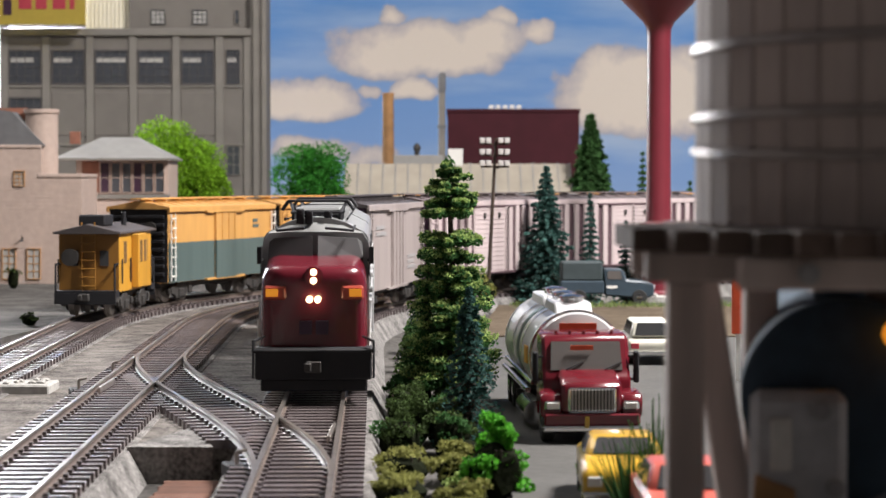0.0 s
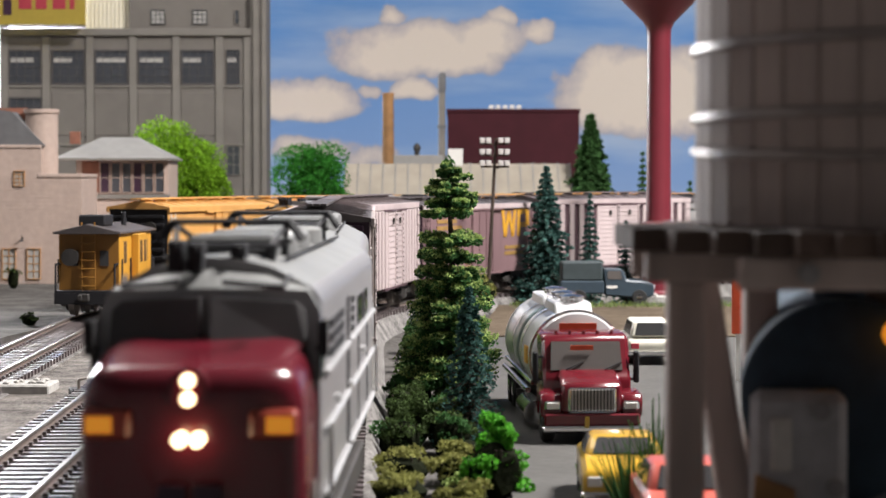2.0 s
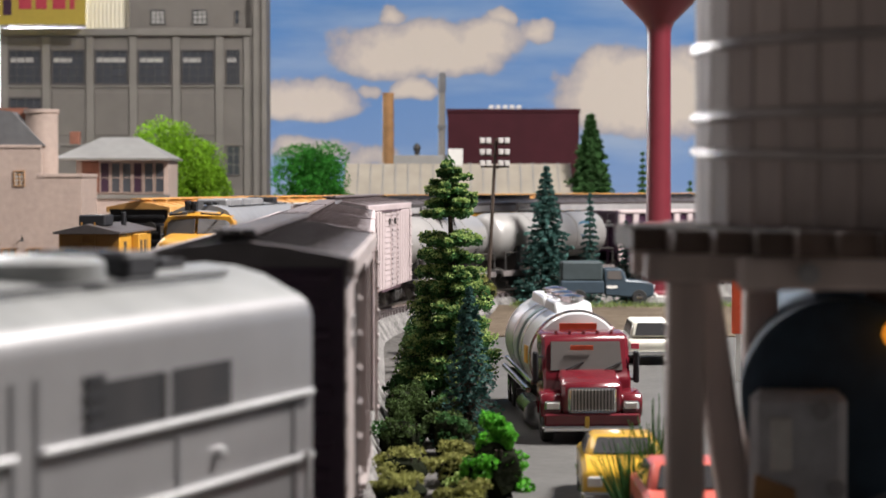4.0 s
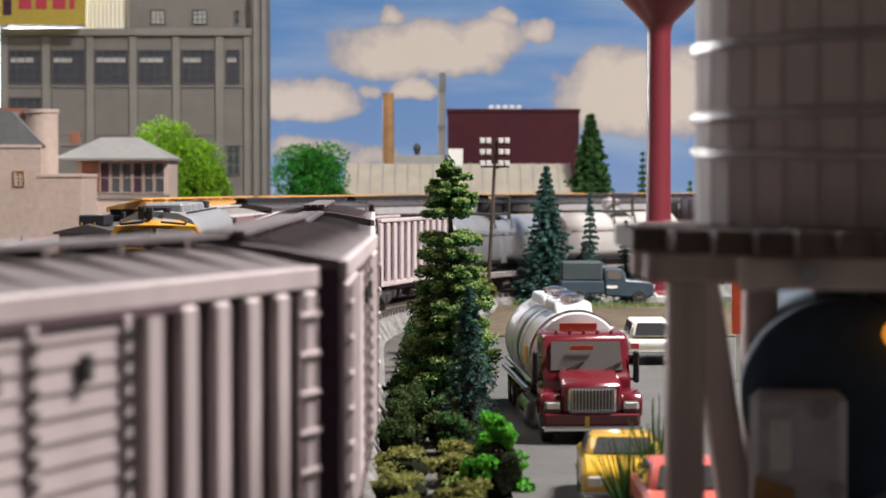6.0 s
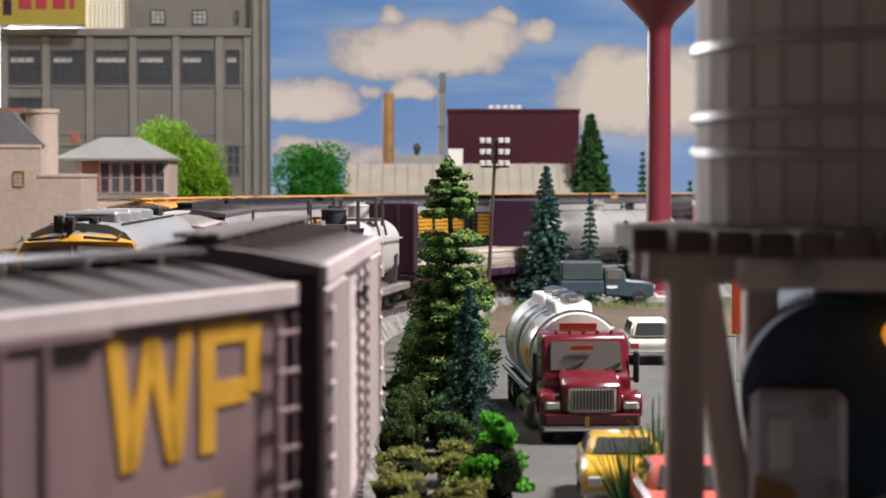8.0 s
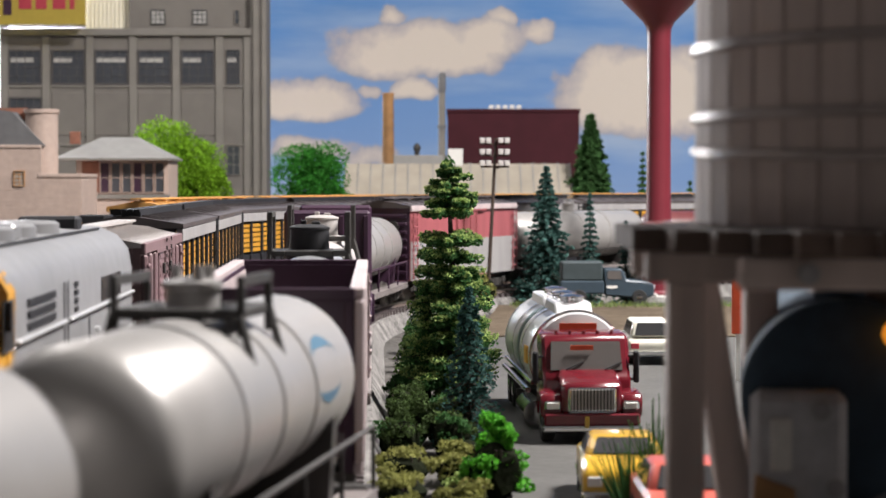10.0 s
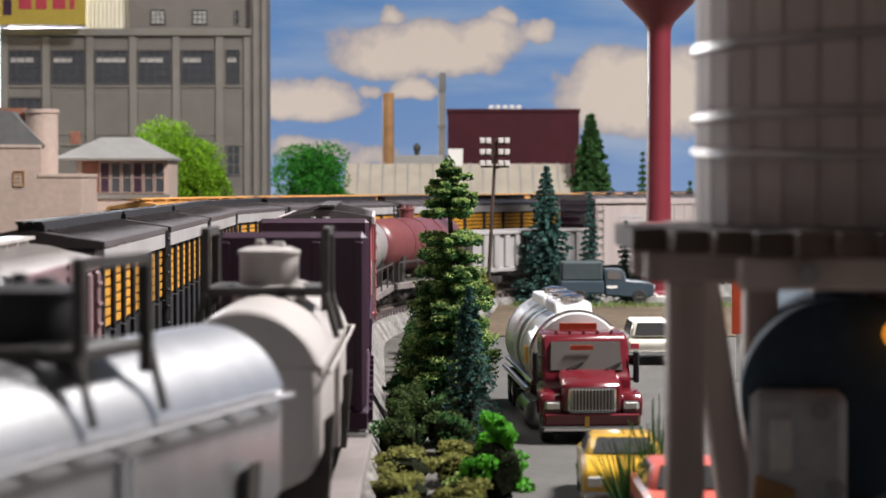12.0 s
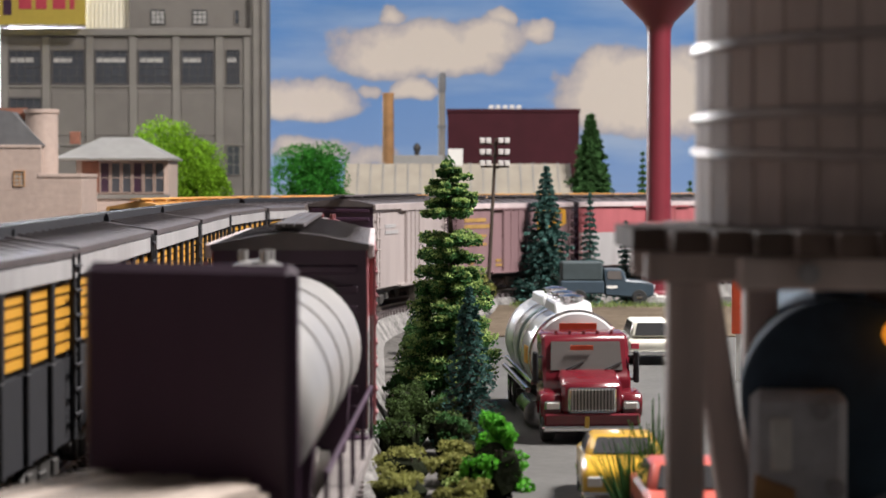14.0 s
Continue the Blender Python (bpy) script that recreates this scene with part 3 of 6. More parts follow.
def stock_car(name, L, label):
    """Yellow slatted car with a black roof."""
    car = thing(name, 0, 0, 0, 0, label, "stock car", group="yellow slatted cars")
    h, W, z0, z1 = L / 2, 15.0, 10.5, 47.8
    bm = B()
    box(bm, -W + 1, -h, z0, W - 1, h, z1)
    part("body", bm, M_BLACK, car)
    for sx in (-1, 1):
        for i in range(8):
            z = z0 + 18 + i * 2.3
            bm = B()
            box(bm, sx * (W - 1), -h + 0.5, z, sx * W, h - 0.5, z + 1.6)
            part("slat", bm, M_YEL, car)
        bm = B()
        box(bm, sx * (W - 1), -h + 0.5, z0, sx * W, h - 0.5, z0 + 16.5)
        part("lower_side", bm, M_BLACK, car)
        for i in range(8):
            y = -h + 1.5 + (L - 3) * i / 7
            bm = B()
            box(bm, sx * W, y - 1.0, z0 + 17, sx * (W + 1.1), y + 1.0, z1 - 1)
            part("side_post", bm, M_BLACK, car, bevel=0.25)
            bm = B()
            box(bm, sx * W, y - 1.3, z0, sx * (W + 1.1), y + 1.3, z0 + 16.8)
            part("lower_post", bm, M_BLACK, car, bevel=0.25)
        bm = B()
        box(bm, sx * (W - 0.8), -h + 0.3, z1 - 5.2, sx * (W + 1.25), h - 0.3, z1 - 1.2)
        part("fascia", bm, M_GREY, car, "grey strip under the roof edge", bevel=0.2)
        bm = ladder_mesh(34)
        if sx < 0:
            bmesh.ops.scale(bm, vec=(-1, 1, 1), verts=bm.verts)
        part("ladder", bm, M_BLACK, car, at=(sx * (W + 0.9), h - 3, z0 + 3))
    bm = B()
    prism(bm, [(-W - 1.4, z1 - 1), (-W - 1.4, z1 + 0.4), (0, z1 + 3), (W + 1.4, z1 + 0.4), (W + 1.4, z1 - 1)], -h - 1, h + 1)
    for i in range(14):
        y = -h + (i + 0.5) * L / 14
        prism(bm, [(-W - 1.2, z1 + 0.3), (0, z1 + 3.9), (W + 1.2, z1 + 0.3), (0, z1 + 2)], y - 0.6, y + 0.6)
    part("roof", bm, M_DARKROOF, car)
    bm = B()
    for i in (-1, 0, 1):
        box(bm, i * 2.1 - 0.9, -h - 3, z1 + 4.3, i * 2.1 + 0.9, h + 3, z1 + 5)
    box(bm, -3, -h, z1 + 2.6, 3, h, z1 + 4.3)
    part("running_board", bm, M_BLACK, car)
    bm = B()
    box(bm, -11, -h + 1, 8, 11, h - 1, 10.5)
    part("underframe", bm, M_TRUCK, car)
    trucks(car, L - 42)
    couplers(car, L)
    return car


def engine_section(W, eave, top, foot=10.0, shrink=0.0):
    """Half-round roofed cross-section of a cab unit."""
    pts = [(-W, foot)]
    if foot > 12:
        # tight shoulder, then a nearly flat roof
        half = [(W - 3.6 + 3.6 * math.cos(a), eave + 3.6 * math.sin(a)) for a in (0, 0.35, 0.7, 1.0, 1.25)] + [(W * 0.55, eave + (top - eave) * 0.8), (W * 0.28, top - 0.35)]
        return pts + [(-x, z) for x, z in half] + [(0, top)] + [(x, z) for x, z in half[::-1]] + [(W, foot)]
    for i in range(9):
        a = math.pi * i / 8
        c, s = math.cos(a), math.sin(a)
        pts.append((-W * (abs(c) ** 0.75) * (1 if c > 0 else -1) * (1 - shrink), eave + (top - eave) * s ** 0.8))
    pts.append((W, foot))
    return pts


def loft(bm, rings, caps=True):
    vs = [[bm.verts.new(p) for p in r] for r in rings]
    for a, b in zip(vs, vs[1:]):
        k = len(a)
        for i in range(k):
            bm.faces.new((a[i], a[(i + 1) % k], b[(i + 1) % k], b[i]))
    if caps:
        bm.faces.new(vs[0][::-1])
        bm.faces.new(vs[-1])
    return vs


def engine(name, L, label, cab, m_body, m_nose, m_roof, roof_from=46.5):
    """A streamlined cab or booster unit; the nose is at -y."""
    car = thing(name, 0, 0, 0, 0, label, "locomotive")
    h, W = L / 2, 15.6
    y_cab = -h + (26 if cab else 0)
    bm = B()
    silver = roof_from > 45
    s = engine_section(W, 43.8 if silver else 40, 51, 16.0 if silver else 10.0)
    loft(bm, [[(x, y, z) for x, z in s] for y in (y_cab, h)])
    for f in bm.faces:
        f.material_index = 1 if f.normal.z > 0.35 or f.calc_center_median().z > roof_from else 0
    part("body", bm, [m_body, m_roof], car, smooth=True)
    # side battens, panels, doors
    for sx in (-1, 1):
        y_door = y_cab + 62 if cab else 2.0
        for z in (16.6, 26, 34.3):
            for ya, yb in ((y_cab + 4, y_door - 3), (y_door + 2, h - 1)):
                bm = B()
                box(bm, sx * W, ya, z - 0.4, sx * (W + 0.9), yb, z + 0.4)
                part("side_batten", bm, M_BATTEN, car, bevel=0.2)
        for y in (y_door - 3, y_door + 1.6, y_door + 32, y_door + 64):
            if y < h - 2:
                bm = B()
                box(bm, sx * W, y - 0.25, 17.2, sx * (W + 0.3), y + 0.25, 42 if y < y_door + 2 else 33.6)
                part("panel_seam", bm, M_GREYROOF, car)
        bm = B()
        box(bm, sx * W, h - 58, 35.1, sx * (W + 0.25), h - 24.5, 40.4)
        part("side_window", bm, M_DARKGLASS, car)
        bm = B()
        box(bm, sx * (W + 0.2), h - 41.5, 35.1, sx * (W + 0.5), h - 40.3, 40.4)
        part("window_bar", bm, m_body, car)
        for i in range(3):
            bm = B()
            box(bm, sx * W, y_cab + 16, 35.5 + i * 2.1, sx * (W + 0.35), y_cab + 47, 36.8 + i * 2.1)
            part("louvre", bm, M_BLACK, car)
        for i in range(4):
            bm = B()
            box(bm, sx * W, y_door + 11, 35.2 + i * 1.7, sx * (W + 0.35), y_door + 15, 36.2 + i * 1.7)
            part("vent", bm, M_BLACK, car)
        for y, z in ((y_door + 42, 29.5), (y_door - 34, 28), (y_door - 2, 27)):
            if y > y_cab + 4:
                bm = B()
                lathe(bm, [(0.3, sx * (W + 1.2)), (0.8, sx * (W + 0.9)), (0.8, sx * W)][::sx], 12, "x", (0, y, z))
                part("filler_cap", bm, M_BATTEN, car, smooth=True)
        for y in (y_cab + 3, h - 4):
            bm = B()
            rod(bm, (sx * (W + 1.1), y, 17), (sx * (W + 1.1), y, 27), 0.4, seg=6)
            part("grab_iron", bm, M_BATTEN, car)
        bm = B()
        box(bm, sx * (W - 2), -h + 30, 4.5, sx * (W - 0.2), h - 30, 10)
        part("fuel_skirt", bm, M_TRUCK, car, bevel=0.4)
    bm = B()
    box(bm, -13, h - 0.5, 12, 13, h + 2.5, 46)
    part("diaphragm", bm, M_BLACK, car, bevel=0.8)
    # roof gear
    for y in (y_cab + 45, y_cab + 70, y_cab + 100):
        if y > h - 14:
            continue
        bm = B()
        lathe(bm, [(8.5, 50), (8.5, 52.6), (7.6, 53.2), (1.5, 53.4)], 28, "z", (0, y, 0))
        part("roof_fan", bm, m_roof, car, smooth=True)
    for y in (y_cab + 28, y_cab + 58, h - 30):
        bm = B()
        box(bm, -7, y - 4, 50, 7, y + 4, 53.5)
        part("roof_hatch", bm, M_BLACK if y > 0 else m_roof, car, bevel=0.7)
    bm = B()
    for y in (y_cab + 20, h - 18):
        rod(bm, (-10, y, 50), (-10, y + 10, 50), 0.5, seg=6)
        box(bm, -3, y, 50, 3, y + 6, 52)
    for x in (-9, 9):
        rod(bm, (x, y_cab + 18, 50.2), (x, h - 12, 50.2), 0.3, seg=6)
    part("roof_conduit", bm, M_BLACK, car)
    if cab:
        rings = []
        stations = [(4.5 * (1 - math.cos(k * math.pi / 12)), 4.5 * (1 - math.sin(k * math.pi / 12)), 36.4) for k in range(7)]
        stations += [(4.5 + 19.5 * k / 5, 0.0, 36.4 + 2.6 * math.sin(k / 5 * math.pi / 2)) for k in range(1, 6)]
        for dy, inset, top in stations:
            r = []
            for i in range(25):
                t = math.pi * i / 24
                c, sn = math.cos(t), math.sin(t)
                bow = 2.2 * (1 - abs(c)) * (1 - dy / 24)
                r.append((-(W - inset * 0.8) * (abs(c) ** 0.24) * (1 if c > 0 else -1), -h + dy + 2.2 * (1 - dy / 24) - bow, 10 + (top - inset - 10) * (sn ** 0.22)))
            rings.append(r)
        bm = B()
        loft(bm, rings)
        part("nose", bm, m_nose, car, smooth=True)
        # cab front with raked windscreen
        bm = B()
        wv = [(-W, 10), (-W, 43), (-13.8, 46.4), (-8, 48.6), (0, 49.4), (8, 48.6), (13.8, 46.4), (W, 43), (W, 10)]
        fr = []
        for x, z in wv:
            rake = max(0, (z - 35)) * 0.35
            bow = 5.0 * (1 - (x / W) ** 2)
            fr.append((x, -h + 16.5 + rake - bow + 4.0, z))
        bk = [(x, y_cab + 1, z) for x, z in wv]
        low = [(x, y, min(z, 45.8 + (z - 45.8) * 0.15)) for x, y, z in fr]
        mid = [(x, y + 2.2, min(z, 45.8 + (z - 45.8) * 0.65)) for x, y, z in fr]
        hi = [(x, y + 7.0, z) for x, y, z in fr]
        loft(bm, [low, mid, hi, bk])
        for f in bm.faces:
            f.material_index = 1 if f.calc_center_median().z > (43.5 if cab == 2 else 47.6) else 0
        part("cab", bm, [m_body if cab == 2 else m_nose, m_roof], car, smooth=True)
        for sx in (-1, 1):
            bm = B()
            pts = []
            for x, z in ((0.8, 38.0), (14.0, 37.6), (13.6, 43.2), (12.2, 44.4), (0.8, 45.2)):
                rake = max(0, (z - 35)) * 0.35
                bow = 5.0 * (1 - (x / W) ** 2)
                pts.append((sx * x, -h + 16.5 + rake - bow + 3.55, z))
            vs = [bm.verts.new(p) for p in pts] + [bm.verts.new((p[0], p[1] + 1.2, p[2])) for p in pts]
            bm.faces.new(vs[:5])
            bm.faces.new(vs[5:][::-1])
            for i in range(5):
                bm.faces.new((vs[i], vs[(i + 1) % 5], vs[5 + (i + 1) % 5], vs[5 + i]))
            part("windscreen", bm, M_WIND, car)
            bm = B()
            box(bm, sx * 15.6, -h + 17, 33.5, sx * (W + 0.35), -h + 27, 42)
            part("cab_side_window", bm, M_DARKGLASS, car, bevel=0.3)
            # number boards and class lamps
            bm = B()
            box(bm, sx * 8.0, -h + 0.4, 26.0, sx * 14.6, -h + 6.5, 30.0)
            part("lamp_housing", bm, M_LENS, car, bevel=0.6)
            bm = B()
            box(bm, sx * 10.4, -h + 0.1, 26.9, sx * 14.0, -h + 5, 29.1)
            part("amber_lens", bm, M_AMBER, car, "amber lens")
            bm = B()
            rod(bm, (sx * 15.4, -h + 20, 38), (sx * 16.6, -h + 19, 38), 0.5)
            box(bm, sx * 15.8, -h + 18, 37, sx * 17.0, -h + 19.5, 42)
            part("mirror", bm, M_BLACK, car)
            bm = B()
            rod(bm, (sx * 15.5, -h + 6, 12), (sx * 15.9, -h + 6.5, 22), 0.4, seg=6)
            part("grab_iron", bm, M_WHITEL, car)
            bm = B()
            rod(bm, (sx * 11, -h + 15, 46.8), (sx * 3, -h + 12.6, 47.6), 0.4, seg=6)
            rod(bm, (sx * 11, -h + 15, 46.8), (sx * 11.5, -h + 20, 48), 0.4, seg=6)
            part("roof_handrail", bm, M_BLACK, car)
        for n_, x, z in (("headlight", 0, 33.9), ("headlight", 0, 31.5), ("headlight", -1.2, 26.1), ("headlight", 1.2, 26.1)):
            bm = B()
            off = -h - 0.5
            lathe(bm, [(0.4, off - 0.7), (0.95, off - 0.5), (0.95, off + 3), (0.4, off + 3.2)], 20, "y", (x, 0, z))
            part(n_, bm, M_LAMPW, car, "glowing warm headlight", smooth=True)
        bm = B()
        lathe(bm, [(2.3, -h - 0.25), (2.8, -h - 0.1), (2.9, -h + 2.5), (2.2, -h + 2.5)], 28, "y", (0, 0, 32.7))
        part("headlight_ring", bm, m_nose, car, smooth=True)
        for i, (x0, x1, z0, z1) in enumerate(((-4.2, -0.6, 16.2, 20), (0.6, 4.2, 16.2, 20))):
            bm = B()
            box(bm, x0, -h - 0.15, z0, x1, -h + 2, z1)
            part("emblem_bar", bm, M_MAROON, car)
        bm = B()
        box(bm, -16.5, -h - 2.5, 5.5, 16.5, -h + 12, 14.5)
        plt = part("pilot", bm, M_BLACK, car, bevel=0.5)
        bm = B()
        box(bm, -15, -h - 1.5, 2.2, 15, -h + 4, 5.6)
        part("pilot_apron", bm, M_BLACK, plt, bevel=0.4)
        bm = B()
        box(bm, -17.5, -h - 3.2, 13.2, 17.5, -h - 0.5, 14.2)
        part("footboard", bm, M_BLACK, plt, bevel=0.3)
        for sx in (-1, 1):
            bm = B()
            rod(bm, (sx * 17, -h - 2.8, 6), (sx * 17, -h - 2.8, 16.5), 0.4, seg=6)
            rod(bm, (sx * 17, -h - 2.8, 16.5), (sx * 14, -h + 1, 17.5), 0.4, seg=6)
            part("step_rail", bm, M_BLACK, car)
        for x, y, zt in ((-4.5, 20, 53), (-2, 22, 52.6), (3.5, 27, 52.4)):
            bm = B()
            box(bm, x - 1.1, -h + y, 48.6, x + 1.1, -h + y + 4, zt)
            rod(bm, (x, -h + y + 0.2, zt - 0.8), (x, -h + y - 2.2, zt - 0.8), 0.5, 0.9, 10)
            part("air_horn", bm, M_BLACK, car, bevel=0.2)
    # pantograph-style frame on the roof of the cab unit
    if cab == 2:
        for y in (y_cab + 20, h - 44):
            bm = B()
            box(bm, -6, y - 2, 50.4, 6, y + 12, 51.4)
            pan = part("pantograph", bm, M_BLACK, car, "folded dark pantograph frame")
            bars_of = []
            for x in (-7, 7):
                bars_of.append(((x, y - 8, 52), (x, y + 18, 52), 0.42))
                bars_of.append(((x, y - 8, 52), (x * 1.25, y + 8, 55.6), 0.45))
                bars_of.append(((x, y + 18, 52), (x * 1.25, y + 2, 55.6), 0.45))
                for yy in (y - 6, y + 16):
                    bars_of.append(((x, yy, 49), (x, yy, 52), 0.8))
            for yy in (y - 8, y + 5, y + 18):
                bars_of.append(((-8, yy, 52.2), (8, yy, 52.2), 0.38))
            for yy in (y + 1, y + 6):
                bars_of.append(((-9, yy, 55.6), (9, yy, 55.6), 0.42))
                for sx in (-1, 1):
                    bars_of.append(((sx * 9, yy, 55.6), (sx * 11, yy, 52.8), 0.5))
            for p, q, r in bars_of:
                bm = B()
                rod(bm, p, q, r, seg=6)
                part("pantograph_bar", bm, M_BLACK, pan)
        # slightly taller snout than on the other cab unit
        for ch in car.children:
            kind_of = ch.name.split(".")[0]
            if kind_of in ("nose", "headlight", "headlight_ring", "amber_lens", "lamp_housing", "emblem_bar"):
                ch.data.transform(Matrix.Translation((0, 0, (1.3 if kind_of == "nose" else 2.0) * U)) @ Matrix.Diagonal((0.97, 1, 1, 1)))
            elif kind_of in ("cab", "windscreen", "mirror", "roof_handrail", "air_horn", "cab_side_window"):
                ch.data.transform(Matrix.Translation((0, 0, 0.5 * U)))
    trucks(car, L - 56)
    couplers(car, L)
    if not cab:
        bm = B()
        box(bm, -13, -h - 2.5, 12, 13, -h + 0.5, 46)
        part("diaphragm", bm, M_BLACK, car, bevel=0.8)
    return car


def caboose(name, L, label):
    car = thing(name, 0, 0, 0, 0, label, "caboose")
    h, W, z0, z1 = L / 2, 14.0, 11.0, 38.0
    bm = B()
    box(bm, -W, -h, z0, W, h, z1)
    # ends take the darker yellow, shade painted in
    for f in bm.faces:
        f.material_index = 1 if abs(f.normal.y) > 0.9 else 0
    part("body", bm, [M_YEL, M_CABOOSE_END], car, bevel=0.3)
    for sx in (-1, 1):
        bm = B()
        box(bm, sx * W, -9, z0 + 1, sx * (W + 3.5), 9, z1 - 1)
        part("bay", bm, M_YEL, car, bevel=0.4)
        for y in (-4, 4):
            bm = B()
            box(bm, sx * (W + 3.4), y - 2, 24, sx * (W + 3.7), y + 2, 34)
            part("bay_window", bm, M_DARKGLASS, car)
        for y in (-22, 22):
            bm = B()
            box(bm, sx * W, y - 2.2, 24, sx * (W + 0.3), y + 2.2, 34)
            part("window", bm, M_DARKGLASS, car)
        for y in (-h + 2, -14, 14, h - 2):
            bm = B()
            rod(bm, (sx * (W + 0.8), y, 15), (sx * (W + 0.8), y, 26), 0.4, seg=6)
            part("grab_iron", bm, M_BLACK, car)
    bm = B()
    prism(bm, [(-W - 1.5, z1 - 0.5), (-W - 1.5, z1 + 0.5), (0, z1 + 4), (W + 1.5, z1 + 0.5), (W + 1.5, z1 - 0.5)], -h - 5, h + 5)
    part("roof", bm, M_DARKROOF, car, bevel=0.2)
    bm = B()
    box(bm, -6, -h + 5, z1 + 3, 6, -h + 22, z1 + 8)
    rod(bm, (6, 10, z1 + 2), (6, 10, z1 + 9), 1.3)
    part("roof_hatch", bm, M_BLACK, car, bevel=0.5)
    for x in (-9, 5):
        bm = B()
        box(bm, x, -h - 0.4, 23, x + 4, -h + 0.2, 30)
        part("end_window", bm, M_DARKGLASS, car)
    bm = ladder_mesh(31, 6, 8)
    bmesh.ops.rotate(bm, verts=bm.verts, matrix=Matrix.Rotation(-math.pi / 2, 3, "Z"))
    part("end_ladder", bm, M_CABOOSE_END, car, at=(0, -h - 1, 12))
    bm = B()
    lathe(bm, [(0.6, 0), (4, 0.2), (4, 1), (0.6, 1.2)], 20, "y")
    part("brake_wheel", bm, M_TRUCK, car, at=(-8, -h - 4, 27))
    for e in (-1, 1):
        bm = B()
        box(bm, -W, e * h, 9, W, e * (h + 8), 12)
        box(bm, -W, e * (h + 7), 6, W, e * (h + 8.4), 11)
        for x in (-W + 0.5, W - 0.5):
            rod(bm, (x, e * (h + 7.6), 11), (x, e * (h + 7.6), 24), 0.5, seg=6)
            rod(bm, (x, e * (h + 7.6), 24), (x, e * h, 24), 0.5, seg=6)
        part("end_platform", bm, M_BLACK, car)
    bm = B()
    box(bm, -11, -h, 8, 11, h, 12)
    part("underframe", bm, M_TRUCK, car)
    trucks(car, L - 30)
    couplers(car, L + 14)
    return car


# ---- the trains ----
V_MAIN, V_SECOND = 160.4, 95.0
MAIN_CARS, SECOND_CARS = [], []


def join(lst, x0, car, s, base):
    """Adds a car whose middle stands at s on the line at the start."""
    car.matrix_basis = on_line(x0, s, base)
    lst.append((car, s, base))


def dup(ob):
    return copy_thing(ob, Matrix.Identity(4))


def stroke(p, q, w):
    """One bold stroke of a letter from p to q, both (along, up)."""
    return (p[0] - w / 2, p[1], p[0] + w / 2, q[1], M_WPYEL, q[0] - p[0])


wp_marks = [stroke((30.6, 30), (27.4, 45.4), 3.4), stroke((30.6, 30), (35.6, 44.6), 3.2), stroke((40.6, 30), (35.6, 44.6), 3.2), stroke((40.6, 30), (43.6, 45.4), 3.4),
            stroke((48.6, 30), (48.6, 45.6), 3.8), (50.5, 42.6, 59.0, 45.6, M_WPYEL), (50.5, 35.2, 59.0, 38.2, M_WPYEL), (58.2, 36.2, 62.6, 44.6, M_WPYEL)]
wp_marks += bars(30, 20, 58, 26.5, 2, M_WPFADE) + bars(-54, 35.5, -25, 42.5, 2, M_WPFADE) + bars(-50, 26, -30, 33, 3, M_WPFADE) + bars(-50, 16, -44, 20, 2, M_WPFADE) + bars(-20, 14, -12, 19, 2, M_WPFADE)
lead = engine("locomotive", 176, "red-nosed silver electric locomotive with lit headlights", 2, M_SILVER, M_RED, M_SILVERROOF)
boost = engine("booster_locomotive", 144, "silver-grey booster locomotive coupled behind the red nose", 0, M_SILVER, M_RED, M_SILVERROOF)
plain = boxcar("boxcar", 140, M_PINKLITE, M_DARKROOF, M_MAROON, "faded mauve boxcar with a dark roof", marks=bars(-50, 36, -26, 42, 2, M_GREY) + bars(30, 18, 52, 26, 3, M_GREY))
ribbed = boxcar("boxcar", 140, M_RIBSHADE, M_MAUVEROOF, M_MAROON, "faded brown boxcar with pale vertical side ribs and louvred doors", ribs=17, door="double", door_m=M_PINK, rib_m=M_PINK, roof_rim=M_PINK, lad_m=M_PINK)
lettered = boxcar("boxcar", 140, M_BROWNCAR, M_DARKROOF, M_MAROON, "brown boxcar with large yellow lettering", marks=wp_marks, roof_rim=M_PINK, eave=48.3)
join(MAIN_CARS, X_MAIN, lead, 281.7, 122)
join(MAIN_CARS, X_MAIN, boost, 451.7, 90)
join(MAIN_CARS, X_MAIN, plain, 616, 98)
join(MAIN_CARS, X_MAIN, ribbed, 773.4, 98)
join(MAIN_CARS, X_MAIN, dup(ribbed), 929.2, 98)
join(MAIN_CARS, X_MAIN, lettered, 1084.4, 98)
join(MAIN_CARS, X_MAIN, dup(ribbed), 1235.4, 98)
join(MAIN_CARS, X_MAIN, tank_car("tank_car", 112, 13.2, M_TANKSILVER, M_TRUCK, "short silver tank car with a railed dome", old=False, zc=29.4), 1375, 76)
join(MAIN_CARS, X_MAIN, tank_car("tank_car", 116, 13.4, M_TANKSILVER, M_TRUCK, "silver tank car with a round blue mark", logo=True, old=False, zc=29.6), 1500, 80)
join(MAIN_CARS, X_MAIN, hopper("hopper_car", 128, "open maroon hopper car with pale side ribs"), 1631.8, 92)
join(MAIN_CARS, X_MAIN, tank_car("tank_car", 112, 11.9, M_TANKBLACK, M_TRUCK, "bare steel tank car with a black dome", dome=M_BLACK, zc=30.2), 1764, 76)
join(MAIN_CARS, X_MAIN, tank_car("tank_car", 112, 11.9, M_TANKWHITE, M_TRUCK, "grey-white tank car with a squat dome", dome=M_TANKWHITE, zc=30.5), 1891, 76)
flat = bulkhead_flat("bulkhead_flat_car", 158, "maroon bulkhead flat car loaded with sawn boards")
lumber_load(flat, 144)
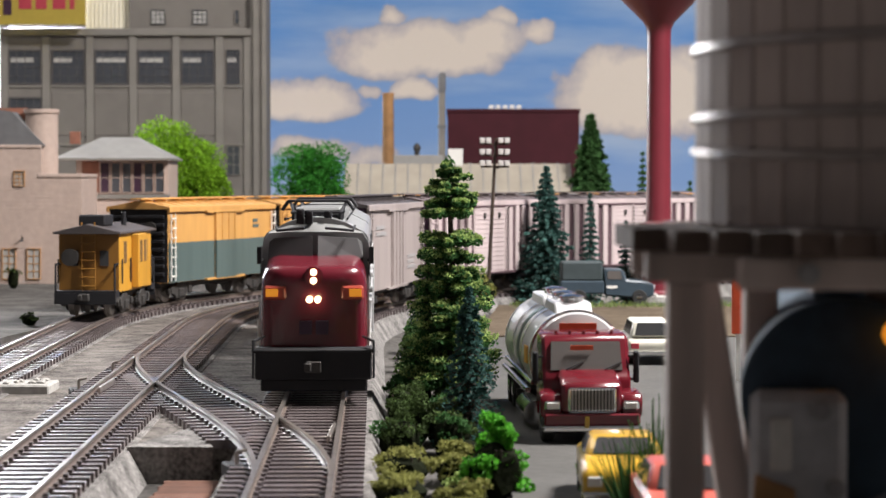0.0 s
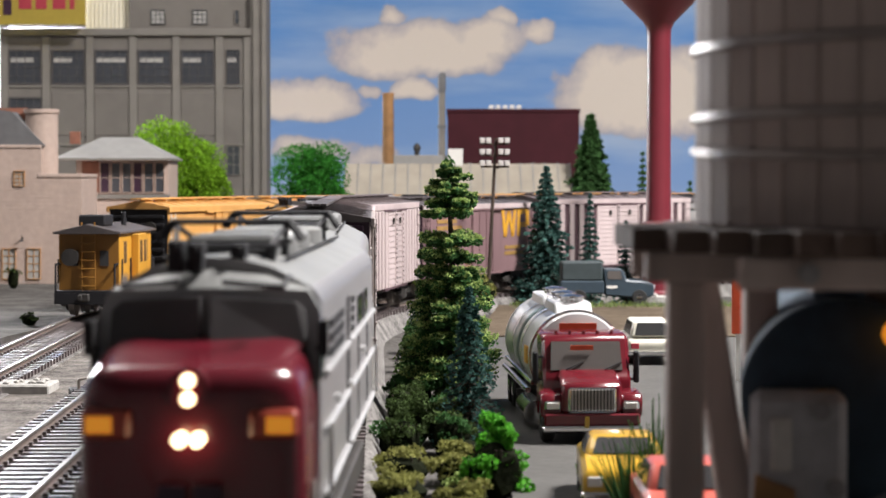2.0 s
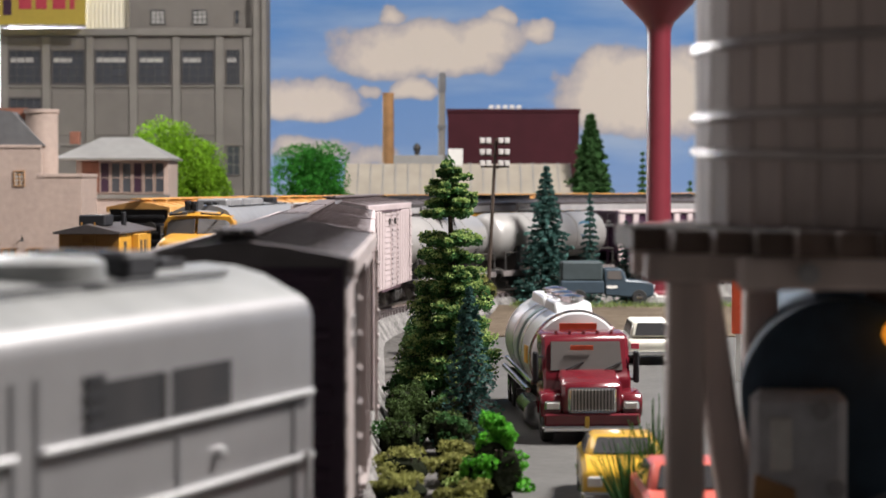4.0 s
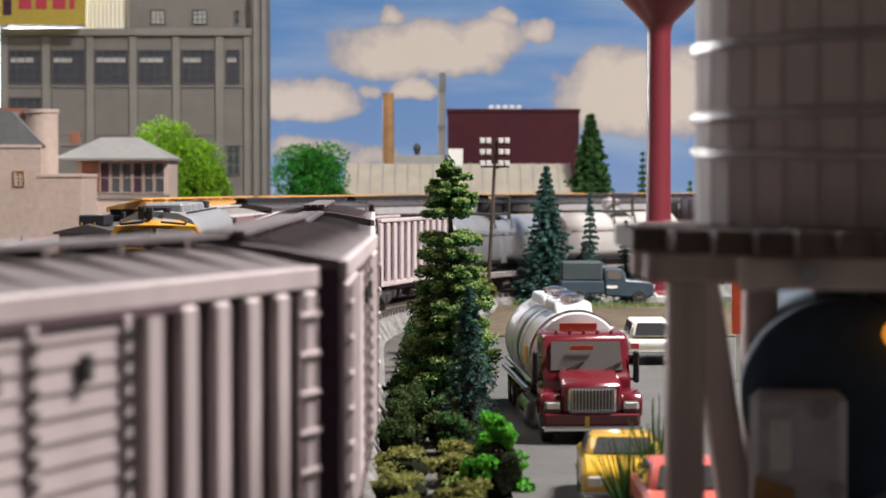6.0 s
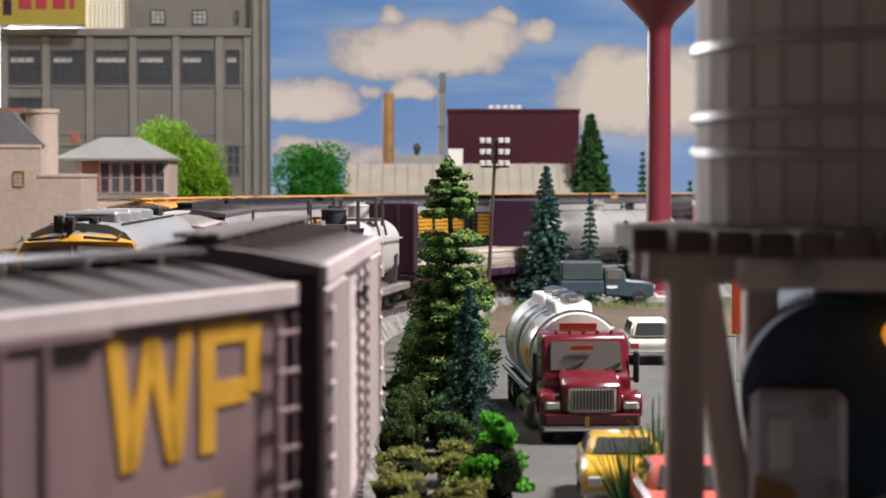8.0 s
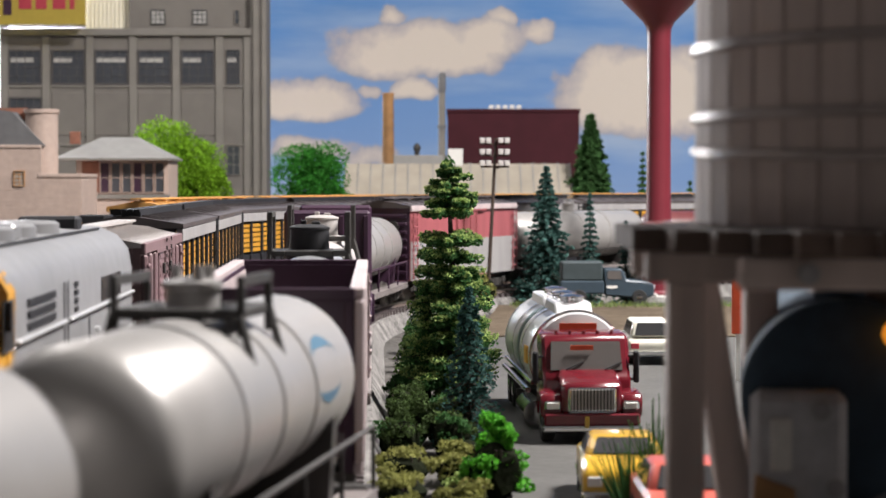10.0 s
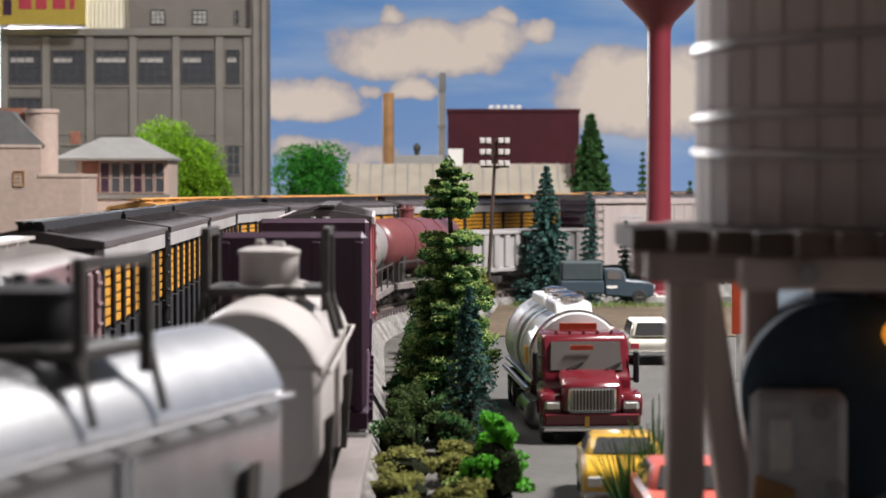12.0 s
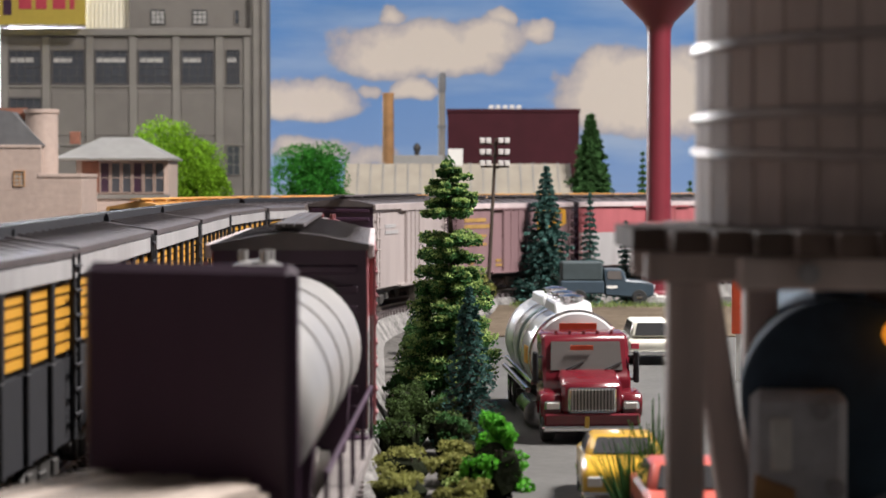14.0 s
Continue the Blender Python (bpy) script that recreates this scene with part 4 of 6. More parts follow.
join(MAIN_CARS, X_MAIN, flat, 2046, 116)
join(MAIN_CARS, X_MAIN, tank_car("tank_car", 130, 14.2, M_TANKSILVER, M_MAROON, "dusty silver tank car with a low dome", zc=29, old=False, framed=False), 2199, 94)
redbox = boxcar("boxcar", 140, M_FADERED, M_DARKROOF, M_MAROON, "dark-ended red boxcar with pale grey lower sides", roof_rim=M_PINK, lower=M_GREY, eave=48.2)
join(MAIN_CARS, X_MAIN, redbox, 2346, 98)
join(MAIN_CARS, X_MAIN, tank_car("tank_car", 130, 13.8, M_TANKSILVER, M_TRUCK, "bright silver tank car with plain ends", zc=29.6, old=False, framed=False), 2491, 94)
join(MAIN_CARS, X_MAIN, tank_car("tank_car", 116, 13.4, M_TANKRED, M_TRUCK, "dark oxide red tank car with a low dome", zc=29, old=False, framed=False), 2624, 80)
join(MAIN_CARS, X_MAIN, hopper("gondola_car", 125, "low grey gondola car with upright ribs", "gondola car", 32.0, M_GREY, M_GREY), 2754, 89)
for i, car in enumerate((plain, lettered, redbox, ribbed, redbox)):
    join(MAIN_CARS, X_MAIN, dup(car), 2897 + i * 152, 98)

S0 = 192 + V_SECOND * 7.5
y_engine = engine("yellow_locomotive", 198, "yellow-nosed cab locomotive with silver body and roof", 1, M_GREYROOF, M_YEL, M_GREYROOF, 43)
join(SECOND_CARS, X_SECOND, y_engine, S0 + 72, 140)
tan = boxcar("short_boxcar", 100, M_BROWNCAR, M_TANKWHITE, M_BROWNCAR, "short brown car with a dusty pale roof", ribs=9, eave=45)
join(SECOND_CARS, X_SECOND, tan, S0 + 238, 58)
stock = stock_car("stock_car", 140, "yellow slatted stock car with a black roof")
for i in range(10):
    join(SECOND_CARS, X_SECOND, stock if i == 0 else dup(stock), S0 + 374 + i * 151, 98)

cab = caboose("caboose", 66, "yellow bay-window caboose standing on the siding")
YARD = 562.0
cab.matrix_basis = on_line(X_YARD, YARD + 24, 36)
half = boxcar("boxcar", 140, M_ORANGE, M_ORANGE, M_BLACK, "orange boxcar with dark green lower sides, parked", eave=48, lower=M_GREENGREY, lad_m=M_WHITEL, marks=bars(40, 36, 48, 42, 2, M_GREENGREY))
half.matrix_basis = on_line(X_YARD, YARD + 158, 98)
whole = boxcar("boxcar", 140, M_ORANGE, M_ORANGE, M_BLACK, "orange boxcar with an orange roof, parked", eave=48)
for i in range(5):
    ob = whole if i == 0 else dup(whole)
    ob.matrix_basis = on_line(X_YARD, YARD + 310 + i * 152, 98)

# ---- room and painted sky ----
def sky_material():
    m = bpy.data.materials.new("painted_sky")
    m.use_nodes = True
    t = m.node_tree
    n, l = t.nodes, t.links
    b = n["Principled BSDF"]
    b.inputs["Roughness"].default_value = 0.85
    co = n.new("ShaderNodeTexCoord")
    sep = n.new("ShaderNodeSeparateXYZ")
    puff = n.new("ShaderNodeTexNoise")
    puff.inputs["Scale"].default_value = 17
    puff.inputs["Detail"].default_value = 4
    l.new(co.outputs["Object"], puff.inputs["Vector"])
    off = n.new("ShaderNodeVectorMath")
    off.operation = "MULTIPLY_ADD"
    off.inputs[1].default_value = (0.06, 0.0, 0.036)
    l.new(puff.outputs["Color"], off.inputs[0])
    l.new(co.outputs["Object"], off.inputs[2])
    sub = n.new("ShaderNodeVectorMath")
    sub.operation = "SUBTRACT"
    sub.inputs[1].default_value = (0.03, 0.0, 0.018)
    l.new(off.outputs[0], sub.inputs[0])
    l.new(sub.outputs[0], sep.inputs[0])
    warp = n.new("ShaderNodeTexNoise")
    warp.inputs["Scale"].default_value = 30
    warp.inputs["Detail"].default_value = 7
    warp.inputs["Roughness"].default_value = 0.6
    l.new(co.outputs["Object"], warp.inputs["Vector"])

    def op(kind, a, c):
        q = n.new("ShaderNodeMath")
        q.operation = kind
        for i, v in enumerate((a, c)):
            if isinstance(v, (int, float)):
                q.inputs[i].default_value = v
            else:
                l.new(v, q.inputs[i])
        return q.outputs[0]

    # painted cloud banks: centre across, centre up, half width, half height, in metres
    banks = SKY_BANKS
    total = None
    for cx, cz, rx, rz, k in banks:
        dx = op("DIVIDE", op("SUBTRACT", sep.outputs[0], cx), rx)
        dz = op("DIVIDE", op("SUBTRACT", sep.outputs[2], cz), rz)
        dz = op("MAXIMUM", dz, op("MULTIPLY", dz, -1.35))
        d = op("ADD", op("MULTIPLY", dx, dx), op("MULTIPLY", dz, dz))
        v = op("MULTIPLY", op("SUBTRACT", 1.0, d), k)
        total = v if total is None else op("MAXIMUM", total, v)
    dens = op("ADD", total, op("MULTIPLY", op("SUBTRACT", warp.outputs[0], 0.5), 2.4))
    ramp = n.new("ShaderNodeMapRange")
    ramp.interpolation_type = "SMOOTHSTEP"
    ramp.inputs["From Min"].default_value = -0.1
    ramp.inputs["From Max"].default_value = 0.55
    l.new(dens, ramp.inputs["Value"])
    high = n.new("ShaderNodeMapRange")
    high.inputs["From Min"].default_value = 0.06
    high.inputs["From Max"].default_value = 0.24
    l.new(sep.outputs[2], high.inputs["Value"])
    wisp = n.new("ShaderNodeTexNoise")
    wisp.inputs["Scale"].default_value = 5
    wisp.inputs["Detail"].default_value = 5
    mp = n.new("ShaderNodeMapping")
    mp.inputs["Scale"].default_value = (0.7, 1, 3.5)
    l.new(co.outputs["Object"], mp.inputs[0])
    l.new(mp.outputs[0], wisp.inputs["Vector"])
    blue = n.new("ShaderNodeMix")
    blue.data_type = "RGBA"
    blue.inputs[6].default_value = (0.20, 0.32, 0.56, 1)
    blue.inputs[7].default_value = (0.07, 0.22, 0.52, 1)
    l.new(high.outputs[0], blue.inputs[0])
    haze = n.new("ShaderNodeMix")
    haze.data_type = "RGBA"
    haze.inputs[7].default_value = (0.36, 0.45, 0.58, 1)
    wr = n.new("ShaderNodeMapRange")
    wr.inputs["From Min"].default_value = 0.45
    wr.inputs["From Max"].default_value = 0.75
    wr.inputs["To Max"].default_value = 0.9
    l.new(wisp.outputs[0], wr.inputs["Value"])
    l.new(wr.outputs[0], haze.inputs[0])
    l.new(blue.outputs[2], haze.inputs[6])
    cl = n.new("ShaderNodeMix")
    cl.data_type = "RGBA"
    cl.inputs[6].default_value = (0.36, 0.34, 0.38, 1)
    cl.inputs[7].default_value = (0.64, 0.57, 0.50, 1)
    ls = n.new("ShaderNodeMapRange")
    ls.inputs["From Min"].default_value = 0.3
    ls.inputs["From Max"].default_value = 1.3
    l.new(dens, ls.inputs["Value"])
    l.new(ls.outputs[0], cl.inputs[0])
    out = n.new("ShaderNodeMix")
    out.data_type = "RGBA"
    l.new(ramp.outputs[0], out.inputs[0])
    l.new(haze.outputs[2], out.inputs[6])
    l.new(cl.outputs[2], out.inputs[7])
    l.new(out.outputs[2], b.inputs["Base Color"])
    # the backdrop emits its own colours faintly, in place of light falling on it
    l.new(out.outputs[2], b.inputs["Emission Color"])
    b.inputs["Emission Strength"].default_value = SKY_GLOW
    return m


# strength of the glow added to the unlit painted backdrop
SKY_GLOW = 0.06
SKY_BANKS = [(-0.022, 0.186, 0.105, 0.036, 1.9), (0.030, 0.196, 0.060, 0.026, 1.5), (-0.050, 0.222, 0.016, 0.012, 1.3), (0.091, 0.205, 0.020, 0.019, 1.2), (0.058, 0.218, 0.016, 0.010, 1.0),
             (-0.145, 0.140, 0.080, 0.024, 1.7), (-0.070, 0.150, 0.017, 0.012, 1.4), (-0.025, 0.148, 0.024, 0.014, 1.4), (0.205, 0.142, 0.102, 0.056, 2.2), (0.165, 0.165, 0.034, 0.028, 1.5),
             (-0.135, 0.092, 0.055, 0.015, 1.0), (-0.078, 0.083, 0.038, 0.014, 1.0), (-0.5, 0.2, 0.2, 0.06, 1.3), (0.6, 0.25, 0.25, 0.08, 1.4), (0.1, 0.45, 0.35, 0.08, 1.2)]
bm = B()
box(bm, -1900, 2060, GZ, 3300, 2080, 760)
tagged(part("backdrop", bm, sky_material()), "painted backdrop of blue sky with cream clouds", "backdrop", kind="structure")
M_WALL = mat("room_wall", (0.46, 0.44, 0.44), 0.9, var=0.06, scale=20)
M_CEIL = mat("room_ceiling", (0.36, 0.35, 0.34), 0.9, var=0.04, scale=20)
for nm, b6 in (("wall_back", (-1900, 2080, -42, 3300, 2120, 900)), ("wall_west", (-1940, -1900, -42, -1900, 2120, 900)), ("wall_east", (3300, -1900, -42, 3340, 2120, 900)), ("wall_front", (-1940, -1940, -42, 3340, -1900, 900))):
    bm = B()
    box(bm, *b6)
    tagged(part(nm, bm, M_WALL), "plain painted wall of the train room", "wall", kind="structure")
bm = B()
box(bm, -1940, -1940, 900, 3340, 2120, 940)
tagged(part("ceiling", bm, M_CEIL), "plain pale ceiling of the train room", "ceiling", kind="structure")
M_PANEL = mat("lamp_diffuser", (1, 0.96, 0.9), 0.6, var=0.01, bump=0, emit=0.5)
M_PFRAME = mat("lamp_frame", (0.7, 0.7, 0.7), 0.5, var=0.05)
for lx, ly, lz, sx, sy, watts in LAMPS:
    e = thing("ceiling_light", lx, ly, 0, 0, "white rectangular ceiling light panel, lit", "ceiling light", "ceiling lights")
    bm = B()
    box(bm, -sx / 2 - 20, -sy / 2 - 20, 892, sx / 2 + 20, sy / 2 + 20, 900)
    part("frame", bm, M_PFRAME, e)
    bm = B()
    box(bm, -sx / 2, -sy / 2, 890.6, sx / 2, sy / 2, 891.8)
    part("diffuser", bm, M_PANEL, e)

wn = thing("window_1", WINDOW[0], WINDOW[1], WINDOW[2], 0, "bright daylit window at the corner of the room", "window", kind="structure")
ww, wh = WINDOW[3] / 2, WINDOW[4] / 2
M_DAY = mat("daylit_pane", (0.93, 0.97, 1.0), 0.4, var=0.01, bump=0, emit=1.6)
bm = B()
box(bm, -ww, 4, -wh, ww, 8, wh)
part("pane", bm, M_DAY, wn)
for b6 in ((-ww - 14, 0, -wh - 14, -ww, 20, wh + 14), (ww, 0, -wh - 14, ww + 4, 20, wh + 14), (-ww, 0, wh, ww, 20, wh + 14), (-ww, 0, -wh - 14, ww, 20, -wh)):
    bm = B()
    box(bm, *b6)
    part("window_frame", bm, M_PFRAME, wn, bevel=1.0)

# ---- level ground round the lines ----
slab("yard_ground", [(-420, -300), (-190, -300), (-187, 900), (-140, 1230), (20, 1560), (500, 1640), (500, 2050), (-900, 2050), (-900, -300)], GZ, -5, M_GROUND, "grey cinder yard ground beside the sidings", "ground")
slab("road", [(17, -300), (700, -300), (700, 1130), (120, 1130), (30, 1000), (14, 800)], GZ, -6, M_ROAD, "worn grey asphalt lot where vehicles stand", "road")
slab("dirt_lot", [(14, 905), (420, 905), (420, 1128), (30, 1128)], -6, -5.4, M_DIRT, "brown dirt strip across the lot", "ground")

# ---- foliage ----
M_LEAF_L = mat("leaf_light", (0.3, 0.4, 0.13), 0.7, var=0.3, scale=300, island=0.32, bump=0)
M_LEAF_B = mat("leaf_bright", (0.1, 0.36, 0.035), 0.55, var=0.4, scale=300, island=0.6, bump=0)
M_LEAF_Y = mat("leaf_lime", (0.2, 0.38, 0.025), 0.7, var=0.3, scale=200, island=0.5, bump=0)
M_LEAF_G = mat("leaf_green", (0.045, 0.22, 0.03), 0.7, var=0.3, scale=200, island=0.5, bump=0)
M_LEAF_O = mat("leaf_olive", (0.25, 0.255, 0.08), 0.8, var=0.35, scale=300, island=0.25, bump=0)
M_LEAF_D = mat("leaf_dark", (0.05, 0.08, 0.025), 0.8, var=0.35, scale=300, island=0.5, bump=0)
M_SPRUCE = mat("spruce_blue", (0.055, 0.125, 0.11), 0.7, var=0.3, scale=300, island=0.5, bump=0)
M_PINE = mat("pine_green", (0.06, 0.14, 0.045), 0.7, var=0.3, scale=300, island=0.5, bump=0)
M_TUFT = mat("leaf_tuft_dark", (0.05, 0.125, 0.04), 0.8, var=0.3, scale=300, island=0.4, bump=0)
# near-black: the shade inside a bush, put into the core's colour
M_LEAF_SHADE = mat("leaf_core_shade", (0.012, 0.016, 0.006), 0.9, var=0.4, scale=500, bump=0.8)
M_BARK = mat("bark", (0.045, 0.03, 0.022), 0.9, var=0.4, scale=300)


def leaf(V, F, p, size, rng, flat=0.0):
    """A small bent leaf of two triangles."""
    a = Vector((rng.gauss(0, 1), rng.gauss(0, 1), rng.gauss(0, 1) * (1 - flat))).normalized() * size
    b = Vector((rng.gauss(0, 1), rng.gauss(0, 1), rng.gauss(0, 1))).cross(a)
    b = b.normalized() * size * 0.6 if b.length > 1e-6 else Vector((size, 0, 0))
    i = len(V)
    p = Vector(p)
    V += [p - a, p + b, p + a, p - b]
    F += [(i, i + 1, i + 2), (i, i + 2, i + 3)]


def leaf_part(name, V, F, material, parent):
    me = bpy.data.meshes.new(name)
    me.from_pydata([(v[0] * U, v[1] * U, v[2] * U) for v in V], [], F)
    me.materials.append(material)
    ob = new(name, me)
    ob.parent = parent
    return ob


def clumps(V, F, c, r, n, size, rng, squash=0.8, under=-1.0):
    for _ in range(n):
        d = Vector((rng.gauss(0, 1), rng.gauss(0, 1), rng.gauss(0, 1))).normalized()
        if d.z < under:
            continue
        k = r * (0.65 + 0.35 * rng.random())
        leaf(V, F, (c[0] + d.x * k, c[1] + d.y * k, c[2] + d.z * k * squash), size * rng.uniform(0.6, 1.3), rng)


def bush(name, x, y, z, w, h, material, label, seed, leafs=900, size=0.9, group="shrubs", k=9, peak=False):
    rng = random.Random(seed)
    e = thing(name, x, y, z, 0, label, "shrub", group)
    bm = B()
    for i in range(5):
        a = rng.random() * 6.28
        rod(bm, (0, 0, -0.5), (math.cos(a) * w * 0.25, math.sin(a) * w * 0.25, h * 0.6), 0.5, 0.2, 6)
    part("stem", bm, M_BARK, e)
    # lumpy core added to fill the bush with painted shade behind the leaves
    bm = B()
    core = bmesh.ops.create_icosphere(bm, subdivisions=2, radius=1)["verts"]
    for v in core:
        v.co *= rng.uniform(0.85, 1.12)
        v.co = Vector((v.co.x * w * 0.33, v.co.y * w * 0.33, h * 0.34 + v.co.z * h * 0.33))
    part("inner_foliage", bm, M_LEAF_SHADE, e)
    V, F = [], []
    for i in range(k):
        a = rng.random() * 6.28
        rr = rng.random() ** 0.5 * w * 0.36
        cz = h * (0.28 + 0.45 * rng.random() * (1 - rr / w))
        cr = w * rng.uniform(0.16, 0.26) * (9 / k) ** 0.4
        if peak:
            u = rng.random()
            rr = w * (0.1 + 0.36 * (1 - u)) * rng.uniform(0.6, 1)
            cz = h * (0.15 + 0.75 * u)
            cr = w * rng.uniform(0.07, 0.14)
        clumps(V, F, (math.cos(a) * rr, math.sin(a) * rr, cz), cr, leafs // k, size, rng, 0.85 * min(1.3, h / w), -0.1 if not peak else -1.0)
    leaf_part("foliage", V, F, material, e)
    return e


def conifer(name, x, y, z, h, w, material, label, seed, tiers=16, per=90, size=1.0, droop=0.25, tip=0.06, group="conifers", bare=0.06):
    """A tapered trunk with drooping branch sprays in whorls."""
    rng = random.Random(seed)
    e = thing(name, x, y, z, 0, label, "conifer tree", group)
    bm = B()
    rod(bm, (0, 0, -1), (0, 0, h * 0.97), h * 0.022, 0.25, 8)
    V, F = [], []
    for t in range(tiers):
        u = t / (tiers - 1)
        zc = h * (bare + (0.98 - bare) * u)
        r = w / 2 * ((1 - u) ** 0.85) * rng.uniform(0.82, 1.1) + w * tip * 0.5
        nb = max(5, int(11 * (1 - u) + 4))
        off = rng.random() * 6.28
        for k in range(nb):
            a = off + 6.283 * k / nb + rng.uniform(-0.2, 0.2)
            rl = r * rng.uniform(0.75, 1.12)
            q = (math.cos(a) * rl, math.sin(a) * rl, zc - rl * droop)
            rod(bm, (0, 0, zc), q, 0.28, 0.1, 5, False)
            for _ in range(per // nb + 1):
                s = rng.random() ** 0.6
                leaf(V, F, (q[0] * s + rng.gauss(0, r * 0.07), q[1] * s + rng.gauss(0, r * 0.07), zc - rl * droop * s + rng.gauss(0, 0.4)), size * rng.uniform(0.6, 1.3), rng, 0.5)
    part("trunk", bm, M_BARK, e)
    leaf_part("needles", V, F, material, e)
    return e


def tufted_tree(x, y, z, h, label, seed):
    """A tall model tree: dark trunk with flocked tiers, gaps between them, yellow-green tips with rim light also put
    into their colour.
    """
    rng = random.Random(seed)
    e = thing("pine_tree", x, y, z, 0, label, "tree", "conifers")
    bm = B()
    rod(bm, (0, 0, -1), (1.0, 0, h * 0.5), 1.6, 1.1, 8)
    rod(bm, (1.0, 0, h * 0.5), (-0.5, 0, h * 0.985), 1.1, 0.3, 8)
    Vd, Fd, Vl, Fl = [], [], [], []
    tiers = [(0.945, 3.6, 5), (0.895, 5.8, 6), (0.845, 7.4, 6), (0.79, 7.6, 5), (0.675, 8.4, 3.2), (0.61, 8.8, 2.8), (0.54, 9.6, 2.8), (0.48, 10.2, 2.8), (0.41, 11.5, 3.0), (0.34, 12.2, 3.0), (0.27, 13.0, 3.2), (0.2, 13.6, 3.2), (0.13, 14, 3.2)]
    for u, r, th in tiers:
        zc = h * u
        nb = int(7 + r)
        off = rng.random() * 6
        for k in range(nb):
            a = off + 6.283 * k / nb + rng.uniform(-0.25, 0.25)
            rl = r * rng.uniform(0.7, 1.05)
            zq = zc + rng.uniform(-th, th) * 0.5
            q = (math.cos(a) * rl, math.sin(a) * rl, zq - rl * 0.06)
            rod(bm, (0, 0, zq - 1), q, 0.35, 0.15, 5, False)
            for s in (0.35, 0.7, 0.98):
                c = (q[0] * s, q[1] * s, q[2])
                cr = (0.20 + 0.12 * rng.random()) * r * 0.75 + 0.5
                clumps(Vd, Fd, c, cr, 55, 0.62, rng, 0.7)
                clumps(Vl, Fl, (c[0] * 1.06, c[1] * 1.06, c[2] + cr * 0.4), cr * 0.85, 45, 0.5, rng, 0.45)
    clumps(Vd, Fd, (0, 0, h * 0.955), 2.0, 150, 0.6, rng, 1.6)
    clumps(Vd, Fd, (-0.3, 0, h * 0.985), 1.2, 60, 0.5, rng, 1.8)
    part("trunk", bm, M_BARK, e)
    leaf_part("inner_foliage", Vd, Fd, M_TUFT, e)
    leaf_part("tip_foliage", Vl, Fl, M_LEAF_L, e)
    return e


def round_tree(name, x, y, z, h, w, material, label, seed, n=16, leafs=5200, size=1.5, low=0.3):
    rng = random.Random(seed)
    e = thing(name, x, y, z, 0, label, "tree", "broadleaf trees")
    bm = B()
    rod(bm, (0, 0, -1), (0, 0, h * 0.55), w * 0.05, w * 0.025, 8)
    V, F = [], []
    for i in range(n):
        a = rng.random() * 6.28
        t = rng.random()
        env = math.sin(math.pi * min(1, 0.18 + t * 0.75)) ** 0.7
        rr = rng.random() ** 0.5 * w * 0.34 * env
        c = (math.cos(a) * rr, math.sin(a) * rr, h * (low + (0.88 - low) * t))
        rod(bm, (0, 0, h * 0.3), c, w * 0.015, 0.3, 5, False)
        clumps(V, F, c, w * rng.uniform(0.15, 0.23), leafs // n, size, rng, 0.85)
    part("trunk", bm, M_BARK, e)
    leaf_part("crown", V, F, material, e)
    return e


tufted_tree(2, 645, -8, 77, "tall flocked pine with yellow-green tips by the track", 3)
conifer("spruce_tree", 7, 560, -9, 42, 21, M_SPRUCE, "small dark blue-green spruce before the tall pine", 5, tiers=20, per=190, size=0.75, droop=0.35)
conifer("spruce_tree", 58.5, 1184, -12, 82, 40, M_SPRUCE, "blue-green spruce at the far side of the lot", 6, tiers=26, per=300, size=1.4, droop=0.35)
conifer("spruce_tree", 84, 1196, -12, 66, 20, M_SPRUCE, "slim blue-green spruce at the far side of the lot", 7, tiers=20, per=130, size=1.1, droop=0.35)
conifer("spruce_tree", 106, 1212, -12, 50, 18, M_SPRUCE, "low dark spruce behind the parked pickup", 8, tiers=16, per=120, size=1.1, droop=0.35)
conifer("pine_tree", 117, 1660, -5, 120, 62, M_PINE, "dense green pine beside the long shed", 9, tiers=34, per=620, size=2.4, droop=0.5)
conifer("pine_tree", 116, 1640, -5, 70, 20, M_PINE, "small green pine beside the long shed", 10, tiers=16, per=120, size=1.6, droop=0.5)
conifer("pine_tree", 160, 1680, -5, 90, 18, M_PINE, "narrow green pine at the back of the layout", 11, tiers=18, per=120, size=1.6, droop=0.5)
conifer("pine_tree", 184, 1560, -5, 66, 16, M_PINE, "narrow green pine behind the far track", 12, tiers=14, per=120, size=1.6, droop=0.5)
round_tree("lime_tree", -204, 1570, -5, 117, 90, M_LEAF_Y, "bright lime-green leafy tree beside the grey building", 13, n=34, leafs=22000, size=1.25)
round_tree("lime_tree", -172, 1555, -5, 84, 40, M_LEAF_Y, "low lime-green leafy tree beside the grey building", 14, n=16, leafs=8000, size=1.2)
round_tree("green_tree", -102, 1600, -5, 98, 78, M_LEAF_G, "green leafy tree in front of the sky", 15, n=30, leafs=18000, size=1.2, low=0.35)
bush("round_bush", 23, 1105, -6, 14, 24, M_LEAF_O, "rounded brown-olive bush by the light pole", 16, 1500, 0.9)
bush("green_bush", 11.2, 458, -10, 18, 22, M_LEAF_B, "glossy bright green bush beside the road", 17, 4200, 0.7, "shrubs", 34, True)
rng = random.Random(20)
